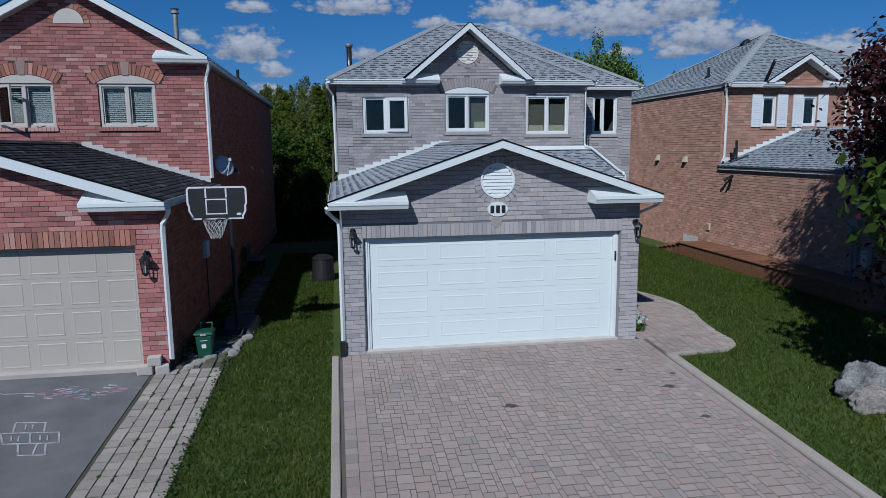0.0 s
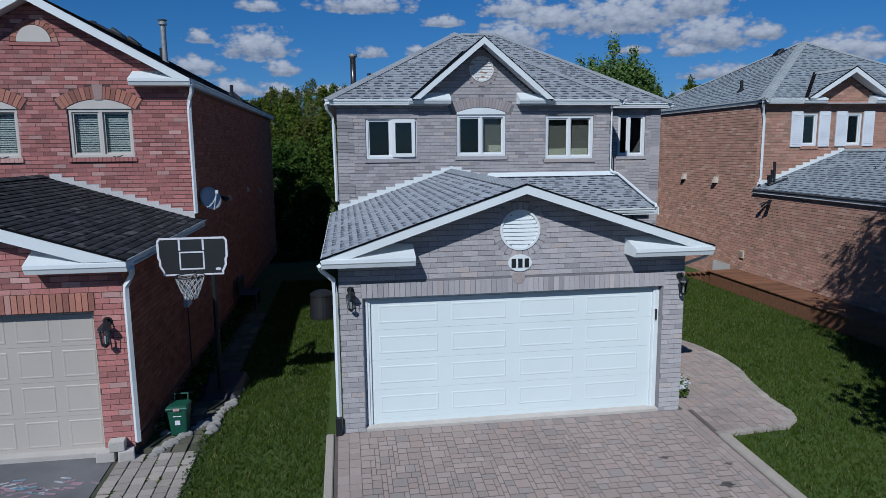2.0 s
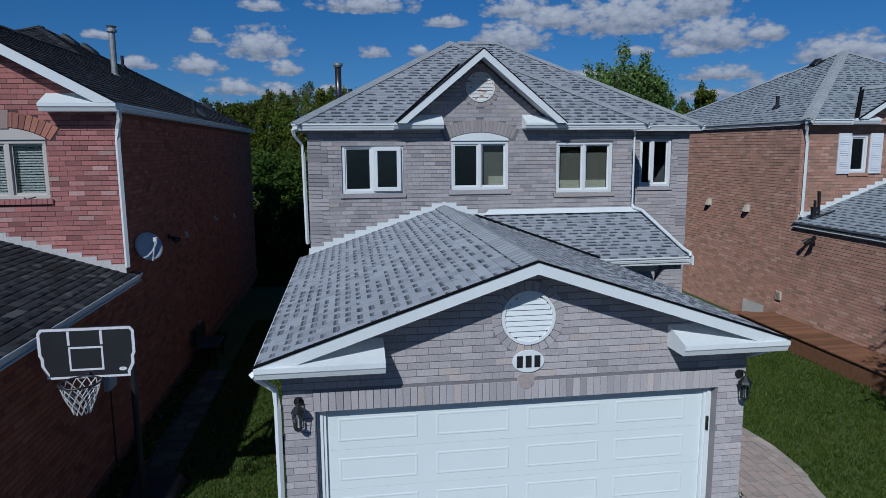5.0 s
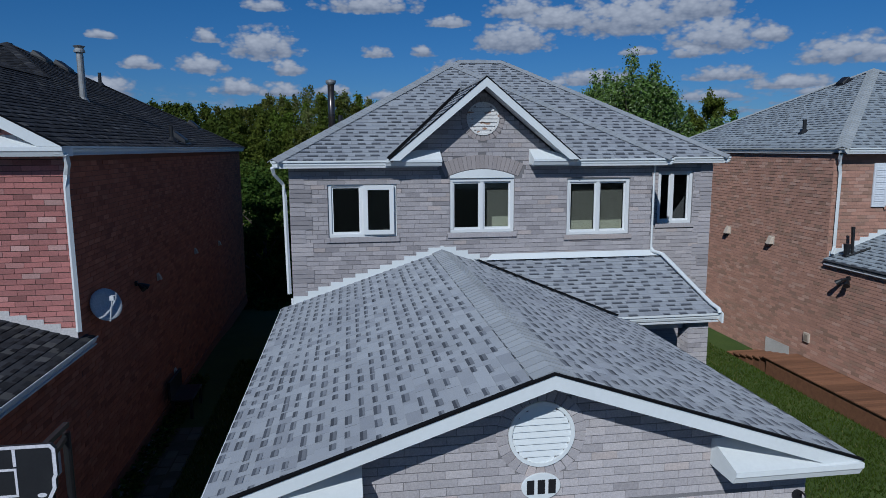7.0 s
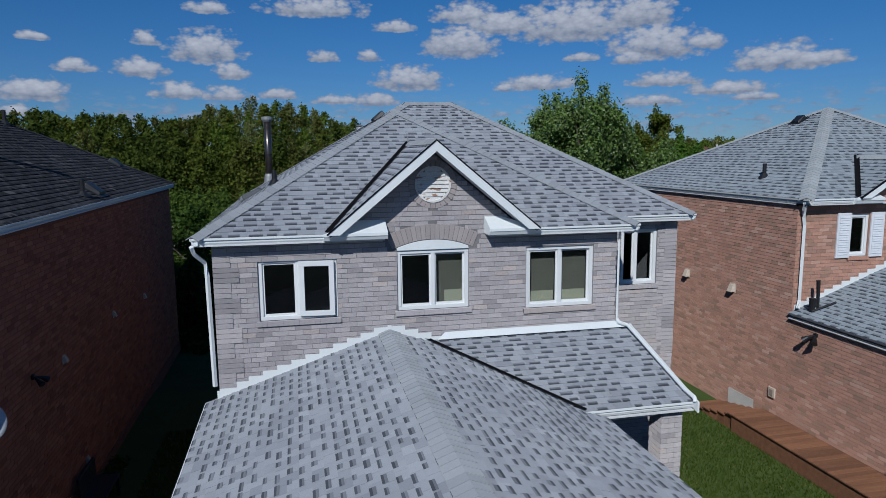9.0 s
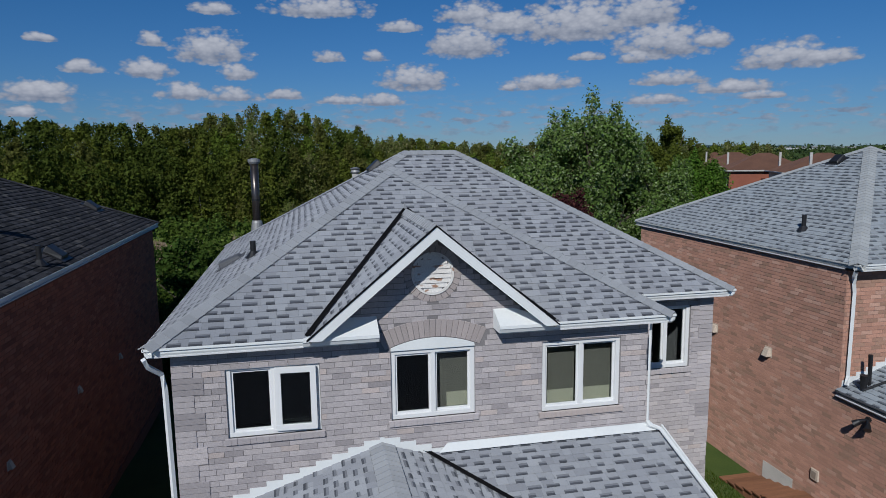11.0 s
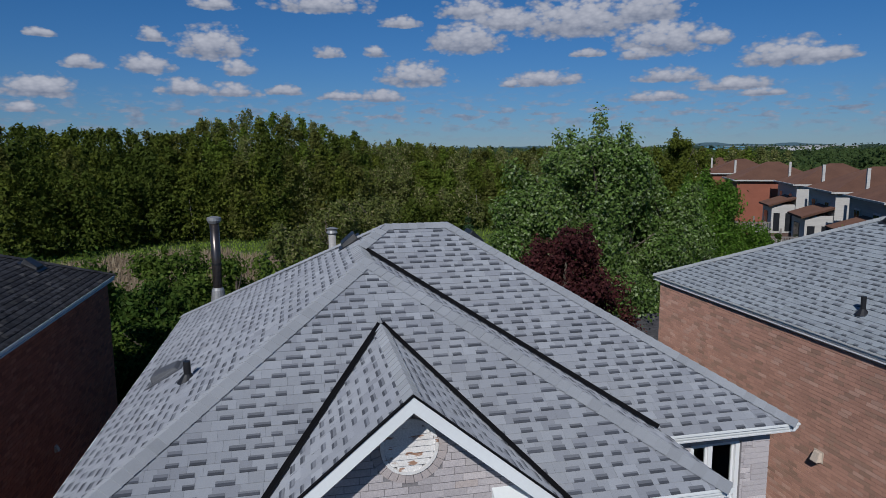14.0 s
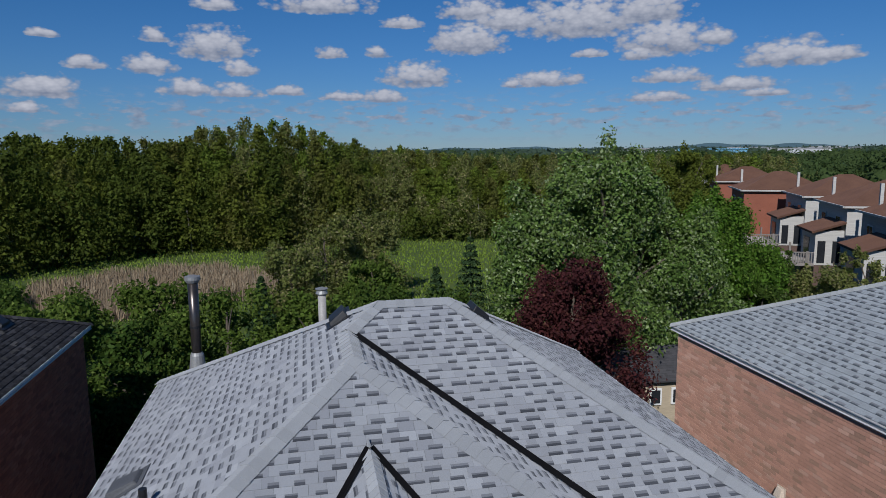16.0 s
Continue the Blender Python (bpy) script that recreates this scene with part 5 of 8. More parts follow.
def roof_vent(at, m, label="low black roof vent on shingles", size=(0.34, 0.30, 0.12), material=None, group="roof vents"):
    """A box vent lying on a slope; m turns it into the slope."""
    v = thing("roof_vent", at, label, "roof vent", group)
    sx, sy, sz = size
    q = Matrix.Translation(at) @ m
    s = Shape().add([q @ Vector(p) for p in ((-sx / 2, -sy / 2, 0), (sx / 2, -sy / 2, 0), (sx / 2, sy / 2, 0), (-sx / 2, sy / 2, 0), (-sx * 0.44, -sy * 0.46, sz), (sx * 0.44, -sy * 0.46, sz), (sx * 0.40, sy * 0.42, sz * 0.55), (-sx * 0.40, sy * 0.42, sz * 0.55))],
                    [(0, 3, 2, 1), (4, 5, 6, 7), (0, 1, 5, 4), (1, 2, 6, 5), (2, 3, 7, 6), (3, 0, 4, 7)])
    part("hood", s, material or BLACK, v, bevel=0.015)
    part("flange", Shape().obox(q @ pose(0, 0, 0.004), sx * 1.35, sy * 1.35, 0.008), material or BLACK, v)
    return v


def stack_pipe(at, h, r, label, slope=0.0, material=None):
    v = thing("vent_pipe", at, label, "vent pipe", "plumbing vents")
    x, y, z = at
    part("pipe", Shape().tube([(x, y, z - 0.05), (x, y, z + h)], r, 12), material or BLACK, v)
    part("boot", Shape().tube([(x, y, z - 0.03), (x, y, z + 0.05), (x, y, z + 0.09)], [r * 3.0, r * 1.7, r * 1.1], 12), material or BLACK, v)
    return v


def on_right_slope(m):
    """The turn of a thing that lies on a slope facing +x."""
    return pose(0, 0, 0, 0, math.degrees(math.atan(m)), 0)


def lz(x):
    return LE + LM * (BX1 - x)


for x, y in ((-10.05, 14.45), (-9.75, 15.1)):
    roof_vent((x, y, lz(x) + 0.02), on_right_slope(LM) @ pose(0, 0, 0, 0, 0, -90), "low black roof vent near the hip", (0.5, 0.46, 0.14))
roof_vent((-6.98, 18.4, lz(-6.98) + 0.02), on_right_slope(LM) @ pose(0, 0, 0, 0, 0, -90), size=(0.46, 0.40, 0.14))
roof_vent((-6.02, 12.33, lz(-6.02) + 0.02), on_right_slope(LM) @ pose(0, 0, 0, 0, 0, -90), size=(0.42, 0.40, 0.14))
stack_pipe((-9.1, 16.0, lz(-9.1)), 0.36, 0.05, "black plumbing vent pipe on black shingles")
stack_pipe((-5.98, 11.36, lz(-5.98)), 0.36, 0.05, "black plumbing vent pipe on black shingles")
# dish, vents and box on the side wall
dish = thing("satellite_dish", (LX, 4.9, 3.30), "pale grey satellite dish on a bracket on the brick", "satellite dish")
dp = Shape()
cen, dn = Vector((LX + 0.24, 5.08, 3.32)), Vector((0.55, -0.70, 0.46)).normalized()
da = dn.cross(Vector((0, 0, 1))).normalized()
db = dn.cross(da)
rings = [(0.001, 0.07), (0.12, 0.06), (0.2, 0.035), (0.27, 0.0), (0.27, -0.012), (0.19, 0.02), (0.001, 0.055)]
for r, d in rings:
    dp.v += [tuple(cen + (da * math.cos(2 * math.pi * k / 28) * 0.88 + db * math.sin(2 * math.pi * k / 28)) * r - dn * d) for k in range(28)]
dp.f = [(i * 28 + k, i * 28 + (k + 1) % 28, (i + 1) * 28 + (k + 1) % 28, (i + 1) * 28 + k) for i in range(len(rings) - 1) for k in range(28)]
part("reflector", dp, mat("dish_grey", (0.46, 0.47, 0.48), (0.52, 0.53, 0.54), 0.5), dish, smooth=True)
part("bracket", Shape().tube([(LX, 5.2, 3.2), (LX + 0.1, 5.21, 3.22), tuple(cen - dn * 0.08)], 0.022, 8), STEEL, dish)
part("feed_arm", Shape().tube([tuple(cen - db * 0.28 * (1 if db.z > 0 else -1)), tuple(cen + dn * 0.32)], 0.012, 6).obox(Matrix.Translation(cen + dn * 0.33), 0.06, 0.08, 0.07), mat("white_plastic", (0.7, 0.7, 0.7), (0.66, 0.66, 0.66), 0.5), dish)


def wall_hood(at, out, label, material, s=1.0):
    """A small vent hood on a wall; out is +1 or -1 along x."""
    x, y, z = at
    v = thing("vent_hood", at, label, "vent", "wall vents")
    w, h, d = 0.075 * s, 0.15 * s, 0.10 * s * out
    part("hood", Shape().add([(x, y - w, z), (x, y + w, z), (x, y + w, z + h), (x, y - w, z + h), (x + d, y - w, z), (x + d, y + w, z), (x + d * 0.45, y + w * 0.8, z + h), (x + d * 0.45, y - w * 0.8, z + h)],
                             [(0, 1, 2, 3), (4, 5, 6, 7), (2, 3, 7, 6), (0, 3, 7, 4), (1, 2, 6, 5), (0, 1, 5, 4)]), material, v, bevel=0.008)
    part("flange", Shape().box(min(x, x + 0.008 * out), max(x, x + 0.008 * out), y - w * 1.3, y + w * 1.3, z - 0.02, z + h * 1.15), material, v)
    return v


HOOD = mat("beige_plastic", (0.62, 0.52, 0.42), (0.56, 0.47, 0.38), 0.6)
for y, z in ((8.8, 3.0), (12.3, 3.02), (15.5, 2.78), (9.6, 0.62)):
    wall_hood((LX + 0.008, y, z), 1, "small beige vent hood on shaded brick", HOOD, 0.8)
box = thing("meter_box", (LX, 3.2, 1.3), "grey utility box on the brick side wall", "utility box")
part("case", Shape().box(LX, LX + 0.09, 3.05, 3.4, 1.35, 1.72), mat("grey_box", (0.55, 0.55, 0.56), (0.6, 0.6, 0.61), 0.5), box, bevel=0.015)
part("conduit", Shape().tube([(LX + 0.04, 3.22, 1.36), (LX + 0.04, 3.22, 0.0)], 0.012, 8), BLACK, box)
lamp2 = thing("flood_lamp", (LX, 7.3, 3.2), "small black twin floodlight on the wall", "floodlight")
part("mount", Shape().tube([(LX, 7.3, 3.22), (LX + 0.05, 7.3, 3.22)], 0.05, 12), BLACK, lamp2)
for q in (-1, 1):
    part("head", Shape().tube([(LX + 0.05, 7.3, 3.22), (LX + 0.12, 7.3 + 0.08 * q, 3.18), (LX + 0.2, 7.3 + 0.13 * q, 3.12)], [0.015, 0.03, 0.055], 10), BLACK, lamp2)

# ---- the orange-brown brick house ----
tan_house = thing("house", (13.0, 11.0, -0.06), "two-storey orange-brown brick house with grey shingle roof and white shutters", "house")
TX, TY, TB, TF, TR = 9.76, 8.65, 17.05, 1.2, 17.8
tholes = [(11.20, 11.72, 4.30, 5.30), (12.70, 13.22, 4.30, 5.30), (14.98, 15.5, 4.30, 5.30)]
ts = wall_shape(TX, TR, -0.2, 5.62, tholes, lambda u, v, d: (u, TY + d, v), 0.26, marks=(11.25, 13.85))
TGX, TGP = 12.55, 6.62
ts.slab([(TGX - 1.3, TY, 5.62), (TGX + 1.3, TY, 5.62), (TGX, TY, 6.48)], (0, 0.26, 0))
twall = part("front_wall", ts, MORTAR_TAN, tan_house, "orange-brown brick upper front wall")


def tan_spans(v):
    if v > 5.60:
        w = (6.46 - v) / 0.62
        s = [(TGX - w, TGX + w)] if w > 0.05 else []
    else:
        s = [(TX, TR)]
    for a, b, z0, z1 in tholes:
        if z0 - 0.09 < v < z1:
            s = cut(s, [(a - 0.005, b + 0.005)])
    return s


bricks(twall, (0, TY, 0), (1, 0, 0), (0, -1, 0), tan_spans, 3.0, 6.46, BRICK_TAN, BRICK_TAN_ONE, None, 31)
SHUT = mat("white_shutter", (0.74, 0.75, 0.77), (0.70, 0.71, 0.73), 0.5)
for a, b, z0, z1 in tholes:
    w = window(tan_house, a, b, z0, z1, TY, split=0, label="narrow white window between white shutters")
    brick_sill(w, a - 0.04, b + 0.04, z0, TY, BRICK_TAN_ONE)
    for q0, q1 in ((a - 0.39, a - 0.02), (b + 0.02, b + 0.39)):
        sh = part("shutter", Shape().box(q0, q1, TY - 0.05, TY - 0.01, z0 - 0.02, z1 + 0.04), SHUT, w, "white louvred shutter", bevel=0.006)
        for k in range(16):
            zz = z0 + 0.06 + k * (z1 - z0 - 0.08) / 16
            part("slat", Shape().add([(q0 + 0.05, TY - 0.062, zz), (q1 - 0.05, TY - 0.062, zz), (q1 - 0.05, TY - 0.05, zz + 0.05), (q0 + 0.05, TY - 0.05, zz + 0.05)], [(0, 1, 2, 3)]), SHUT, w)
for b in ((TR - 0.26, TR, TY, TB, -0.3, 5.62), (TX + 0.26, TR - 0.26, TB - 0.26, TB, -0.3, 5.62), (TX + 0.26, TR, TF, TF + 0.26, -0.3, 2.9)):
    part("outer_wall", Shape().box(*b), MORTAR_TAN, tan_house)
tsd = Shape().slab([(TX, TF, -0.3), (TX, TB, -0.3), (TX, TB, 5.62), (TX, TY + 0.26, 5.62), (TX, TY + 0.26, 2.9), (TX, TF, 2.9)], (0.26, 0, 0))
tside = part("side_wall", tsd, MORTAR_TAN, tan_house, "long orange-brown brick side wall")


def tan_side(v):
    return [(TF, TB)] if v < 2.88 else [(TY, TB)]


bricks(tside, (TX, 0, 0), (0, 1, 0), (-1, 0, 0), tan_side, -0.1, 5.60, BRICK_TAN, BRICK_TAN_ONE, lambda u, v: 6.9 < u < 9.4 and 0.8 < v < 3.2, 32, "tan_brick")
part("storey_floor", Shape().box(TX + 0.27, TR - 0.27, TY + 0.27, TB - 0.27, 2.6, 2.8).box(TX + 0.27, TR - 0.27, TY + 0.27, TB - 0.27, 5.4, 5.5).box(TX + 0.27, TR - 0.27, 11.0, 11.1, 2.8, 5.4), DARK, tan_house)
# roof
TE, TM2 = 5.70, 0.55
a0, a1, b0, b1 = 9.69, 18.05, 8.35, 16.7
th = (b1 - b0) / 2
tyr, tzr = b0 + th, TE + TM2 * th
b1 = 17.35
troof = part("roof", Shape().box(13, 13.1, 12, 12.1, 5.9, 6.0), UNDERLAY, tan_house, "hipped roof of grey asphalt shingles")
tdw = (TGP - TE) / 0.62
tdb = b0 + (TGP - TE) / TM2
tgx = 12.75
tp = {
    "left": [(a0, b1, TE), (a0, b0, TE), (a0 + th, tyr, tzr)],
    "front": [(a0, b0, TE), (TGX - tdw, b0, TE), (TGX, tdb, TGP), (TGX + tdw, b0, TE), (a1, b0, TE), (a1 - th, tyr, tzr), (a0 + th, tyr, tzr)],
    "right": [(a1, b0, TE), (a1, b1, TE), (a1 - th, tyr, tzr)],
    "back": [(a1, b1, TE), (a0, b1, TE), (a0 + th, tyr, tzr), (a1 - th, tyr, tzr)],
    "dorm_l": [(TGX - tdw, b0, TE), (TGX - tdw, b0 - 0.1, TE), (TGX, b0 - 0.1, TGP), (TGX, tdb, TGP)],
    "dorm_r": [(TGX + tdw, b0 - 0.1, TE), (TGX + tdw, b0, TE), (TGX, tdb, TGP), (TGX, b0 - 0.1, TGP)],
    "gar_l": [(9.68, TY, 3.03), (9.68, TF - 0.3, 3.03), (tgx, TF - 0.3, 4.17), (tgx, TY, 4.17)],
    "gar_r": [(TR, TF - 0.3, 2.40), (TR, TY, 2.40), (tgx, TY, 4.17), (tgx, TF - 0.3, 4.17)],
}
deck = Shape()
SH2 = mat("grey_green_shingle", (0.235, 0.258, 0.28), (0.265, 0.288, 0.306), rough=0.95, big=0.8, fine=220, bump=0.8, depth=0.003, vary=0.10, islands=True)
SH2_DARK = mat("dark_green_shingle_tab", (0.06, 0.072, 0.085), (0.085, 0.098, 0.112), 0.95, 0.8, 220, 0.8, 0.003, vary=0.25, islands=True)
for name, p in tp.items():
    deck.slab(p, -slope_normal(p) * 0.05)
    shingles(troof, p, SH2, None, SH2_DARK, None, 60 + len(name) + ord(name[0]), paler=SHINGLE_MID)
troof.data = fixed(deck.mesh("roof"))
troof.data.materials.append(UNDERLAY)
TN = {k: slope_normal(p) for k, p in tp.items()}
CAP2 = mat("pale_shingle_cap", (0.29, 0.305, 0.31), (0.33, 0.34, 0.345), 0.95, 0.8, 220, 0.8, 0.003, vary=0.08, islands=True)
for a, b, p, q in (((a0, b0, TE), (a0 + th, tyr, tzr), "left", "front"), ((a0, b1, TE), (a0 + th, tyr, tzr), "left", "back"), ((a0 + th, tyr, tzr), (a1 - th, tyr, tzr), "front", "back"), ((a1, b0, TE), (a1 - th, tyr, tzr), "front", "right"), ((TGX, b0 - 0.1, TGP), (TGX, tdb, TGP), "dorm_l", "dorm_r"), ((tgx, TF - 0.3, 4.17), (tgx, TY, 4.17), "gar_l", "gar_r")):
    caps(troof, a, b, CAP2, across(a, b, TN[p]), across(a, b, TN[q]), 0.17)
valley(troof, (TGX - tdw, b0, TE), (TGX, tdb, TGP), TN["front"], TN["dorm_l"], 0.06)
valley(troof, (TGX + tdw, b0, TE), (TGX, tdb, TGP), TN["front"], TN["dorm_r"], 0.06)
rake(tan_house, (TGX, TGP + 0.01), (TGX - tdw - 0.02, TE), b0 - 0.12, TY, 0.16, zcut=TE)
rake(tan_house, (TGX, TGP + 0.01), (TGX + tdw + 0.02, TE), b0 - 0.12, TY, 0.16, zcut=TE)
eave_return(tan_house, TGX - tdw - 0.1, TGX - 0.82, b0 - 0.03, TY, TE - 0.12, TE, TE + 0.14)
eave_return(tan_house, TGX + tdw + 0.1, TGX + 0.82, b0 - 0.03, TY, TE - 0.12, TE, TE + 0.14)
CREAM_G = mat("cream_gutter", (0.66, 0.66, 0.62), (0.60, 0.60, 0.57), 0.5, stain=0.2)
gutter(tan_house, (a0, b0 - 0.1, TE), (a0, b1, TE), (-1, 0, 0), CREAM_G)
gutter(tan_house, (a0, b0, TE), (TGX - 0.9, b0, TE), (0, -1, 0))
gutter(tan_house, (TGX + 0.9, b0, TE), (a1, b0, TE), (0, -1, 0))
gutter(tan_house, (9.68, TF - 0.3, 3.03), (9.68, TY - 0.1, 3.03), (-1, 0, 0), mat("dark_gutter", (0.10, 0.10, 0.11), (0.14, 0.14, 0.15), 0.5))
part("soffit", Shape().box(a0, TX + 0.01, b0, b1, TE - 0.14, TE - 0.12).box(a0, a1, b0, TY + 0.01, TE - 0.14, TE - 0.12).box(9.68, TX + 0.01, TF - 0.3, TY, 2.90, 2.92), SOFFIT, tan_house)
step = part("step_flashing", Shape().box(TX + 0.05, TX + 0.15, TY - 0.02, TY + 0.01, 3.05, 3.22), WHITE, tan_house, "white stepped wall flashing")
x = TX + 0.15
while x < tgx:
    z = 4.17 - 0.371 * abs(x + 0.116 - tgx)
    part("step", Shape().box(x, x + 0.232, TY - 0.02, TY + 0.01, z - 0.06, z + 0.13), WHITE, step)
    x += 0.232
downspout(tan_house, [(9.72, 8.40, 5.58), (9.76, 8.48, 5.45), (9.84, 8.56, 5.28), (9.88, 8.57, 5.1), (9.88, 8.57, 3.35), (9.80, 8.50, 3.16)], w=0.045)
downspout(tan_house, [(14.25, 8.35, 5.58), (14.25, 8.56, 5.3), (14.25, 8.57, 3.6)], w=0.038)
for k, (y, z) in enumerate(((12.9, 3.13), (10.8, 3.10))):
    wall_hood((TX - 0.008, y, z), -1, "cream vent hood on the brick wall", HOOD, 1.3)
outlet = thing("outlet_box", (TX, 9.1, 0.86), "cream outlet box on the brick wall", "outlet box")
part("case", Shape().box(TX - 0.05, TX - 0.007, 8.98, 9.20, 0.80, 1.05), HOOD, outlet, bevel=0.012)
part("cover", Shape().box(TX - 0.06, TX - 0.05, 9.03, 9.15, 0.85, 1.0), mat("dark_cream", (0.35, 0.28, 0.22), (0.3, 0.25, 0.2), 0.6), outlet)
part("concrete_patch", Shape().box(TX - 0.016, TX, 9.75, 10.75, -0.1, 0.48), CONCRETE, tan_house, "grey parged patch at the foot of the wall")
fl2 = thing("flood_lamp", (TX, 7.85, 2.66), "black twin floodlight under the gutter", "floodlight")
part("mount", Shape().tube([(TX, 7.85, 2.70), (TX - 0.05, 7.85, 2.70)], 0.055, 12), BLACK, fl2)
for q in (-1, 1):
    part("head", Shape().tube([(TX - 0.05, 7.85, 2.70), (TX - 0.12, 7.85 + 0.1 * q, 2.64), (TX - 0.2, 7.85 + 0.17 * q, 2.56)], [0.02, 0.04, 0.07], 10), BLACK, fl2)


def tz(x):
    return TE + TM2 * (x - a0)


stack_pipe((10.45, 10.75, tz(10.45)), 0.34, 0.05, "black plumbing vent pipe on grey shingles")
roof_vent((13.2, 12.9, tz(13.2) + 0.02), pose(0, 0, 0, 0, -math.degrees(math.atan(TM2)), 0) @ pose(0, 0, 0, 0, 0, 90), "low black roof vent by the ridge")
ant = thing("antenna", (10.15, 8.35, 3.2), "small black antenna pieces lying on the roof corner", "antenna")
part("mast", Shape().tube([(10.15, 8.3, 3.18), (10.12, 8.3, 3.85)], [0.03, 0.045], 8), BLACK, ant)
part("plate", Shape().tube([(9.95, 8.25, 3.14), (9.96, 8.24, 3.45)], [0.05, 0.09], 10), BLACK, ant)
part("arm", Shape().tube([(9.9, 8.2, 3.16), (10.45, 8.1, 3.36)], 0.025, 8), BLACK, ant)

# wooden deck along the wall, with steps at its far end
WOOD = mat("stained_brown_boards", (0.19, 0.085, 0.045), (0.26, 0.12, 0.06), 0.75, 2.0, 30, 0.5, 0.003, vary=0.22, stretch=(0.4, 4, 4), stain=0.3)
walkway = thing("deck", (9.35, 5.2, -0.05), "low brown-stained wooden deck along the brick wall", "deck")
part("frame", Shape().box(8.80, 9.80, 1.0, 9.3, -0.1, 0.36), WOOD, walkway, bevel=0.01)
y = 1.0
while y < 9.28:
    ob = piece("board", "deckboard", (1.06, 0.03, 0.135), WOOD, walkway, pose(0, 0, 0))
    ob.matrix_parent_inverse = Matrix.Translation(-walkway.location)
    ob.matrix_basis = pose(9.29, y + 0.07, 0.378, -90, 0, 0)
    y += 0.145
for k in range(6):
    y0, top = 9.3 + k * 0.30, 0.33 - k * 0.065
    part("step", Shape().box(8.85, 9.75, y0 + 0.02, y0 + 0.30, -0.2, top - 0.045), WOOD, walkway)
    part("tread", Shape().box(8.80, 9.75, y0 - 0.01, y0 + 0.285, top - 0.043, top), WOOD, walkway, bevel=0.008)

# ---- driveways, paths, lawn ----
PAVER_TINTS = ((0.18, (0.315, 0.242, 0.211)), (0.10, (0.268, 0.226, 0.207)), (0.10, (0.335, 0.27, 0.24)))
PAVER = dict(c1=(0.325, 0.258, 0.227), c2=(0.285, 0.23, 0.205), rough=0.92, big=0.5, fine=70, bump=0.5, depth=0.003, vary=0.07, stain=0.3)
PAVERS = mat("pink_grey_paver", islands=True, tints=PAVER_TINTS, **PAVER)
PAVER_ONE = mat("pink_grey_paver_single", tints=PAVER_TINTS, **PAVER)
JOINTS = mat("paver_joint_sand", (0.09, 0.073, 0.062), (0.13, 0.105, 0.088), 0.95, 2.0, 60, 0.5)
OLD = dict(c1=(0.36, 0.305, 0.262), c2=(0.29, 0.25, 0.218), rough=0.92, big=0.7, fine=60, bump=0.6, depth=0.004, vary=0.16, stain=0.5)
OLD_PAVERS = mat("weathered_paver", islands=True, **OLD)
OLD_PAVER_ONE = mat("weathered_paver_single", **OLD)
ASPHALT = mat("asphalt", (0.118, 0.112, 0.114), (0.175, 0.165, 0.162), 0.92, 1.3, 120, 0.8, 0.004, stain=0.7)
KERB = mat("concrete_kerb", (0.31, 0.265, 0.225), (0.37, 0.32, 0.275), 0.92, 1.5, 60, 0.5, stain=0.4)


def plate_on(poly, lift, depth):
    """A plate that follows the ground, with its top lift above it."""
    s = Shape()
    n = len(poly)
    top = [(x, y, lawn_z(x, y) + lift) for x, y in poly]
    s.add(top + [(x, y, z - depth) for x, y, z in top], [tuple(range(n)), tuple(range(2 * n - 1, n - 1, -1))] + [(i, (i + 1) % n, (i + 1) % n + n, i + n) for i in range(n)])
    return s


def pave(parent, x0, x1, y0, y1, widths, lengths, many, one, inside=None, single=None, seed=1, joint=0.007, lift=0.035, jitter=0.003, key="p", keep=1.0):
    """Pavers in columns along y, of mixed lengths; single(x, y) makes that one an object of its own."""
    rnd = random.Random(seed)
    rest = Shape()
    x = x0
    while x < x1 - 0.02:
        w = rnd.choice(widths)
        w = min(w, x1 - x)
        y = y1
        while y > y0:
            l = rnd.choice(lengths)
            cx, cy = x + w / 2, y - l / 2
            y -= l
            if (inside and not inside(cx, cy)) or rnd.random() > keep:
                continue
            z = lawn_z(cx, cy) + lift + rnd.uniform(-jitter, jitter)
            tilt = math.degrees(math.atan(0.05)) if cy < 0 else 0.0
            if single and single(cx, cy) and w in widths:
                piece("paver", key + str(round(w * 1000)) + "_" + str(round(l * 1000)), (w - joint, 0.04, l - joint), one, parent, Matrix.Translation((cx, cy, z - 0.02)) @ pose(0, 0, 0, -90 + tilt + rnd.uniform(-0.5, 0.5), rnd.uniform(-0.5, 0.5), 0))
            else:
                g, e = joint / 2, 0.0025
                c = []
                for inset, dz in ((g, -0.03), (g, -e), (g + e, 0.0)):
                    for px, py in ((x + inset, cy - l / 2 + inset), (x + w - inset, cy - l / 2 + inset), (x + w - inset, cy + l / 2 - inset), (x + inset, cy + l / 2 - inset)):
                        c.append((px, py, z + dz + 0.05 * (py - cy) * (cy < 0)))
                rest.add(c, [(i * 4 + k, i * 4 + (k + 1) % 4, (i + 1) * 4 + (k + 1) % 4, (i + 1) * 4 + k) for i in (0, 1) for k in range(4)] + [(8, 9, 10, 11)])
        x += w
    if rest.v:
        part("paving", rest, many, parent, kind="stuff")


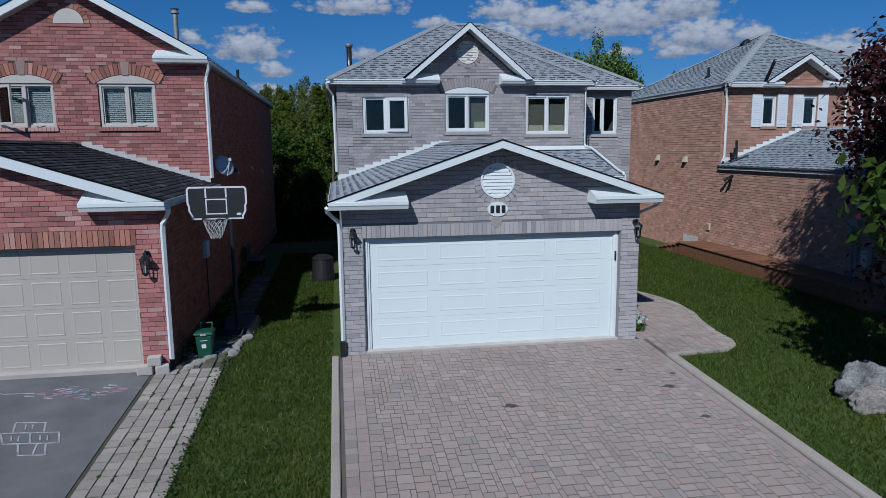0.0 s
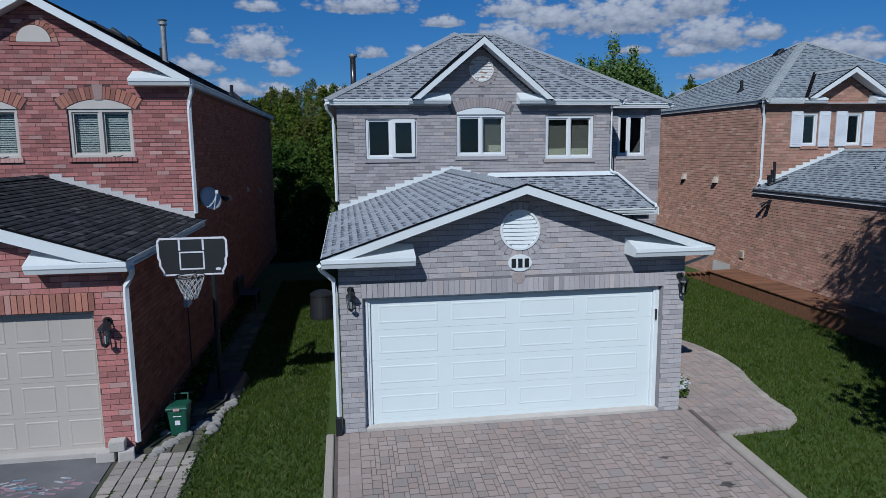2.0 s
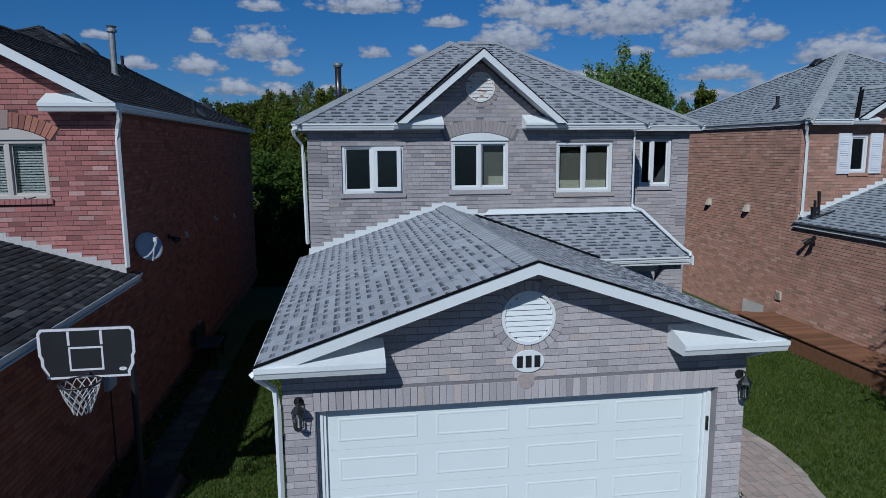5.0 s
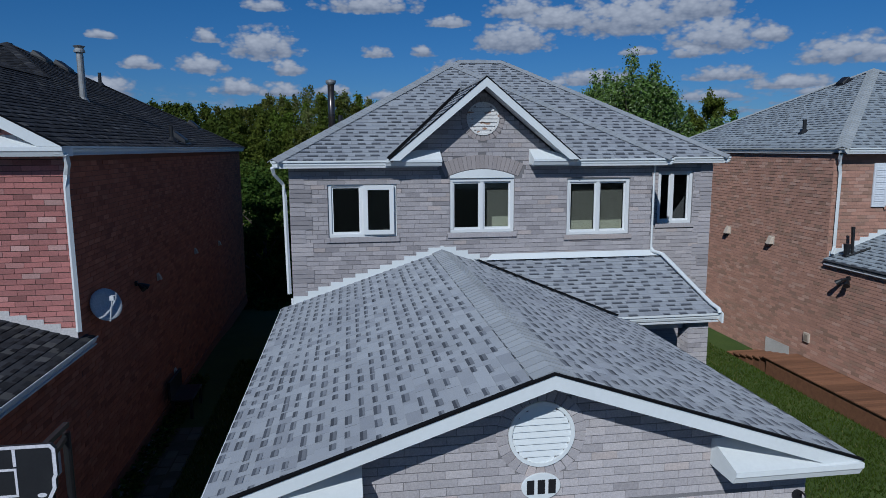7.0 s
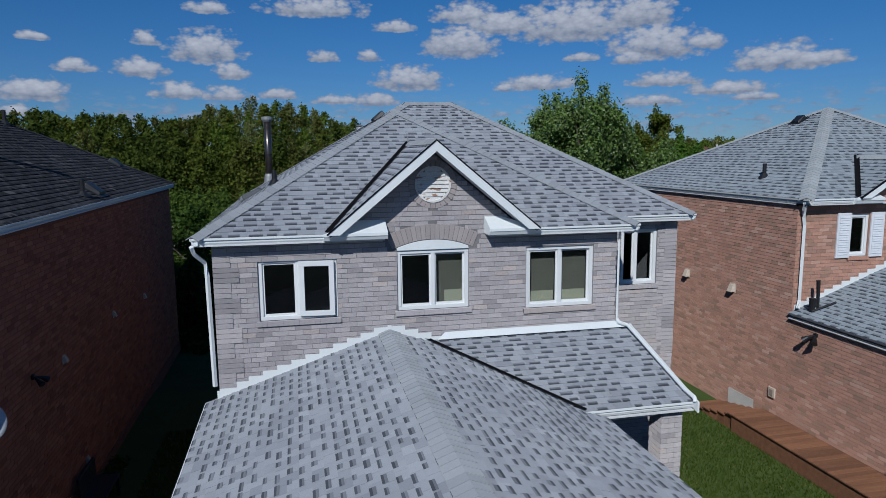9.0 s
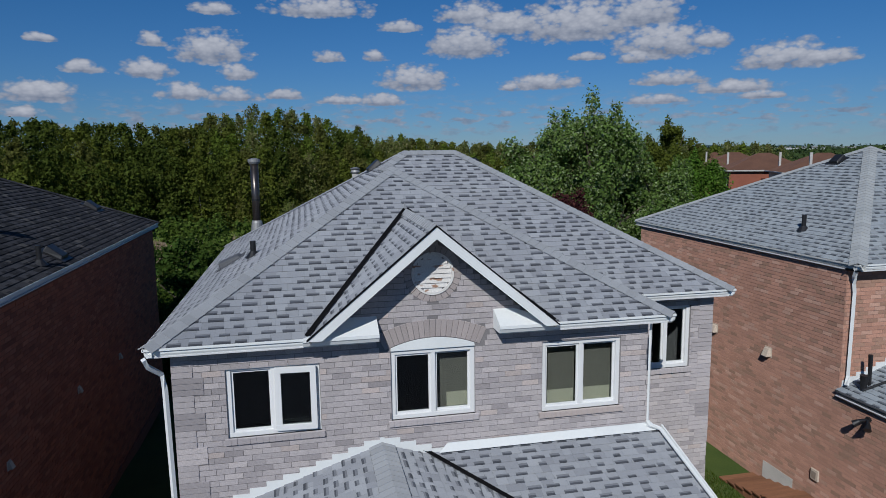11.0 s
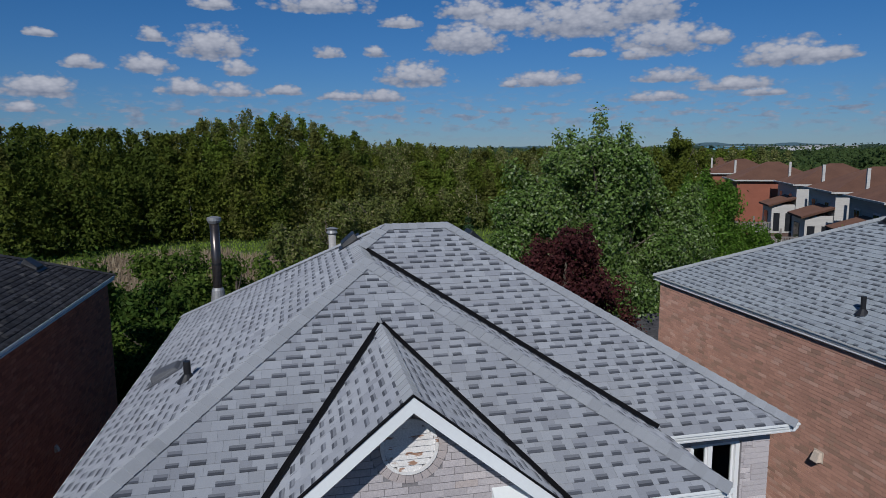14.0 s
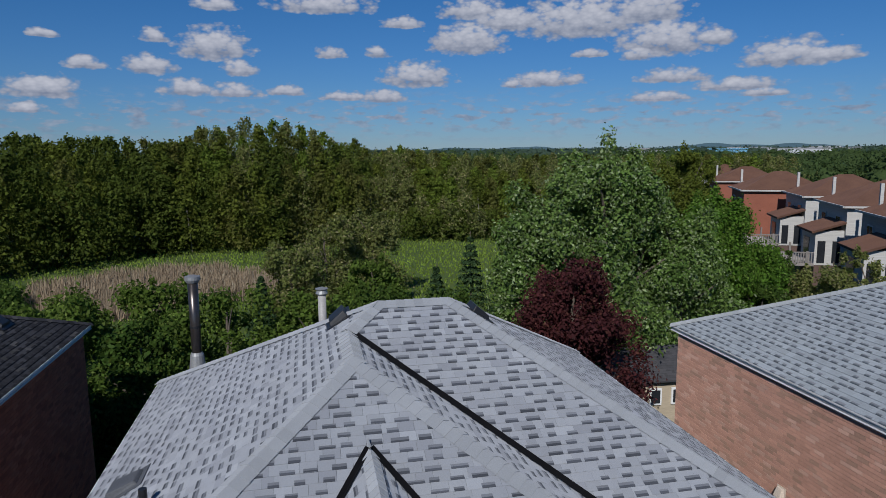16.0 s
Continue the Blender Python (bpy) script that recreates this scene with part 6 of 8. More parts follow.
def ashlar(parent, x0, x1, y0, y1, unit, many, one, single, seed, joint=0.012, lift=0.035):
    """Square and oblong pavers of mixed sizes that lock into one another, on a grid of small units."""
    rnd = random.Random(seed)
    nx, ny = int((x1 - x0) / unit + 0.5), int((y1 - y0) / unit + 0.5)
    ux, uy = (x1 - x0) / nx, (y1 - y0) / ny
    used = np.zeros((ny, nx), bool)
    rest = Shape()
    for j in range(ny):
        for i in range(nx):
            if used[j, i]:
                continue
            sizes = [(2, 2), (3, 2), (3, 2), (3, 3), (2, 2), (2, 3)]
            rnd.shuffle(sizes)
            for w, h in sizes + [(1, 3), (1, 2), (2, 1), (1, 1)]:
                if i + w <= nx and j + h <= ny and not used[j:j + h, i:i + w].any():
                    break
            used[j:j + h, i:i + w] = True
            cx, cy = x0 + (i + w / 2) * ux, y1 - (j + h / 2) * uy
            sx, sy = w * ux - joint * 0.75, h * uy - joint * 1.45
            z = lawn_z(cx, cy) + lift + rnd.uniform(-0.0025, 0.0025)
            if single(cx, cy) and w > 1 and h > 1:
                piece("paver", "ashlar%d%d" % (w, h), (sx, 0.04, sy), one, parent, Matrix.Translation((cx, cy, z - 0.02)) @ pose(0, 0, 0, -90 + math.degrees(math.atan(0.05)) + rnd.uniform(-0.4, 0.4), rnd.uniform(-0.4, 0.4), 0))
                continue
            c = []
            for e, dz in ((0.0, -0.03), (0.0, -0.0015), (0.0015, 0.0)):
                for px, py in ((-sx / 2 + e, -sy / 2 + e), (sx / 2 - e, -sy / 2 + e), (sx / 2 - e, sy / 2 - e), (-sx / 2 + e, sy / 2 - e)):
                    c.append((cx + px, cy + py, z + dz + 0.05 * py))
            rest.add(c, [(q * 4 + k, q * 4 + (k + 1) % 4, (q + 1) * 4 + (k + 1) % 4, (q + 1) * 4 + k) for q in (0, 1) for k in range(4)] + [(8, 9, 10, 11)])
    part("paving", rest, many, parent, kind="stuff")


drive = part("driveway", plate_on([(-2.93, -14.5), (2.94, -14.5), (2.94, -0.13), (-2.93, -0.13)], 0.0305, 0.14), JOINTS, None)
tagged(drive, "driveway of mixed pink and grey concrete pavers", "driveway", kind="structure")
pave(drive, -2.88, -2.55, -9.0, -0.15, (0.165,), (0.165, 0.22), PAVERS, PAVER_ONE, seed=70)
pave(drive, -2.55, 2.68, -0.355, -0.15, (0.165, 0.21), (0.205,), PAVERS, PAVER_ONE, seed=70)
pave(drive, 2.68, 2.92, -9.0, -0.15, (0.12,), (0.165, 0.22), PAVERS, PAVER_ONE, seed=76)
ashlar(drive, -2.55, 2.68, -9.0, -0.355, 0.0682, PAVERS, PAVER_ONE, lambda x, y: y > -1.35, 71)
pave(drive, -2.88, 2.92, -14.4, -9.0, (0.165,), (0.22,), PAVERS, PAVER_ONE, seed=72)
for a, b, lab in ((-3.06, -2.94, "low grey concrete kerb beside the lawn"), (2.95, 3.13, "low grey concrete kerb beside the lawn")):
    y = -14.4
    kerb = part("kerb", Shape().box(a, a + 0.01, -1, -0.9, -0.2, -0.15), KERB, None)
    ks = Shape()
    y1 = -0.2 if a < 0 else -1.09
    y = y1
    while y > -14.4:
        ks.add([(x, yy, lawn_z(x, yy) + h) for yy in (y - 0.995, y) for x, h in ((a, -0.15), (b, -0.15), (b, 0.045), (b - 0.015, 0.062), (a + 0.015, 0.062), (a, 0.045))],
               [(0, 1, 7, 6), (1, 2, 8, 7), (2, 3, 9, 8), (3, 4, 10, 9), (4, 5, 11, 10), (5, 0, 6, 11), (5, 4, 3, 2, 1, 0), (6, 7, 8, 9, 10, 11)])
        y -= 1.0
    kerb.data = fixed(ks.mesh("kerb"))
    kerb.data.materials.append(KERB)
    tagged(kerb, lab, "kerb", kind="structure")

CURVE = [(2.96, -1.07), (3.6, -1.02), (4.18, -0.97), (4.48, -0.76), (4.58, -0.5), (4.56, 0.05), (4.74, 0.9), (4.95, 1.6), (5.02, 2.4), (4.95, 3.1), (4.72, 3.8), (4.5, 5.2), (2.85, 5.2), (2.85, -0.13), (2.96, -0.13)]


def in_path(x, y):
    hit = False
    for (x0, y0), (x1, y1) in zip(CURVE, CURVE[1:] + CURVE[:1]):
        if (y0 <= y) != (y1 <= y) and x < x0 + (y - y0) / (y1 - y0) * (x1 - x0):
            hit = not hit
    return hit


path = part("path", plate_on(CURVE, 0.028, 0.12), JOINTS, None)
tagged(path, "curved front path of beige and pink concrete pavers", "path", kind="structure")
pave(path, 2.86, 5.1, -1.3, 5.2, (0.15,), (0.13, 0.15, 0.2), PAVERS, PAVER_ONE, inside=in_path, single=lambda x, y: y < 2.2, seed=73, jitter=0.006, joint=0.010, key="path")

edge = Shape()
for (xa, ya), (xb, yb) in zip(CURVE[:11], CURVE[1:12]):
    a, b = Vector((xa, ya, 0)), Vector((xb, yb, 0))
    n = max(1, round((b - a).length / 0.16))
    d = (b - a).normalized()
    for k in range(n):
        c = a + (b - a) * (k + 0.5) / n + Vector((-d.y, d.x, 0)) * 0.03
        m = Matrix((d, Vector((-d.y, d.x, 0)), Vector((0, 0, 1)))).transposed().to_4x4()
        edge.obox(Matrix.Translation((c.x, c.y, lawn_z(c.x, c.y) + 0.0)) @ m, (b - a).length / n - 0.012, 0.13, 0.084)
part("edging", edge, OLD_PAVERS, path, "row of paler pavers along the path's edge", kind="stuff")

asphalt = part("asphalt_driveway", plate_on([(-12.2, -14.5), (-6.03, -14.5), (-6.10, -0.32), (-12.2, -0.32)], 0.02, 0.12), ASPHALT, None)
tagged(asphalt, "worn grey asphalt driveway with chalk drawings", "driveway", kind="structure")
walk_side = part("side_path", plate_on([(-6.02, -14.5), (-4.92, -14.5), (-4.88, 0.5), (-4.85, 8.0), (-5.55, 8.0), (-5.60, 0.2), (-6.08, -0.4)], 0.026, 0.12), mat("weedy_joints", (0.05, 0.055, 0.03), (0.08, 0.075, 0.05), 0.95, 3.0, 50, 0.6), None)
tagged(walk_side, "weathered paver side path with weedy joints", "path", kind="structure")
pave(walk_side, -6.02, -4.92, -10.0, -0.35, (0.183,), (0.16, 0.19, 0.22), OLD_PAVERS, OLD_PAVER_ONE, single=lambda x, y: y > -6.0, seed=74, joint=0.017, jitter=0.007, key="old")
# side-yard pavers are coloured darker to deepen the shade between the houses
pave(walk_side, -5.56, -4.86, -0.3, 8.0, (0.23,), (0.3, 0.36), mat("shade_darkened_paver", (0.13, 0.115, 0.085), (0.09, 0.085, 0.055), 0.95, 1.5, 50, 0.6, 0.004, vary=0.25, islands=True, stain=0.5), None, seed=75, joint=0.03, jitter=0.01, keep=0.75)

# dark leaf stains on the pavers
STAIN = mat("dark_stain", (0.07, 0.06, 0.055), (0.11, 0.095, 0.085), 0.8, 9.0, 60, 0.3)
for sx0, sy0, sr in ((-0.4, -2.7, 0.10), (1.8, -1.6, 0.06), (2.3, -2.4, 0.09), (2.3, -3.5, 0.07), (2.62, -1.9, 0.05)):
    ring = [(sx0 + sr * (1 + 0.45 * math.sin(2.3 * q + sx0 * 7)) * math.cos(q * math.pi / 7), sy0 + sr * 0.6 * (1 + 0.4 * math.cos(1.7 * q)) * math.sin(q * math.pi / 7)) for q in range(14)]
    solo("stain", Shape().slab([(px, py, lawn_z(px, py) + 0.0415) for px, py in ring], (0, 0, -0.006)), STAIN, "dark stain on the driveway pavers", "stain", "driveway stains")

# chalk on the asphalt
CHALK = mat("white_chalk", (0.50, 0.50, 0.51), (0.24, 0.24, 0.25), 0.95, 9.0, 90, 0.2)
chalk = thing("chalk_drawing", (-7.1, -2.6, lawn_z(-7, -2.6) + 0.02), "faint white chalk hopscotch on the asphalt", "chalk drawing")


def chalk_line(parent, a, b, w=0.025, material=None):
    a, b = Vector((*a, 0)), Vector((*b, 0))
    d = (b - a).normalized()
    n = Vector((-d.y, d.x, 0)) * w / 2
    pts = [p + s for p, s in ((a, -n), (b, -n), (b, n), (a, n))]
    part("stroke", Shape().slab([(p.x, p.y, lawn_z(p.x, p.y) + 0.0245) for p in pts], (0, 0, -0.003)), material or CHALK, parent)


corner = {"a": (-7.52, -2.06), "b": (-7.10, -2.12), "c": (-7.58, -2.38), "d": (-6.79, -2.47), "e": (-7.40, -2.72), "f": (-6.67, -2.80), "g": (-7.06, -3.08), "h": (-6.72, -3.12), "i": (-7.18, -2.42), "j": (-7.05, -2.76), "k": (-7.42, -2.39), "l": (-7.00, -2.44), "m": (-7.20, -2.75), "n": (-6.84, -2.79), "o": (-6.95, -2.78), "p": (-6.88, -3.10)}
for a, b in ((corner[q[0]], corner[q[1]]) for q in "ab cd ef ce df ij ak bl mg nh gh op".split()):
    chalk_line(chalk, a, b)
for x, y in ((-7.32, -2.22), (-7.22, -2.24), (-7.36, -2.56), (-7.26, -2.58), (-6.98, -2.60), (-6.88, -2.62)):
    chalk_line(chalk, (x - 0.03, y + 0.07), (x + 0.02, y - 0.07), 0.02)
for a, b in (((-7.9, -3.75), (-7.2, -3.9)), ((-8.2, -0.95), (-7.7, -1.0))):
    chalk_line(chalk, a, b)
scrawl = thing("chalk_drawing", (-6.9, -0.95, lawn_z(-7, -1) + 0.02), "smudged pink and blue chalk scribble on the asphalt", "chalk drawing")
PINK = mat("pink_chalk", (0.42, 0.24, 0.28), (0.21, 0.16, 0.18), 0.95, 9.0, 90, 0.2)
BLUE = mat("blue_chalk", (0.24, 0.36, 0.45), (0.17, 0.21, 0.24), 0.95, 9.0, 90, 0.2)
rnd = random.Random(5)
for k in range(44):
    x, y, t = -7.05 + rnd.gauss(0, 0.36), -1.07 + rnd.gauss(0, 0.10), rnd.uniform(-0.5, 0.5)
    chalk_line(scrawl, (x, y), (x + 0.16 * math.cos(t), y + 0.16 * math.sin(t)), 0.035, rnd.choice((PINK, BLUE, PINK, CHALK)))


# ---- leaves and grass ----
def quick(name, verts, faces):
    """A mesh from arrays: verts (n, 3), faces (m, k)."""
    me = bpy.data.meshes.new(name)
    m, k = faces.shape
    me.vertices.add(len(verts))
    me.vertices.foreach_set("co", np.ascontiguousarray(verts, np.float32).ravel())
    me.loops.add(m * k)
    me.loops.foreach_set("vertex_index", np.ascontiguousarray(faces, np.int32).ravel())
    me.polygons.add(m)
    me.polygons.foreach_set("loop_start", np.arange(0, m * k, k, dtype=np.int32))
    me.update(calc_edges=True)
    return me


def unit_rows(a):
    return a / np.maximum(np.linalg.norm(a, axis=1, keepdims=True), 1e-6)


def leaves(name, P, N, size, rng, slim=0.6, plain=False):
    """Kite-shaped leaves at P that face along N, with some scatter; plain: three-cornered sprays for the distance."""
    n = len(P)
    N = unit_rows(N + rng.normal(0, 0.55, (n, 3)))
    A = unit_rows(np.cross(N, rng.normal(0, 1, (n, 3))))
    B = np.cross(N, A)
    s = (size * rng.uniform(0.65, 1.3, n))[:, None]
    fold = N * s * 0.12
    if plain:
        V = np.stack([P - A * s * 0.6, P + A * s * 0.3 + B * s * slim * 0.55, P + A * s * 0.35 - B * s * slim * 0.5 + fold], 1).reshape(-1, 3)
        return quick(name, V, np.arange(3 * n).reshape(n, 3))
    V = np.stack([P - A * s * 0.5, P + B * s * slim * 0.5 + fold, P + A * s * 0.5, P - B * s * slim * 0.5 + fold], 1).reshape(-1, 3)
    return quick(name, V, np.arange(4 * n).reshape(n, 4))


def crown_points(blobs, n, rng, shell=0.55):
    """Points in and on a union of blobs (x, y, z, rx, rz), denser towards their skin, and the way out from each."""
    w = np.array([b[3] ** 2 * b[4] for b in blobs]) ** 0.6
    pick = rng.choice(len(blobs), n, p=w / w.sum())
    C = np.array([b[:3] for b in blobs])[pick]
    R = np.array([(b[3], b[3], b[4]) for b in blobs])[pick]
    D = unit_rows(rng.normal(0, 1, (n, 3)))
    rad = np.clip(np.abs(rng.normal(0.80, 0.26, n)), 0.15, 1.5) if shell < 0.7 else (shell + (1 - shell) * rng.random(n)) ** 0.5
    rad *= 1 + 0.16 * np.sin(D[:, 0] * 9 + pick) * np.cos(D[:, 2] * 8 + pick * 2)
    return C + D * R * rad[:, None], unit_rows(D + np.array((0, -0.25, 0.45)))


def tree_blobs(x, y, z0, h, r, rng, n=22, low=0.2, shape="round"):
    """Clumps of a crown: big ones inside, small ones and upright sprays at the outline."""
    out = []
    for k in range(n):
        f = rng.random() ** (0.65 if shape == "broad" else 0.85)
        wide = {"round": math.sqrt(max(0.28, 1 - (1.7 * f - 0.7) ** 2)), "cone": 1.05 - f, "poplar": 0.85 - 0.6 * f, "dome": 1.0 - 0.92 * f ** 2.4, "broad": math.sqrt(max(0.10, 1 - f ** 4.5)) * (0.75 + 0.25 * min(1.0, 3 * f))}[shape]
        q, d = rng.random() * 2 * math.pi, r * wide * rng.random() ** 0.4 * 0.9
        s = r * (0.15 + 0.20 * rng.random()) * (0.6 + 0.6 * (1 - f))
        z = z0 + h * (low + (1 - low) * f * 0.93)
        out.append((x + d * math.cos(q), y + d * math.sin(q), z, s, s * rng.uniform(0.7, 1.3)))
        if k % 3 == 0:
            out.append((x + d * 1.05 * math.cos(q), y + d * 1.05 * math.sin(q), z + s * 1.2, s * 0.4, s * 0.75))
    return out


def trunk_shape(x, y, z0, h, r, rng, limbs=7, spread=1.5):
    s = Shape()
    pts = [(x + rng.normal(0, 0.03) * k, y + rng.normal(0, 0.03) * k, z0 - 0.1 + h * 0.85 * k / 5) for k in range(6)]
    s.tube(pts, [r * (1 - 0.15 * k) + 0.01 for k in range(6)], 8)
    for k in range(limbs):
        f = 0.3 + 0.6 * k / limbs
        b = Vector(pts[min(5, int(f * 5))])
        q = rng.random() * 2 * math.pi
        e = b + Vector((math.cos(q) * spread * (1.1 - 0.6 * f), math.sin(q) * spread * (1.1 - 0.6 * f), h * 0.22))
        s.tube([b, (b + e) / 2 + Vector((0, 0, 0.1)), e], [r * 0.45, r * 0.3, r * 0.12], 6)
    return s


BARK = mat("grey_brown_bark", (0.10, 0.08, 0.06), (0.16, 0.13, 0.10), 0.95, 3.0, 30, 0.8, 0.01, stretch=(3, 3, 0.6))


def tree(name, x, y, h, r, n, size, material, label, seed, shape="round", low=0.2, blobs=22, z=None, group="", category="tree", trunk=0.12, slim=0.6):
    rng = np.random.default_rng(seed)
    z0 = lawn_z(x, y) if z is None else z
    t = thing(name, (x, y, z0), label, category, group)
    part("trunk", trunk_shape(x, y, z0, h, trunk, rng, 7, r * 0.7), BARK, t)
    bl = tree_blobs(x, y, z0, h, r, rng, blobs, low, shape)
    P, Nn = crown_points(bl, n, rng)
    keep = P[:, 2] > z0 + 0.05
    me = leaves("crown", P[keep], Nn[keep], size, rng, slim)
    me.materials.append(material)
    part("crown", me, None, t)
    return t


LAWN = leaf_mat("grass_blade", (0.052, 0.086, 0.009), (0.076, 0.108, 0.013), 0.8, 0.3, ((0.06, (0.20, 0.19, 0.07)),), 0.3)


def grass(name, boxes, per, skip, seed, label, material=None):
    rng = np.random.default_rng(seed)
    rows = []
    for x0, x1, y0, y1 in boxes:
        n = int((x1 - x0) * (y1 - y0) * per)
        rows.append(np.stack([rng.uniform(x0, x1, n), rng.uniform(y0, y1, n)], 1))
    Q = np.concatenate(rows)
    Q = Q[[not skip(a, b) for a, b in Q.tolist()]]
    n = len(Q)
    Z = np.array([lawn_z(a, b) for a, b in Q.tolist()])
    P = np.stack([Q[:, 0], Q[:, 1], Z], 1)
    hgt = rng.uniform(0.035, 0.085, n)[:, None]
    q = rng.uniform(0, 2 * math.pi, n)
    side = np.stack([np.cos(q), np.sin(q), 0 * q], 1) * rng.uniform(0.006, 0.012, n)[:, None]
    lean = rng.normal(0, 0.45, (n, 3)) * hgt
    lean[:, 2] = 0
    V = np.stack([P - side, P + side, P + lean + np.array((0, 0, 1.0)) * hgt], 1).reshape(-1, 3)
    me = quick(name, V, np.arange(3 * n).reshape(n, 3))
    me.materials.append(material or LAWN)
    ob = part(name, me, None, None)
    return tagged(ob, label, "grass", kind="stuff")


grass("grass", [(-4.86, -3.06, -9.5, 12.5)], 1100, lambda x, y: x > -2.9, 81, "strip of mown green lawn between the driveways")
grass("grass", [(3.13, 8.82, -9.5, 14.0)], 800, lambda x, y: in_path(x + 0.08, y) or in_path(x - 0.05, y) or (x < 6.3 and y > 7.9) or (x < 4.5 and y > 4.4), 82, "mown green front lawn with tree shade on it")

DRY = leaf_mat("dry_grass_blade", (0.17, 0.15, 0.035), (0.14, 0.145, 0.03), 2.0, 0.35, (), 0.3)
grass("dry_grass", [(-3.72, -3.12, -6.6, -2.9)], 420, lambda x, y: noise.noise(Vector((x * 2.2, y * 0.9, 3.0))) + 0.5 * noise.noise(Vector((x * 6, y * 5, 1.0))) < 0.02, 83, "patch of dry yellow grass beside the kerb", DRY)

# ---- trees and distance ----
MAPLE_RED = leaf_mat("dark_red_leaf", (0.045, 0.014, 0.016), (0.075, 0.022, 0.022), 0.5, 0.4, ((0.10, (0.10, 0.04, 0.03)),), 0.2)
LEAF_MID = leaf_mat("mid_green_leaf", (0.078, 0.132, 0.020), (0.122, 0.178, 0.029), 0.4, 0.4, ((0.12, (0.174, 0.232, 0.050)),), 0.42)
LEAF_DARK = leaf_mat("dark_green_leaf", (0.048, 0.093, 0.016), (0.078, 0.127, 0.022), 0.4, 0.4, ((0.10, (0.122, 0.171, 0.033)),), 0.42)
LEAF_SILVER = leaf_mat("silvery_green_leaf", (0.100, 0.170, 0.036), (0.160, 0.235, 0.058), 0.35, 0.5, ((0.20, (0.27, 0.33, 0.16)),), 0.36)
LEAF_FRESH = leaf_mat("bright_green_leaf", (0.075, 0.160, 0.016), (0.115, 0.205, 0.026), 0.4, 0.45, ((0.10, (0.17, 0.25, 0.05)),), 0.42)
LEAF_OLIVE = leaf_mat("olive_leaf", (0.150, 0.178, 0.046), (0.200, 0.218, 0.066), 0.2, 0.4, ((0.16, (0.300, 0.275, 0.125)),), 0.45)
LEAF_BROWN = leaf_mat("russet_leaf", (0.095, 0.095, 0.026), (0.120, 0.115, 0.036), 0.35, 0.35, (), 0.42)
WOOD_DARK = leaf_mat("deep_green_leaf", (0.066, 0.094, 0.014), (0.102, 0.130, 0.020), 0.16, 0.45, (), 0.4)
WOOD_MID = leaf_mat("wood_green_leaf", (0.102, 0.130, 0.018), (0.148, 0.172, 0.026), 0.16, 0.45, (), 0.42)
SPRUCE = leaf_mat("spruce_needles", (0.032, 0.064, 0.022), (0.050, 0.085, 0.034), 0.5, 0.35, (), 0.1)

# big silver tree, plum tree and shrubs behind the houses
tree("tree", 15.2, 33.0, 11.9, 5.2, 80000, 0.19, LEAF_SILVER, "tall bushy tree with silvery green leaves behind the house", 101, low=0.06, blobs=80, trunk=0.25, shape="broad")
tree("tree", 17.3, 33.8, 11.0, 2.2, 14000, 0.19, LEAF_SILVER, "silvery green tree beside the taller one", 113, low=0.3, blobs=40, trunk=0.15, shape="broad")
tree("tree", 20.0, 33.5, 9.0, 3.4, 22000, 0.21, LEAF_SILVER, "silvery green tree beside the taller one", 102, low=0.04, blobs=60, trunk=0.2)
tree("tree", 12.1, 34.2, 11.2, 2.7, 20000, 0.2, LEAF_SILVER, "silvery green tree beside the taller one", 112, low=0.04, blobs=50, trunk=0.2, shape="broad")
tree("tree", 10.5, 25.4, 7.7, 2.7, 38000, 0.15, MAPLE_RED, "dark red plum tree behind the roof", 103, low=0.08, blobs=110, trunk=0.14)
tree("tree", 30.4, 50.0, 12.2, 3.0, 30000, 0.2, WOOD_MID, "dense dark green tree before the houses", 104, low=0.1, blobs=60, trunk=0.2, shape="broad")
tree("tree", 26.2, 39.5, 9.2, 3.9, 42000, 0.2, LEAF_FRESH, "round bright green tree beyond the shed", 105, low=0.05, blobs=60, trunk=0.2, shape="broad")
tree("shrub", 29.5, 43.5, 4.6, 1.9, 7000, 0.2, LEAF_SILVER, "flowering green shrub in a back garden", 106, low=0.05, blobs=18, category="shrub", trunk=0.07)
tree("shrub", 27.0, 36.0, 4.2, 2.0, 7000, 0.2, LEAF_DARK, "dark green shrub in a back garden", 107, low=0.05, blobs=18, category="shrub", trunk=0.07)
tree("tree", 32.0, 36.0, 6.0, 2.2, 7000, 0.2, LEAF_OLIVE, "thin olive tree in a back garden", 108, low=0.2, blobs=16, trunk=0.09)
k = 0
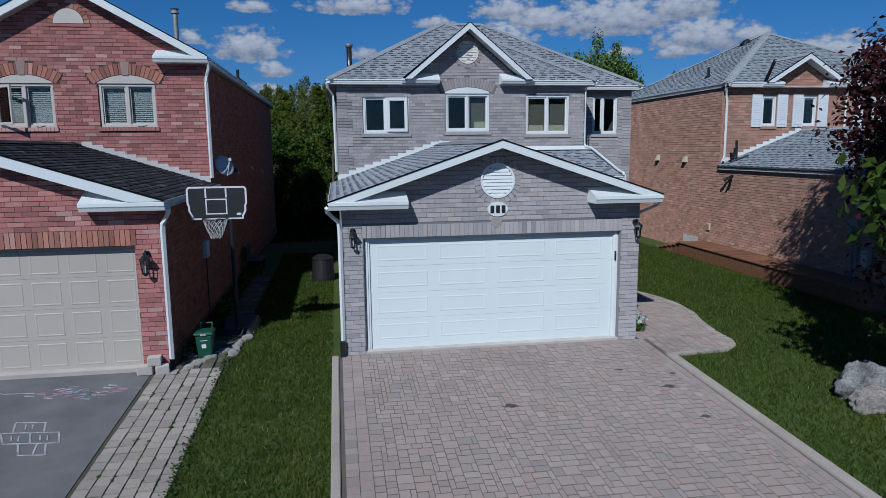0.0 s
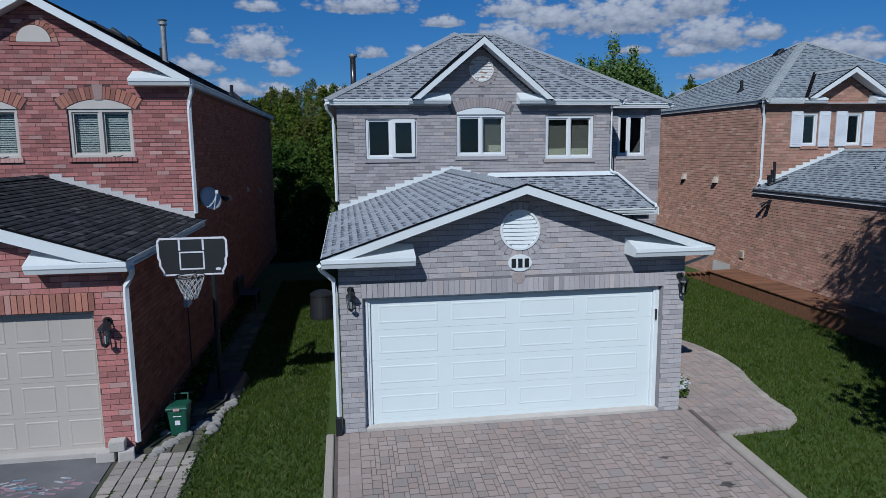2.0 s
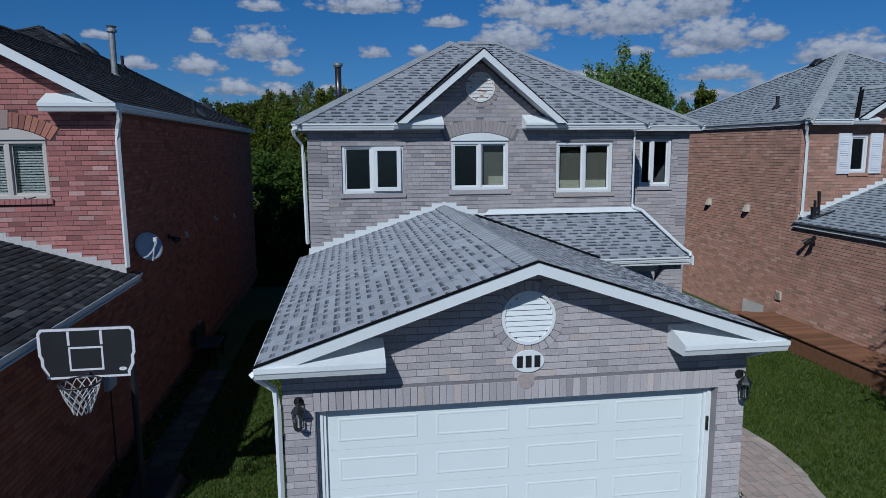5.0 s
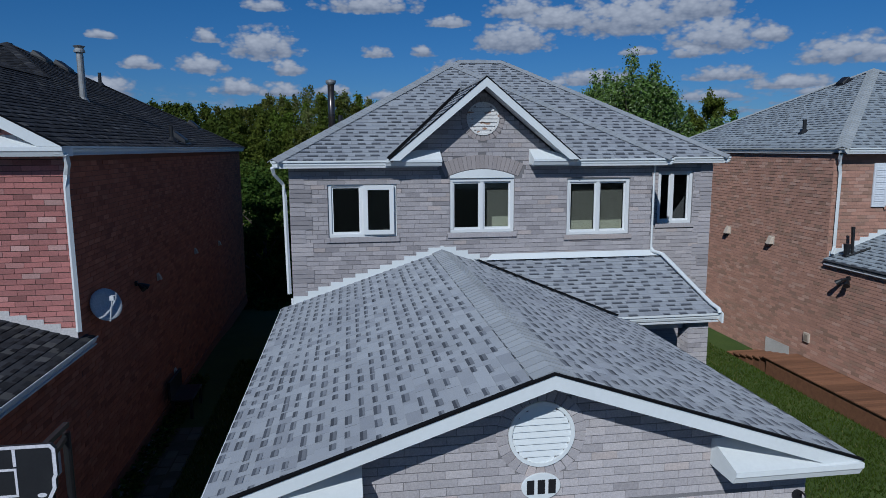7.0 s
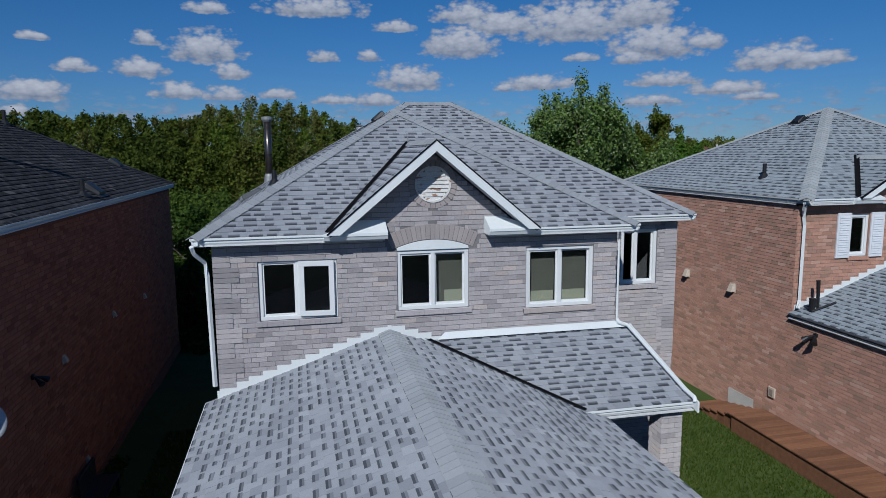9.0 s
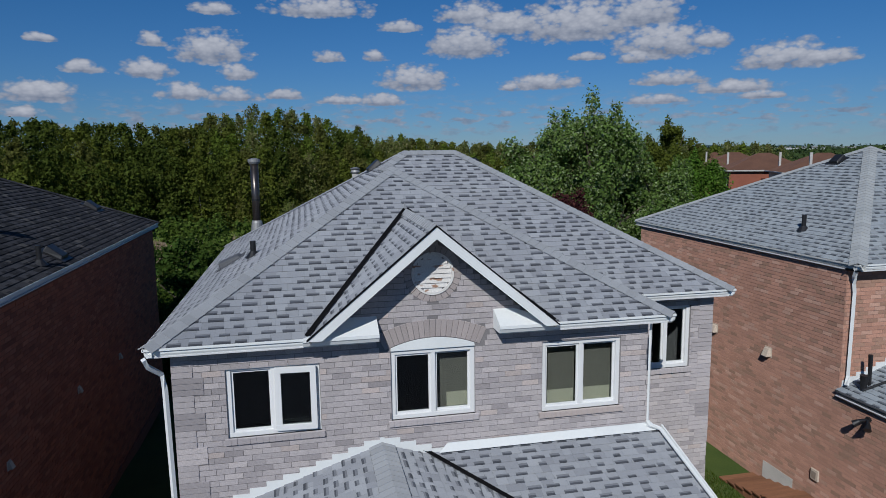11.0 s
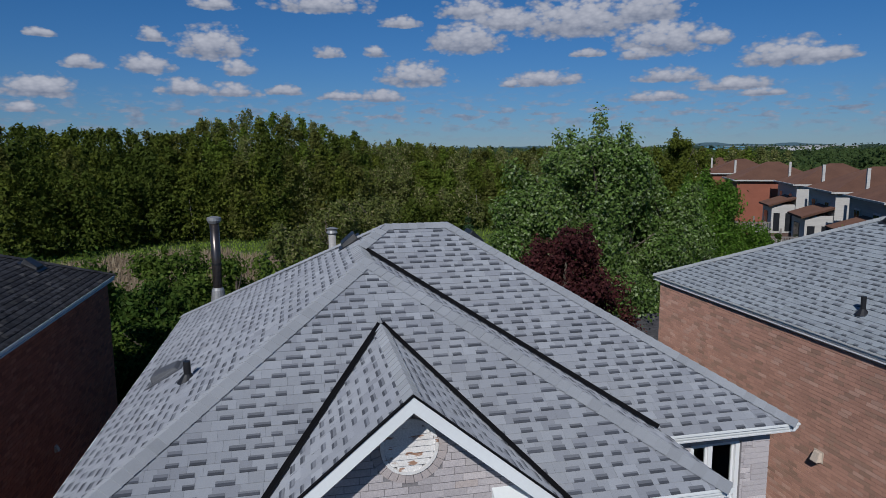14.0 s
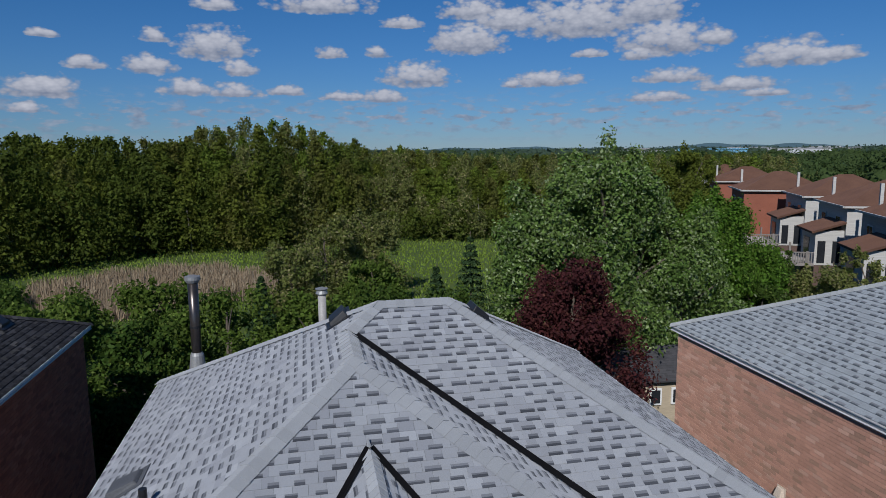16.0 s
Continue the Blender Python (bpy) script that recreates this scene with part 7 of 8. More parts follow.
for x, y, h, r, m, lab in ((-9.0, 27.0, 7.0, 2.9, LEAF_MID, "leafy green tree behind the flue"), (-5.6, 25.2, 6.2, 2.4, LEAF_DARK, "dark leafy green tree between the houses"), (-3.0, 28.0, 7.0, 2.8, LEAF_MID, "leafy green tree behind the flue"), (-12.5, 31.0, 6.4, 2.6, LEAF_DARK, "dark leafy green tree behind black roof"), (0.4, 29.0, 6.1, 2.5, LEAF_MID, "leafy green tree behind the roof"), (3.3, 32.0, 5.7, 2.3, LEAF_DARK, "dark leafy green tree behind the roof"), (-6.2, 31.5, 6.6, 2.8, LEAF_MID, "leafy green tree behind the flue"), (6.4, 31.0, 5.6, 2.3, LEAF_DARK, "dark leafy green tree behind the roof"), (-15.5, 37.0, 6.0, 2.6, LEAF_DARK, "dark leafy green tree behind black roof")):
    k += 1
    tree("tree", x, y, h + 0.1, r, 17000, 0.19, m, lab, 120 + k, low=0.03, blobs=60, group="trees behind the gardens", trunk=0.12)
for x, y, h, r, m, lab in ((1.5, 50.0, 7.6, 3.2, LEAF_OLIVE, "pale olive willow by the field"), (5.2, 54.0, 7.8, 3.0, LEAF_OLIVE, "pale olive willow by the field"), (-1.0, 46.0, 6.2, 2.6, LEAF_OLIVE, "pale olive willow by the field"), (4.0, 42.0, 5.6, 2.4, LEAF_MID, "green bush by the field"), (-20.0, 46.0, 5.0, 3.0, LEAF_MID, "green bush by the field"), (-25.0, 52.0, 5.4, 3.4, LEAF_DARK, "dark green bush by the field"), (-30.0, 58.0, 6.0, 3.6, LEAF_DARK, "dark green bush by the field"), (-14.0, 44.0, 3.6, 2.4, LEAF_MID, "green bush by the field"), (22.0, 62.0, 7.0, 3.4, LEAF_OLIVE, "pale olive bush by the field")):
    k += 1
    tree("tree" if h > 5.5 else "shrub", x, y, h, r, 8500, 0.24, m, lab, 120 + k, low=0.02, blobs=48, group="bushes by the field", category="tree" if h > 5.5 else "shrub", trunk=0.09)


def spruce(x, y, h, r, seed, label="young blue-green spruce by the field"):
    rng = np.random.default_rng(seed)
    z0 = lawn_z(x, y)
    t = thing("spruce", (x, y, z0), label, "tree", "spruces")
    part("trunk", Shape().tube([(x, y, z0 - 0.1), (x, y, z0 + h)], [0.09, 0.012], 7), BARK, t)
    n = 4200
    f = rng.random(n) ** 0.8
    tier = np.floor(f * 15) / 15
    q = rng.integers(0, 9, n) * 0.7 + tier * 40 + rng.normal(0, 0.16, n)
    d = r * (1.02 - tier) * rng.random(n) ** 0.6
    P = np.stack([x + d * np.cos(q), y + d * np.sin(q), z0 + 0.15 + h * 0.97 * tier - d * 0.25 + rng.normal(0, 0.06, n)], 1)
    me = leaves("needles", P, np.stack([np.cos(q) * 0.4, np.sin(q) * 0.4, np.ones(n)], 1), 0.26, rng, 0.35)
    me.materials.append(SPRUCE)
    part("needles", me, None, t)


for j, (x, y, h, r) in enumerate(((10.2, 41.5, 7.0, 2.0), (14.6, 46.0, 7.6, 2.1), (7.4, 38.5, 5.6, 1.8), (12.6, 38.0, 5.4, 1.7), (-2.5, 40.0, 5.2, 1.6))):
    spruce(x, y, h, r, 300 + j)

# red maple in the front lawn
mp = tree("tree", 8.9, -2.2, 8.2, 2.8, 30000, 0.13, MAPLE_RED, "dark red maple with low boughs on the front lawn", 140, low=0.16, blobs=70, trunk=0.11)
rng = np.random.default_rng(141)
P, Nn = crown_points([(8.9, -1.2, 7.8, 0.75, 0.5), (9.6, -1.5, 8.1, 0.7, 0.5), (8.6, -2.4, 8.2, 0.5, 0.4)], 1600, rng)
me = leaves("green_shoots", P, Nn, 0.13, rng)
me.materials.append(LEAF_MID)
part("green_shoots", me, None, mp, "green leaves at the top")
tree("tree", 6.65, -4.6, 8.0, 2.7, 12000, 0.24, LEAF_DARK, "dark leafy tree near the street", 142, low=0.2, blobs=40, trunk=0.12)

# the wood beyond the field: one mass of leaves, and its pale stems
WOOD_X = (-90, -38, -30, -24, -16, -11, -6, -2, 2, 5, 10, 16, 21, 28, 45, 70)
WOOD_H = (13.4, 14.2, 13.9, 13.6, 13.7, 15.2, 15.9, 15.6, 14.7, 13.2, 11.9, 11.9, 11.4, 11.0, 10.8, 10.6)


def wood_height(x, y):
    """The height of the trees along the wood, which rises to a hump; rows further back carry the same skyline."""
    return 11.7 + (float(np.interp(x * 95 / y, WOOD_X, WOOD_H)) - 11.7) * y / 95


def wood_crown(x, y, z0, h, r, n, rng):
    """Leaves gathered round the tips of many short boughs, on a crown that narrows to an uneven top."""
    tips = max(12, n // 16)
    f = rng.random(tips) ** 0.8
    f[:5] = (1.0, 0.98, 0.96, 0.95, 0.94)
    q = rng.random(tips) * 2 * math.pi
    wide = r * (1.0 - f ** rng.uniform(2.6, 6.0)) * np.minimum(1.0, 0.6 + f * 2) + 0.12
    d = wide * rng.random(tips) ** 0.45 * (1 + 0.35 * np.sin(2 * q + 11 * f + x))
    T = np.stack([x + d * np.cos(q), y + d * np.sin(q), z0 + 0.3 + (h - 0.5) * f], 1)
    k = rng.integers(0, tips, n)
    spread = (0.20 + 0.24 * (1 - f[k] ** 2))[:, None]
    P = T[k] + rng.normal(0, 1, (n, 3)) * spread * np.array((1.0, 1.0, 1.25))
    out = np.stack([np.cos(q[k]), np.sin(q[k]), np.full(n, 0.5)], 1)
    return P, unit_rows(out)


def wood(name, spots, per, size, material, seed, label, stems=0.0):
    rng = np.random.default_rng(seed)
    Ps, Ns = [], []
    st = Shape()
    for x, y, h, r in spots:
        z0 = lawn_z(x, y)
        p, n = wood_crown(x, y, z0, h, r, per, rng)
        Ps.append(p)
        Ns.append(n)
        if rng.random() < stems:
            st.tube([(x, y - r * 0.9, z0), (x + rng.normal(0, 0.2), y - r * 0.8, z0 + h * 0.72)], [0.06, 0.02], 5)
    P, Nn = np.concatenate(Ps), np.concatenate(Ns)
    me = leaves(name, P, Nn, size, rng, 0.8, plain=True)
    me.materials.append(material)
    ob = part(name, me, None, None)
    tagged(ob, label, "woodland", kind="stuff")
    if st.v:
        o2 = part("stems", st, mat("pale_stem", (0.36, 0.33, 0.28), (0.28, 0.25, 0.21), 0.9), None)
        tagged(o2, "thin pale birch stems at the wood's edge", "stems", kind="stuff")


rnd = random.Random(9)
groups = {"a": [], "b": [], "c": [], "d": [], "e": []}
for row in range(6):
    y = 86.0 + row * 3.6
    x = -78.0 - row * 3
    while x < 60 + row * 6:
        edge = 2.0 * math.sin(x * 0.13) + (8.0 if x > 8 else 0.0) - max(0.0, -x - 16) * (1.15 if row < 3 else 0.6)
        yy = y + edge + rnd.uniform(-1.2, 1.2)
        h = wood_height(x, max(yy, 60.0)) * rnd.uniform(0.93, 1.01) * (0.70, 0.84, 0.95, 1.01, 1.01, 1.01)[row]
        if rnd.random() < 0.07:
            h *= 1.05
        g = rnd.choice("abbbbe" if x < -14 else "abdbce" if x < 8 else "accdce")
        if row > 2 and -13 < x * 95 / yy < 7:
            g = rnd.choice("cccd")
        groups[g].append((x, yy, h, rnd.uniform(1.6, 3.4)))
        x += rnd.uniform(1.5, 2.8)
wood("woodland", groups["a"], 1350, 0.36, WOOD_MID, 201, "mixed green wood beyond the field", 0.10)
wood("woodland", groups["b"], 1350, 0.36, WOOD_DARK, 202, "dark green wood beyond the field", 0.03)
wood("woodland", groups["c"], 1350, 0.30, LEAF_OLIVE, 203, "pale olive wood on the rise beyond the field", 0.14)
wood("woodland", groups["d"], 1350, 0.36, leaf_mat("fresh_green_leaf", (0.115, 0.165, 0.020), (0.155, 0.205, 0.03), 0.16, 0.4, (), 0.42), 204, "fresh green wood beyond the field")
wood("woodland", groups["e"], 1350, 0.34, leaf_mat("wood_olive_leaf", (0.105, 0.118, 0.024), (0.145, 0.148, 0.034), 0.16, 0.45, (), 0.42), 207, "olive green wood beyond the field", 0.06)
brush = [(rnd.uniform(-18, 40), 87.0 + rnd.uniform(-1, 4), rnd.uniform(2.0, 4.5), rnd.uniform(1.3, 2.2)) for _ in range(46)]
wood("undergrowth", brush, 600, 0.35, WOOD_DARK, 205, "low undergrowth along the wood's edge")
russet = [(rnd.uniform(2, 30), rnd.uniform(86, 92), rnd.uniform(3.5, 6.5), rnd.uniform(1.6, 2.4)) for _ in range(10)]
wood("undergrowth", russet, 700, 0.33, LEAF_OLIVE, 206, "olive brush by the field")

# rough meadow, reed bed
MEADOW = leaf_mat("meadow_grass", (0.165, 0.245, 0.034), (0.21, 0.29, 0.046), 0.1, 0.35, (), 0.25)
REED = leaf_mat("dry_reed", (0.30, 0.23, 0.15), (0.36, 0.28, 0.19), 0.25, 0.3, ((0.12, (0.42, 0.36, 0.26)),), 0.2)


def stalks(name, n, inside, box, hgt, wid, material, seed, label):
    rng = np.random.default_rng(seed)
    Q = np.stack([rng.uniform(box[0], box[1], n), rng.uniform(box[2], box[3], n)], 1)
    Q = Q[[inside(a, b) for a, b in Q.tolist()]]
    n = len(Q)
    P = np.stack([Q[:, 0], Q[:, 1], [lawn_z(a, b) for a, b in Q.tolist()]], 1)
    h = rng.uniform(hgt[0], hgt[1], n)[:, None]
    q = rng.uniform(0, math.pi, n)
    side = np.stack([np.cos(q), np.sin(q), 0 * q], 1) * wid
    lean = rng.normal(0, 0.16, (n, 3)) * h
    lean[:, 2] = 0
    V = np.stack([P - side, P + side, P + lean + side * 0.3 + np.array((0, 0, 1.0)) * h, P + lean - side * 0.3 + np.array((0, 0, 1.0)) * h], 1).reshape(-1, 3)
    me = quick(name, V, np.arange(4 * n).reshape(n, 4))
    me.materials.append(material)
    return tagged(part(name, me, None, None), label, "grass", kind="stuff")


def in_reeds(x, y):
    return ((x + 12.5) / 10.0) ** 2 + ((y - 61.5) / 8.8) ** 2 < 1 + 0.15 * math.sin(x * 1.3) + 0.12 * math.sin(y)


stalks("reeds", 24000, in_reeds, (-25, 0, 51, 73), (0.8, 1.35), 0.045, REED, 401, "bed of dry tan reeds in the field")
stalks("meadow_grass", 42000, lambda x, y: not in_reeds(x, y), (-60, 45, 40, 97), (0.10, 0.28), 0.09, MEADOW, 402, "rough green meadow grass before the wood")

# far woods, hills and town
def far_lumps(name, n, box, size, hgt, material, seed, label, per=100, leaf=1.4):
    rng = np.random.default_rng(seed)
    Ps, Ns, cores = [], [], []
    for _ in range(n):
        y = box[2] * (box[3] / box[2]) ** rng.random()
        a = rng.uniform(box[0], box[1])
        x = y * math.tan(a)
        s = size * (0.6 + 0.9 * rng.random()) * (y / 300) ** 0.5
        h = hgt * (0.7 + 0.6 * rng.random())
        p, nn = crown_points([(x, y, lawn_z(x, y) + h * 0.45, s, h * 0.55)], per, rng, 0.75)
        Ps.append(p)
        Ns.append(nn)
        th, ph = np.meshgrid(np.linspace(0.15, 3.0, 5), np.linspace(0, 2 * math.pi, 9), indexing="ij")
        wob = 0.72 * (1 + 0.12 * np.sin(ph * 3 + x) * np.sin(th * 4))
        cores.append(np.stack([x + s * wob * np.sin(th) * np.cos(ph), y + s * wob * np.sin(th) * np.sin(ph), lawn_z(x, y) + h * 0.45 + h * 0.55 * wob * np.cos(th)], 2).reshape(-1, 3))
    me = leaves(name, np.concatenate(Ps), np.concatenate(Ns), leaf, rng, 0.8, plain=True)
    me.materials.append(material)
    V = np.concatenate(cores)
    m = (np.arange(len(cores)) * 45)[:, None]
    one = np.array([(i * 9 + j, i * 9 + j + 1, (i + 1) * 9 + j + 1, (i + 1) * 9 + j) for i in range(4) for j in range(8)])
    inner = quick(name, V, (one[None] + m[:, :, None]).reshape(-1, 4))
    inner.materials.append(material)
    ob = tagged(part(name, me, None, None), label, "woodland", kind="stuff")
    part("inner_foliage", inner, None, ob, kind="stuff")
    return ob


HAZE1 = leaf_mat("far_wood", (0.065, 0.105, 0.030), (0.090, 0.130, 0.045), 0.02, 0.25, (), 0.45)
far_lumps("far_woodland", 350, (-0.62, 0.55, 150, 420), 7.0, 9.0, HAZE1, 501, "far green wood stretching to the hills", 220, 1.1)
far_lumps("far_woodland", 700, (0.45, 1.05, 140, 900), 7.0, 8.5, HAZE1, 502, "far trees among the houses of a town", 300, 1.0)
# the farthest wood carries distance haze in its paler, bluer green
far_lumps("far_woodland", 700, (-0.3, 1.0, 420, 1500), 11.0, 10.0, leaf_mat("hazed_far_wood", (0.065, 0.105, 0.065), (0.085, 0.125, 0.085), 0.01, 0.2, (), 0.45), 503, "far wood with distance haze put into its colour", 60, 2.8)
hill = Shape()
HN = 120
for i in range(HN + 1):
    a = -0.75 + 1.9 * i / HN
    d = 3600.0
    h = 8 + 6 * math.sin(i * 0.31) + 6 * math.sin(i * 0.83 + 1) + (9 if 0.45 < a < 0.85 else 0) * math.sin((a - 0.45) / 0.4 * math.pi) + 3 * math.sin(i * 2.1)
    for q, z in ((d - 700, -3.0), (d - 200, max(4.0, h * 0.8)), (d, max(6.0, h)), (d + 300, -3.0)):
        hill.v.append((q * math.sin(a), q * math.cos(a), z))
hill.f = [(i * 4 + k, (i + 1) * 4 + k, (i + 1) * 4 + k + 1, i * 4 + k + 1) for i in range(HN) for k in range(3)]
# the ridge's blue-green is haze put into its colour
ridge = part("hills", hill, mat("hazed_hills", (0.045, 0.085, 0.10), (0.055, 0.10, 0.115), 1.0, 0.004, 0.05, 0), None)
tagged(ridge, "low wooded hills on the horizon, coloured blue-green for haze", "hills", kind="structure")
rnd = random.Random(12)
SHEDS = [mat("far_white_building", (0.62, 0.63, 0.64), (0.55, 0.56, 0.58), 0.7), mat("far_blue_building", (0.16, 0.40, 0.58), (0.2, 0.45, 0.62), 0.6), mat("far_grey_building", (0.42, 0.42, 0.42), (0.36, 0.36, 0.37), 0.7)]
for j in range(34):
    a, d = rnd.uniform(0.48, 0.93), rnd.uniform(520, 1300)
    w, hh = rnd.uniform(18, 60), rnd.uniform(7, 11)
    if j == 0:
        a, d, w, hh = 0.585, 520, 46, 10
    x, y = d * math.sin(a), d * math.cos(a)
    m = Matrix.Translation((x, y, lawn_z(x, y))) @ pose(0, 0, 0, 0, 0, -math.degrees(a))
    b = thing("far_building", (x, y, lawn_z(x, y)), "low far building with a flat roof, blue" if j == 0 else "low pale far building among the trees", "building", "far town")
    part("wall", Shape().obox(m @ pose(0, 0, hh / 2), w, 20, hh), SHEDS[1] if j == 0 else rnd.choice((SHEDS[0], SHEDS[0], SHEDS[2])), b)
    part("roof", Shape().obox(m @ pose(0, 0, hh + 0.3), w + 1, 21, 0.6), SHEDS[2] if j else SHEDS[1], b)

# row of houses at the side, seen from their gardens
ROOF_BR = mat("brown_shingle_far", (0.105, 0.050, 0.031), (0.138, 0.068, 0.042), 0.95, 0.6, 14, 0.4, 0.01)
SIDING = mat("white_siding", (0.54, 0.52, 0.48), (0.48, 0.46, 0.43), 0.7, 1.0, 6, 0.2, 0.01, stretch=(0.2, 0.2, 8))
GREYSIDE = mat("grey_siding", (0.36, 0.35, 0.34), (0.31, 0.30, 0.29), 0.7, 1.0, 6, 0.2, 0.01, stretch=(0.2, 0.2, 8))
FARBRICK = mat("far_red_brick", (0.30, 0.105, 0.062), (0.35, 0.125, 0.075), 0.9, 0.8, 20, 0.3, 0.004)
PLANK = mat("weathered_planks", (0.30, 0.27, 0.24), (0.24, 0.22, 0.20), 0.9, 1.5, 12, 0.3, 0.004, vary=0.15)
# dark brown for the wings' lower walls, shade by the decks painted in
WING_SHADE = mat("wing_base_shade", (0.12, 0.075, 0.06), (0.15, 0.095, 0.075), 0.9, 0.8, 20, 0.3, 0.004)
FARGLASS = mat("far_window_glass", (0.02, 0.022, 0.026), (0.03, 0.032, 0.036), 0.12, 1.0, 10, 0)


def far_house(corner, wall_mat, label, deck_on=True, wing=True, turn=-116, e=7.1):
    """A two-storey house over a walk-out basement. corner: its near garden corner; its garden side looks along its own -y; 8 m wide, 9 m deep."""
    w, d = 8.0, 9.0
    base = Matrix.Rotation(math.radians(turn), 4, "Z")
    q = Vector((*corner, 0)) - base @ Vector((w / 2, 0, 0))
    z0 = lawn_z(q.x, q.y) - 0.1
    m = Matrix.Translation((q.x, q.y, z0)) @ base
    h = thing("house", (q.x, q.y, z0), label, "house", "row of houses across the gardens")
    part("wall", Shape().obox(m @ pose(0, d / 2, e / 2), w, d, e), wall_mat, h)
    o = 0.35
    c = [m @ Vector(p) for p in ((-w / 2 - o, -o, e), (w / 2 + o, -o, e), (w / 2 + o, d + o, e), (-w / 2 - o, d + o, e), (0, w / 2, e + 2.1), (0, d - w / 2 + o, e + 2.1))]
    low = [p - Vector((0, 0, 0.14)) for p in c[:4]]
    r = part("roof", Shape().add(c + low, [(0, 1, 4), (1, 2, 5, 4), (2, 3, 5), (3, 0, 4, 5), (9, 8, 7, 6), (0, 6, 7, 1), (1, 7, 8, 2), (2, 8, 9, 3), (3, 9, 6, 0)]), ROOF_BR, h, "hipped roof of brown shingles")
    part("gutter", Shape().obox(m @ pose(0, -o - 0.05, e - 0.02), w + 2 * o, 0.12, 0.16), SIDING, h)
    part("gutter", Shape().obox(m @ pose(w / 2 + o + 0.05, d / 2, e - 0.02), 0.12, d + 2 * o, 0.16), SIDING, h)
    part("flue", Shape().obox(m @ pose(-w / 2 + 0.9, 0.9, e + 1.0), 0.24, 0.24, 2.4), SIDING, r)
    for px, pz in ((-2.0, 5.6), (2.0, 5.6), (-2.2, 2.9)):
        f = part("window", Shape().obox(m @ pose(px, -0.02, pz), 1.25, 0.12, 1.15), SIDING, h, "white framed window")
        for k in (-0.28, 0.28):
            part("pane", Shape().obox(m @ pose(px + k, -0.085, pz), 0.46, 0.02, 0.92), FARGLASS, f)
    if not wing:
        f = part("window", Shape().obox(m @ pose(w / 2 + 0.02, 6.2, 5.9), 0.12, 1.0, 1.1), SIDING, h, "white framed window")
        part("pane", Shape().obox(m @ pose(w / 2 + 0.09, 6.2, 5.9), 0.02, 0.75, 0.9), FARGLASS, f)
    if wing:
        part("wing", Shape().obox(m @ pose(1.6, -1.1, 3.5), 4.2, 2.2, 3.0), SIDING, h, "white lower wing")
        part("wing_base", Shape().obox(m @ pose(1.6, -1.1, 1.0), 4.1, 2.1, 2.0), WING_SHADE, h, "base of the wing, coloured dark for the shade round it")
        cc = [m @ Vector(p) for p in ((-0.8, -2.6, 4.95), (4.1, -2.6, 4.95), (4.1, 0.0, 5.8), (-0.8, 0.0, 5.8))]
        part("wing_roof", Shape().slab(cc, (0, 0, -0.18)), ROOF_BR, h, "lean-to roof of brown shingles")
        for py in (-1.7, -0.55):
            part("patio_door", Shape().obox(m @ pose(3.72, py, 3.15), 0.08, 0.6, 1.9), FARGLASS, h, "dark glass garden door")
        part("patio_door", Shape().obox(m @ pose(1.2, -2.22, 3.2), 1.7, 0.08, 2.0), FARGLASS, h, "dark glass garden door")
    if deck_on:
        dk = thing("deck", m @ Vector((1.0, -5.0, 0)), "raised grey wooden deck behind a house", "deck", "garden decks")
        part("platform", Shape().obox(m @ pose(1.0, -4.0, 2.05), 6.0, 3.5, 0.24), PLANK, dk)
        for a, b in ((-1.9, -5.6), (3.9, -5.6), (1.0, -5.6), (3.9, -2.8), (-1.9, -2.8)):
            part("post", Shape().obox(m @ pose(a, b, 1.6), 0.16, 0.16, 3.2), PLANK, dk)
        part("rail", Shape().obox(m @ pose(1.0, -5.7, 3.1), 6.0, 0.08, 0.10), PLANK, dk)
        part("rail", Shape().obox(m @ pose(3.95, -4.0, 3.1), 0.08, 3.4, 0.10), PLANK, dk)
        for k in range(30):
            part("baluster", Shape().obox(m @ pose(-1.9 + k * 0.2, -5.7, 2.6), 0.10, 0.04, 0.95), PLANK, dk)
        for k in range(16):
            part("baluster", Shape().obox(m @ pose(3.95, -5.6 + k * 0.21, 2.6), 0.04, 0.10, 0.95), PLANK, dk)
    return h


for corner, wm, lab, dk, wg in (((39.7, 38.7), GREYSIDE, "grey and white house with brown roof across the gardens", False, True), ((44.8, 49.1), SIDING, "white-sided house with brown roof across the gardens", True, True), ((50.0, 60.0), SIDING, "white-sided house with brown roof across the gardens", True, True), ((50.5, 70.5), FARBRICK, "red brick house with brown roof across the gardens", False, False), ((59.7, 89.3), FARBRICK, "red brick house with brown roof across the gardens", False, False), ((66.0, 103.0), SIDING, "pale far house with brown roof across the gardens", False, False)):
    far_house(corner, wm, lab, dk, wg)
for j, (x, y, hh, r, m) in enumerate(((33.0, 41.0, 3.4, 1.6, LEAF_DARK), (36.5, 46.5, 4.2, 1.8, LEAF_DARK), (38.0, 50.5, 3.6, 1.7, LEAF_MID), (35.0, 37.0, 5.5, 1.6, LEAF_OLIVE), (31.5, 50.0, 4.0, 2.0, LEAF_DARK), (43.0, 62.5, 4.4, 2.0, LEAF_DARK), (36.5, 41.8, 3.0, 1.4, LEAF_BROWN), (29.5, 37.5, 3.0, 1.5, LEAF_SILVER))):
    tree("shrub", x, y, hh, r, 5200, 0.19, m, "dark garden shrub below the decks" if m is LEAF_DARK else "garden shrub below the decks", 700 + j, low=0.03, blobs=24, group="garden shrubs", category="shrub", trunk=0.06)
fence = thing("fence", (36.0, 54.0, lawn_z(40, 60)), "grey board fence between the gardens", "fence")
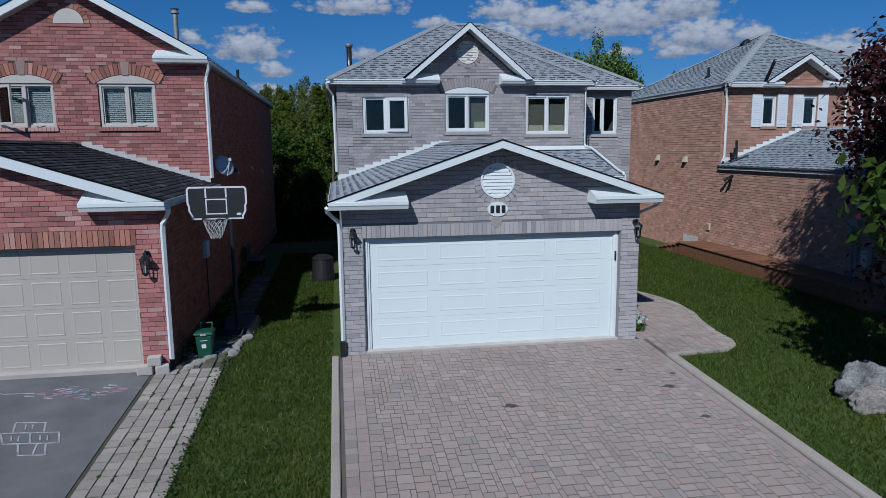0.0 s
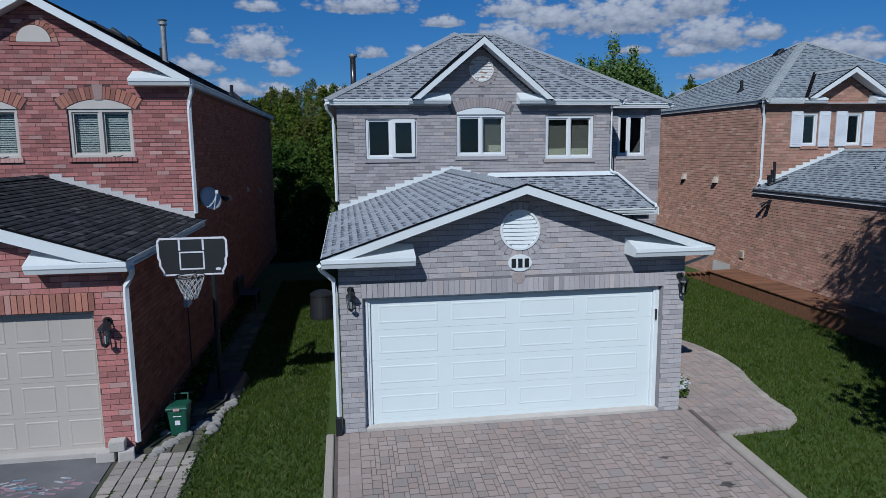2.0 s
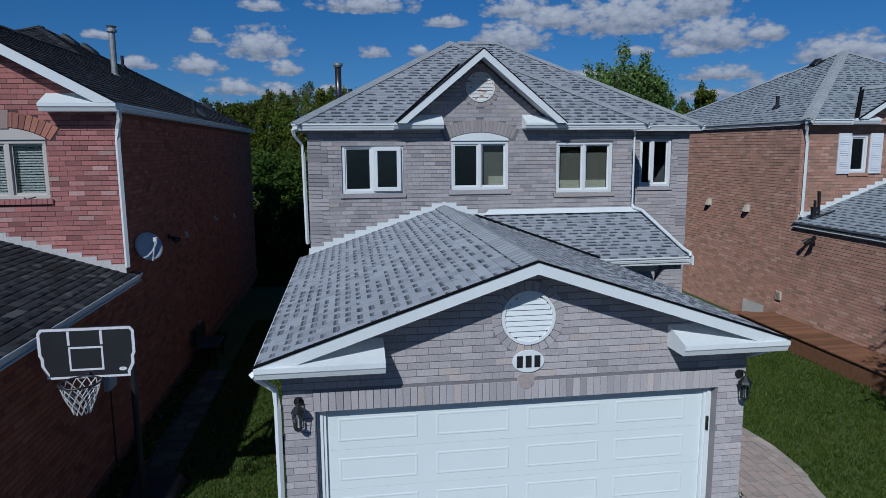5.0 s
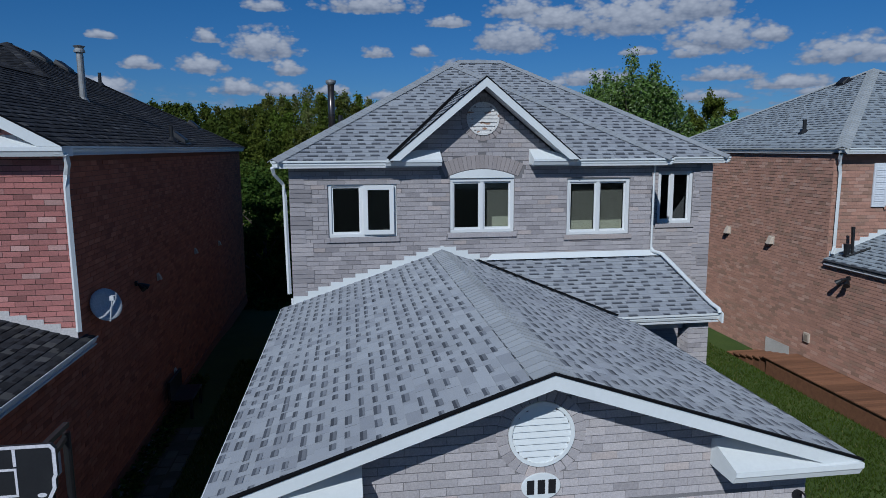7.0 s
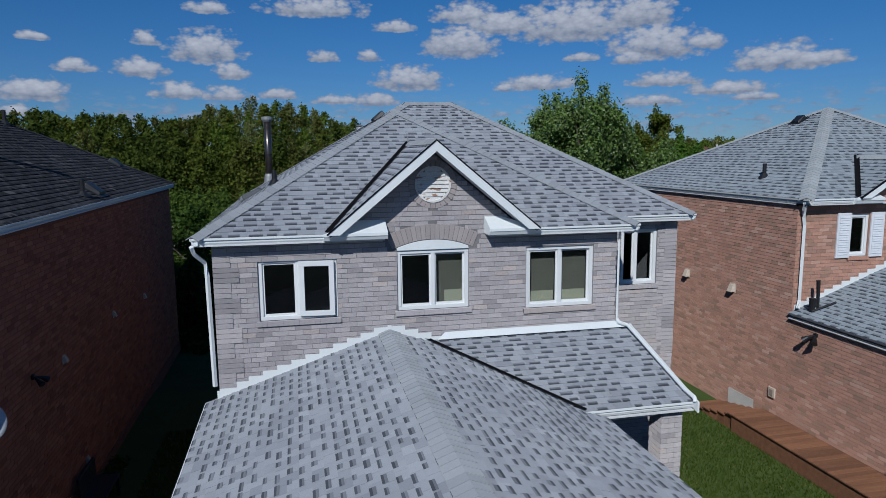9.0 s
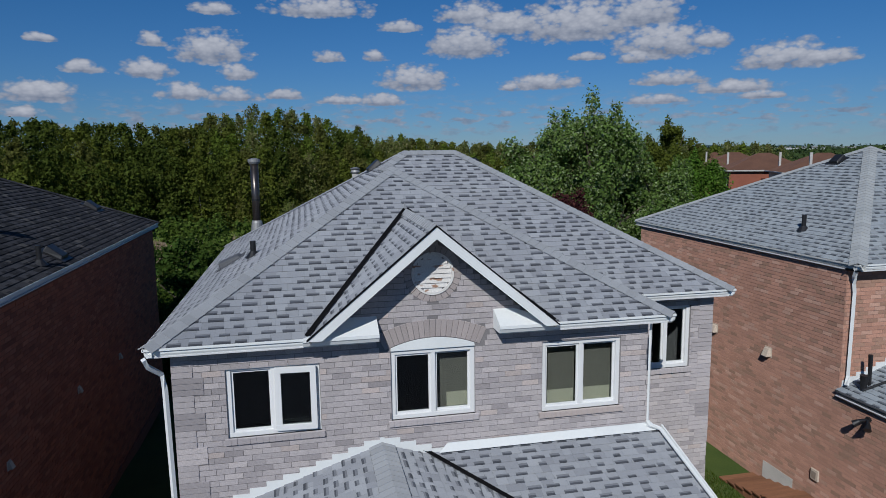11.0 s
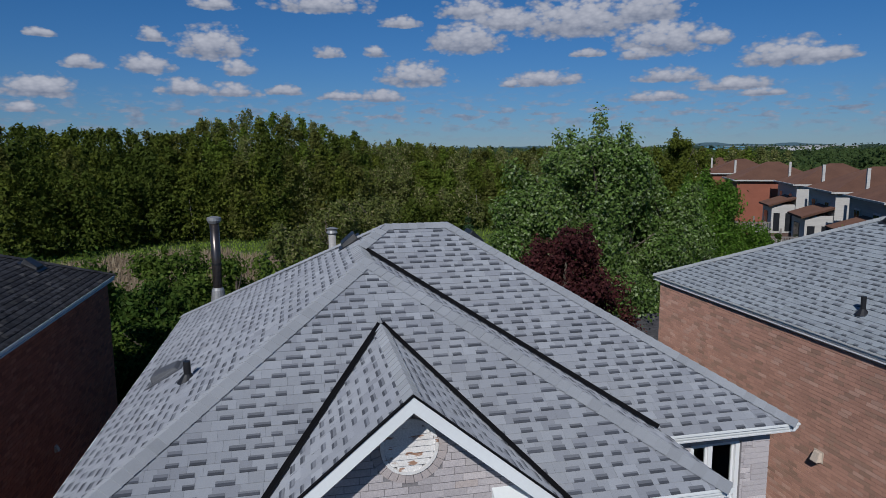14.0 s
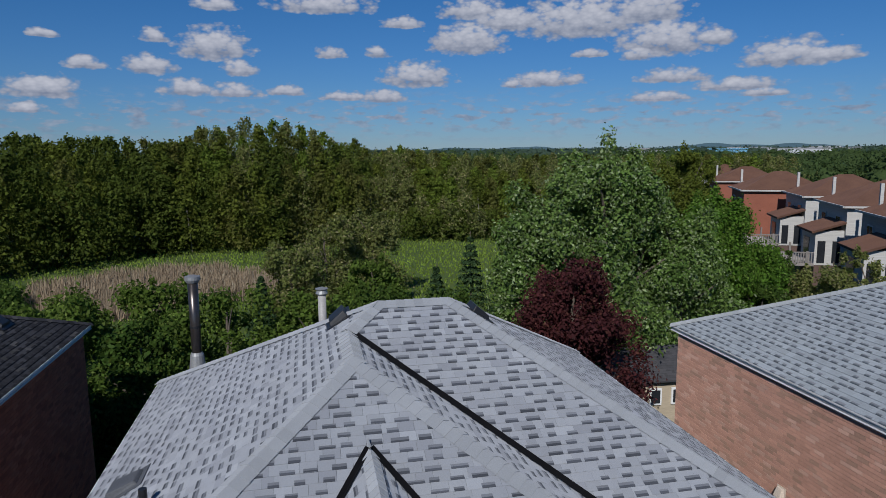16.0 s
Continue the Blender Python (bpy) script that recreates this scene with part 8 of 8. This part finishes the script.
for k2 in range(40):
    q = Vector((31.0 + k2 * 0.16, 54.0 + k2 * 0.08, lawn_z(36, 58) + 0.9))
    part("board", Shape().obox(Matrix.Translation(q), 0.15, 0.03, 1.8), PLANK, fence)

# garden shed
SHEDROOF = mat("charcoal_shingle", (0.045, 0.044, 0.048), (0.065, 0.063, 0.067), 0.95, 1.0, 40, 0.5, 0.004, vary=0.2, islands=True)
CREAMSIDE = mat("cream_siding", (0.46, 0.38, 0.27), (0.42, 0.35, 0.25), 0.8, 1.0, 10, 0.2, 0.004, stretch=(0.3, 0.3, 8))
sx, sy = 15.2, 26.6
sz = lawn_z(sx, sy)
shed = thing("garden_shed", (sx, sy, sz), "cream garden shed with charcoal shingle roof", "shed")
sm = Matrix.Translation((sx, sy, sz)) @ pose(0, 0, 0, 0, 0, -4)
part("wall", Shape().obox(sm @ pose(0, 1.5, 1.1), 4.6, 3.0, 2.2), CREAMSIDE, shed)
cc = [sm @ Vector(p) for p in ((-2.6, -0.35, 2.15), (2.6, -0.35, 2.15), (2.6, 1.5, 3.15), (-2.6, 1.5, 3.15))]
c2 = [sm @ Vector(p) for p in ((2.6, 3.35, 2.15), (-2.6, 3.35, 2.15), (-2.6, 1.5, 3.15), (2.6, 1.5, 3.15))]
srf = part("roof", Shape().slab(cc, (0, 0, -0.06)).slab(c2, (0, 0, -0.06)), SHEDROOF, shed, "charcoal shingle roof")
shingles(srf, cc, SHEDROOF, None, SHEDROOF, None, 77)
for px in (-1.5, -0.5, 0.5, 1.5):
    f = part("window", Shape().obox(sm @ pose(px, -0.03, 1.35), 0.55, 0.08, 0.75), VINYL, shed, "white framed shed window")
    part("pane", Shape().obox(sm @ pose(px, -0.08, 1.35), 0.40, 0.02, 0.58), FARGLASS, f)

# ---- flues and vents on the grey roof ----
def left_z(x):
    return ZE + M * (x - XL)


fz = left_z(-2.21)
flue2 = thing("flue_pipe", (-2.21, 15.9, fz), "dark stainless flue with a rain cap on grey shingles", "flue")
part("pipe", Shape().tube([(-2.21, 15.9, fz - 0.1), (-2.21, 15.9, 7.78)], 0.105, 16), DARKSTEEL, flue2, smooth=True)
part("cap", Shape().tube([(-2.21, 15.9, 7.74), (-2.21, 15.9, 7.80), (-2.21, 15.9, 7.87), (-2.21, 15.9, 7.90)], [0.12, 0.16, 0.16, 0.05], 16), STEEL, flue2)
part("collar", Shape().tube([(-2.21, 15.9, fz - 0.12), (-2.21, 15.9, fz + 0.16), (-2.21, 15.9, fz + 0.22)], [0.17, 0.14, 0.11], 16), STEEL, flue2)
part("band", Shape().tube([(-2.21, 15.9, fz + 0.75), (-2.21, 15.9, fz + 0.80)], 0.113, 16), BLACK, flue2)
pz = ZE + M * (YB2 - 15.3)
pipe2 = thing("flue_pipe", (0.42, 15.3, pz), "short pale flue with a flat cap behind the ridge", "flue")
part("pipe", Shape().tube([(0.42, 15.3, pz - 0.1), (0.42, 15.3, 7.5)], 0.085, 14), mat("pale_flue", (0.42, 0.40, 0.37), (0.36, 0.34, 0.32), 0.5), pipe2, smooth=True)
part("cap", Shape().tube([(0.42, 15.3, 7.46), (0.42, 15.3, 7.5), (0.42, 15.3, 7.56), (0.42, 15.3, 7.60), (0.42, 15.3, 7.63)], [0.09, 0.13, 0.10, 0.14, 0.04], 14), STEEL, pipe2)
stack_pipe((-1.87, 9.50, left_z(-1.87)), 0.27, 0.05, "black plumbing vent pipe on grey shingles")
slope_l = pose(0, 0, 0, 0, -math.degrees(math.atan(M)), 0)
roof_vent((-2.38, 10.74, left_z(-2.38) + 0.015), slope_l @ pose(0, 0, 0, 0, 0, -90), "low dark grey roof vent on shingles", (0.44, 0.44, 0.11), mat("dark_grey_vent", (0.075, 0.078, 0.086), (0.095, 0.098, 0.106), 0.7))
roof_vent((0.62, 12.45, left_z(0.62) + 0.02), slope_l @ pose(0, 0, 0, 0, 0, 90), "low dark grey roof vent beside the ridge", (0.5, 0.34, 0.12))
roof_vent((2.95, 12.2, ZE + M * 1.046 * (XR - 2.95) + 0.02), pose(0, 0, 0, 0, math.degrees(math.atan(M * 1.046)), 0) @ pose(0, 0, 0, 0, 0, -90), "low dark grey roof vent beside the ridge", (0.5, 0.34, 0.12))
part("finial", Shape().tube([(DX, dback + 0.02, DZ + 0.02), (DX - 0.02, dback + 0.03, DZ + 0.14)], [0.03, 0.008], 6), CAP, roof)

# ---- basketball hoop ----
hx, hy = -5.0, 1.9
hz = lawn_z(hx, hy)
hoop = thing("basketball_hoop", (hx, hy, hz), "portable basketball hoop with a black and white backboard", "basketball hoop")
PLASTIC = mat("black_plastic", (0.014, 0.014, 0.016), (0.02, 0.02, 0.022), 0.5, 3.0, 40, 0.1)
LINE = mat("white_board_line", (0.75, 0.72, 0.74), (0.7, 0.68, 0.7), 0.5)
part("base", Shape().add([(hx - 0.38, hy - 0.3, hz), (hx + 0.38, hy - 0.3, hz), (hx + 0.42, hy + 0.85, hz), (hx - 0.42, hy + 0.85, hz), (hx - 0.25, hy - 0.2, hz + 0.14), (hx + 0.25, hy - 0.2, hz + 0.14), (hx + 0.34, hy + 0.75, hz + 0.2), (hx - 0.34, hy + 0.75, hz + 0.2)], [(0, 3, 2, 1), (4, 5, 6, 7), (0, 1, 5, 4), (1, 2, 6, 5), (2, 3, 7, 6), (3, 0, 4, 7)]), PLASTIC, hoop, "black plastic base", bevel=0.03)
part("pole", Shape().tube([(hx, hy, hz + 0.1), (hx, hy, 2.55)], 0.045, 12), BLACK, hoop)
part("arm", Shape().obox(pose(hx, hy - 0.7, 2.63, 0), 0.06, 1.45, 0.06).obox(pose(hx, hy - 0.7, 2.40, 8), 0.05, 1.45, 0.05), BLACK, hoop)
bx, by, b0, b1, bw = -5.0, 0.43, 2.46, 3.05, 0.52
board = [(-bw + 0.07, b0), (bw - 0.07, b0), (bw - 0.07, b0 + 0.05), (bw - 0.02, b0 + 0.15), (bw - 0.02, b0 + 0.24), (bw, b0 + 0.28), (bw, b1 - 0.05), (bw - 0.04, b1), (-bw + 0.04, b1), (-bw, b1 - 0.05), (-bw, b0 + 0.28), (-bw + 0.02, b0 + 0.24), (-bw + 0.02, b0 + 0.15), (-bw + 0.07, b0 + 0.05)]
bd = part("backboard", Shape().slab([(bx + u, by, v) for u, v in board], (0, 0.04, 0)), PLASTIC, hoop, "black backboard with white lines")


def rim_line(pts, w=0.034):
    s = Shape()
    n = len(pts)
    c = Vector((sum(p[0] for p in pts) / n, 0, sum(p[1] for p in pts) / n))
    q = []
    for k3 in range(n):
        p = Vector((pts[k3][0], 0, pts[k3][1]))
        a = Vector((pts[k3 - 1][0], 0, pts[k3 - 1][1]))
        b = Vector((pts[(k3 + 1) % n][0], 0, pts[(k3 + 1) % n][1]))
        d = ((p - a).normalized() + (b - p).normalized()).normalized()
        nrm = Vector((-d.z, 0, d.x))
        q.append((p, p + nrm * w))
    v = [(bx + p.x, by + dy, p.z) for pair in q for p in pair for dy in (-0.006, 0.001)]
    f = []
    for k3 in range(n):
        i, j = k3 * 4, (k3 + 1) % n * 4
        f += [(i, j, j + 2, i + 2), (i, i + 1, j + 1, j), (i + 2, j + 2, j + 3, i + 3)]
    return s.add(v, f)


part("border_line", rim_line(board), LINE, bd, "white border line")
part("target_line", rim_line([(-0.20, b0 + 0.09), (0.17, b0 + 0.09), (0.17, b0 + 0.37), (-0.20, b0 + 0.37)], 0.03), LINE, bd)
for u in (-0.205, 0.145):
    part("stripe", Shape().box(bx + u, bx + u + 0.028, by - 0.006, by + 0.001, b0 + 0.39, b1 - 0.035), LINE, bd)
part("emblem", Shape().disc((bx + 0.37, by - 0.003, b0 + 0.09), (0, -1, 0), 0.022, 0.006, 16, 1.9), LINE, bd, "small white oval mark")
ring = [(bx + 0.215 * math.cos(t), by - 0.28 + 0.215 * math.sin(t), b0 + 0.04) for t in np.linspace(0, 2 * math.pi, 25)]
part("rim", Shape().tube(ring, 0.010, 6, cap=False).tube([(bx, by, b0 + 0.05), (bx, by - 0.07, b0 + 0.04)], 0.03, 8), BLACK, hoop, "black metal rim")
net = Shape()
for k3 in range(12):
    for sgn in (-1, 1):
        pts = []
        for q in range(6):
            t = 2 * math.pi * (k3 + sgn * q * 0.5) / 12
            r = 0.21 - 0.022 * q - (0.012 if q > 3 else 0)
            pts.append((bx + r * math.cos(t), by - 0.28 + r * math.sin(t), b0 + 0.035 - 0.068 * q))
        net.tube(pts, 0.006, 4, cap=False)
part("net", net, mat("white_cord", (0.62, 0.60, 0.57), (0.5, 0.48, 0.46), 0.8), hoop, "white cord net")

# ---- green bin ----
GREENBIN = mat("green_plastic", (0.012, 0.075, 0.045), (0.018, 0.09, 0.055), 0.45, 2.0, 60, 0.1)
gx0, gy0, bs = -5.33, 0.30, 0.78
gz0 = lawn_z(gx0, gy0) + 0.03
binm = thing("green_bin", (gx0, gy0, gz0), "dark green plastic compost bin with a closed lid", "bin")
part("body", Shape().add([(gx0 + bs * sxx * a, gy0 + bs * syy * b, gz0 + bs * z) for z, a, b in ((0.0, 0.15, 0.14), (0.55, 0.19, 0.20)) for sxx, syy in ((-1, -1), (1, -1), (1, 1), (-1, 1))], [(0, 3, 2, 1), (4, 5, 6, 7), (0, 1, 5, 4), (1, 2, 6, 5), (2, 3, 7, 6), (3, 0, 4, 7)]), GREENBIN, binm, bevel=0.025)
part("lid", Shape().add([(gx0 + bs * sxx * a, gy0 + bs * syy * b - 0.01, gz0 + bs * z) for z, a, b in ((0.555, 0.215, 0.225), (0.60, 0.215, 0.225), (0.645, 0.17, 0.17)) for sxx, syy in ((-1, -1), (1, -1), (1, 1), (-1, 1))], [(0, 3, 2, 1), (8, 9, 10, 11)] + [(r + k3, r + (k3 + 1) % 4, r + 4 + (k3 + 1) % 4, r + 4 + k3) for r in (0, 4) for k3 in range(4)]), GREENBIN, binm, bevel=0.012)
part("handle", Shape().tube([(gx0 - bs * 0.13, gy0 + bs * 0.2, gz0 + bs * 0.60), (gx0 - bs * 0.13, gy0 + bs * 0.26, gz0 + bs * 0.74), (gx0 + bs * 0.13, gy0 + bs * 0.26, gz0 + bs * 0.74), (gx0 + bs * 0.13, gy0 + bs * 0.2, gz0 + bs * 0.60)], 0.016, 8), GREENBIN, binm)
part("sticker", Shape().box(gx0 - bs * 0.05, gx0 + bs * 0.05, gy0 - bs * 0.192, gy0 - bs * 0.186, gz0 + bs * 0.25, gz0 + bs * 0.34), LINE, binm, "white printed mark")
part("lid_label", Shape().box(gx0 - bs * 0.06, gx0 + bs * 0.06, gy0 - bs * 0.24, gy0 - bs * 0.236, gz0 + bs * 0.555, gz0 + bs * 0.60), mat("red_white_label", (0.5, 0.2, 0.18), (0.6, 0.5, 0.48), 0.6, 30.0), binm, "red and white label")
part("lettering", Shape().box(gx0 - bs * 0.08, gx0 + bs * 0.08, gy0 - bs * 0.196, gy0 - bs * 0.19, gz0 + bs * 0.42, gz0 + bs * 0.435), LINE, binm)

# ---- round black composter by the far fence side ----
comp = thing("composter", (-3.35, 7.3, lawn_z(-3.35, 7.3)), "round black plastic composter with a lid", "composter")
cz = lawn_z(-3.35, 7.3)
part("body", Shape().tube([(-3.35, 7.3, cz), (-3.35, 7.3, cz + 0.1), (-3.35, 7.3, cz + 0.62)], [0.33, 0.33, 0.29], 20), PLASTIC, comp, smooth=False)
part("lid", Shape().tube([(-3.35, 7.3, cz + 0.62), (-3.35, 7.3, cz + 0.66), (-3.35, 7.3, cz + 0.74), (-3.35, 7.3, cz + 0.76)], [0.31, 0.31, 0.18, 0.06], 20), PLASTIC, comp)


# ---- stones, blocks, flowers ----
def rock(at, size, seed, material, label, group="", name="boulder", squash=0.7):
    bm = bmesh.new()
    bmesh.ops.create_icosphere(bm, subdivisions=4 if name == "boulder" else 2, radius=1.0)
    for v in bm.verts:
        q = v.co * 1.1 + Vector((seed * 3.7, seed * 1.3, 0))
        d = 1 + 0.34 * noise.noise(q) + 0.20 * noise.noise(q * 2.7) + 0.10 * noise.noise(q * 7) + 0.05 * noise.noise(q * 17)
        v.co = Vector((v.co.x * size[0], v.co.y * size[1], v.co.z * size[2])) * d
        v.co.z = max(v.co.z, -size[2] * 0.55)
    me = bpy.data.meshes.new(name)
    bm.to_mesh(me)
    bm.free()
    me.materials.append(material)
    ob = part(name, me, None, None, smooth=True)
    ob.location = at
    return tagged(ob, label, "boulder" if name == "boulder" else "stone", group)


GRANITE = mat("speckled_granite", (0.34, 0.33, 0.31), (0.08, 0.078, 0.075), 0.9, 4.0, 34, 0.9, 0.03, stain=0.5, grain=0.6)
PALESTONE = mat("pale_pink_stone", (0.38, 0.33, 0.29), (0.16, 0.14, 0.125), 0.9, 5.0, 34, 0.9, 0.02, grain=0.5)
rock((5.22, -3.18, lawn_z(5.2, -3.2) + 0.17), (0.52, 0.36, 0.34), 1.0, GRANITE, "large speckled grey granite boulder on the lawn")
rock((4.98, -3.62, lawn_z(5.0, -3.6) + 0.11), (0.42, 0.22, 0.22), 2.0, PALESTONE, "pale pinkish boulder leaning on a grey one")
rock((5.75, -3.62, lawn_z(5.7, -3.6) + 0.10), (0.36, 0.24, 0.2), 3.0, PALESTONE, "pale pinkish boulder leaning on a grey one")
rnd = random.Random(31)
RUBBLE = mat("pale_rubble", (0.36, 0.33, 0.30), (0.27, 0.25, 0.23), 0.95, 3.0, 40, 0.6)
for j in range(26):
    y = -0.35 + j * 0.085 + rnd.uniform(-0.03, 0.03)
    x = (-5.55 + j * 0.045 if j < 14 else -4.92 + rnd.uniform(-0.04, 0.05) + (j - 14) * 0.02)
    s = rnd.uniform(0.05, 0.095)
    rock((x, y if j < 14 else 0.2 + (j - 14) * 0.17, lawn_z(x, y) + s * 0.35), (s * 1.2, s, s * 0.7), 10.0 + j, RUBBLE, "small pale stone edging the side path", "edging stones", "stone")
for j in range(60):
    y = 0.4 + j * 0.15 + rnd.uniform(-0.05, 0.05)
    s = rnd.uniform(0.05, 0.11)
    rock((-5.66 + rnd.uniform(-0.05, 0.10), y, lawn_z(0, y) + s * 0.3), (s * 1.2, s, s * 0.7), 50.0 + j, RUBBLE, "small pale stone along the shaded wall", "wall stones", "stone")
for j, (x, y, z, w) in enumerate(((-6.13, -0.42, 0.0, 0.26), (-5.98, -0.42, 0.15, 0.22), (-5.86, -0.44, 0.0, 0.22))):
    q = lawn_z(x, y) + 0.02 + z
    solo("stone_block", Shape().obox(pose(x - 0.05, y, q + 0.075, 0, 0, 8 * j), w, 0.2, 0.15), BEIGE_SILL, "small beige concrete block stacked by the garage corner", "block", "corner blocks", bevel=0.02)
FLOWER = leaf_mat("white_petal", (0.72, 0.73, 0.70), (0.62, 0.64, 0.60), 2.0, 0.15, (), 0.3)
fb = thing("flower_clump", (3.05, 0.45, lawn_z(3, 0.4) + 0.03), "low clump of white flowers against the garage corner", "flowers")
rng = np.random.default_rng(7)
P, Nn = crown_points([(3.06, 0.4, 0.10, 0.17, 0.14), (3.16, 0.62, 0.10, 0.17, 0.13), (3.02, 0.75, 0.1, 0.14, 0.12)], 700, rng)
me = leaves("foliage", P, Nn, 0.07, rng)
me.materials.append(LEAF_MID)
part("foliage", me, None, fb)
P, Nn = crown_points([(3.08, 0.42, 0.20, 0.15, 0.08), (3.18, 0.64, 0.19, 0.15, 0.08)], 320, rng)
me = leaves("petals", P, Nn + np.array((0, 0, 1.0)), 0.055, rng, 0.9)
me.materials.append(FLOWER)
part("petals", me, None, fb, "white petals")

# weeds along the shaded wall and the path joints
wd = np.random.default_rng(8)
n = 2600
P = np.stack([wd.uniform(-5.74, -5.35, n), wd.uniform(0.3, 11, n), wd.uniform(0.0, 0.22, n) ** 1.3], 1)
me = leaves("weeds", P, np.tile((0, 0, 1.0), (n, 1)), 0.10, wd)
me.materials.append(LEAF_DARK)
tagged(part("weeds", me, None, None), "low dark weeds along the shaded brick wall", "weeds", kind="stuff")
n = 1500
P = np.stack([wd.normal(-4.90, 0.05, n), wd.uniform(-9, 0.5, n), np.zeros(n)], 1)
P[:, 2] = [lawn_z(a, b) + 0.045 for a, b, _ in P.tolist()]
me = leaves("weeds", P, np.tile((0, 0, 1.0), (n, 1)), 0.042, wd)
me.materials.append(LEAF_DARK)
tagged(part("weeds", me, None, None), "weeds creeping over the path edge", "weeds", kind="stuff")
n = 2600
col = wd.integers(1, 7, n)
P = np.stack([-6.02 + 0.183 * col + wd.normal(0, 0.012, n), wd.uniform(-9, -0.4, n), np.zeros(n)], 1)
P = P[np.sin(P[:, 1] * 5.3 + col * 2.1) + np.sin(P[:, 1] * 13.0 + col) + 0.22 * col > 1.35]
P[:, 2] = [lawn_z(a, b) + 0.034 for a, b, _ in P.tolist()]
me = leaves("weeds", P, np.tile((0, 0, 1.0), (len(P), 1)), 0.05, wd)
me.materials.append(LEAF_DARK)
tagged(part("weeds", me, None, None), "small weeds in the joints of the side path", "weeds", kind="stuff")

# dark garden things in the shaded side yard, and meters on the far garage wall
rackm = thing("garden_bench", (-5.3, 8.9, lawn_z(0, 8.9)), "dark wooden garden bench against the shaded wall", "bench")
bz = lawn_z(0, 8.9)
part("seat", Shape().box(-5.66, -5.2, 8.5, 9.5, bz + 0.40, bz + 0.45), BLACK, rackm, bevel=0.01)
part("backrest", Shape().box(-5.70, -5.64, 8.5, 9.5, bz + 0.45, bz + 0.85), BLACK, rackm, bevel=0.01)
for a, b in ((-5.62, 8.55), (-5.24, 8.55), (-5.62, 9.45), (-5.24, 9.45)):
    part("leg", Shape().box(a - 0.03, a + 0.03, b - 0.03, b + 0.03, bz, bz + 0.40), BLACK, rackm)
GREYBOX = mat("grey_meter", (0.22, 0.23, 0.24), (0.27, 0.28, 0.29), 0.5)
mt = thing("electric_meter", (TX, 2.5, 0.6), "grey electric meter and pipes on the brick wall", "meter")
part("case", Shape().box(TX - 0.16, TX - 0.007, 2.32, 2.62, 1.35, 1.85), GREYBOX, mt, bevel=0.015)
part("dial", Shape().tube([(TX - 0.16, 2.47, 1.62), (TX - 0.24, 2.47, 1.62)], 0.09, 16), GREYBOX, mt)
part("conduit", Shape().tube([(TX - 0.06, 2.40, 1.36), (TX - 0.06, 2.40, 0.4)], 0.03, 8).tube([(TX - 0.06, 2.55, 1.36), (TX - 0.06, 2.55, 0.4)], 0.025, 8), GREYBOX, mt)
part("gas_valve", Shape().box(TX - 0.2, TX - 0.05, 1.9, 2.1, 0.75, 1.15), mat("pale_grey_metal", (0.5, 0.5, 0.5), (0.45, 0.45, 0.46), 0.5), mt, bevel=0.02)
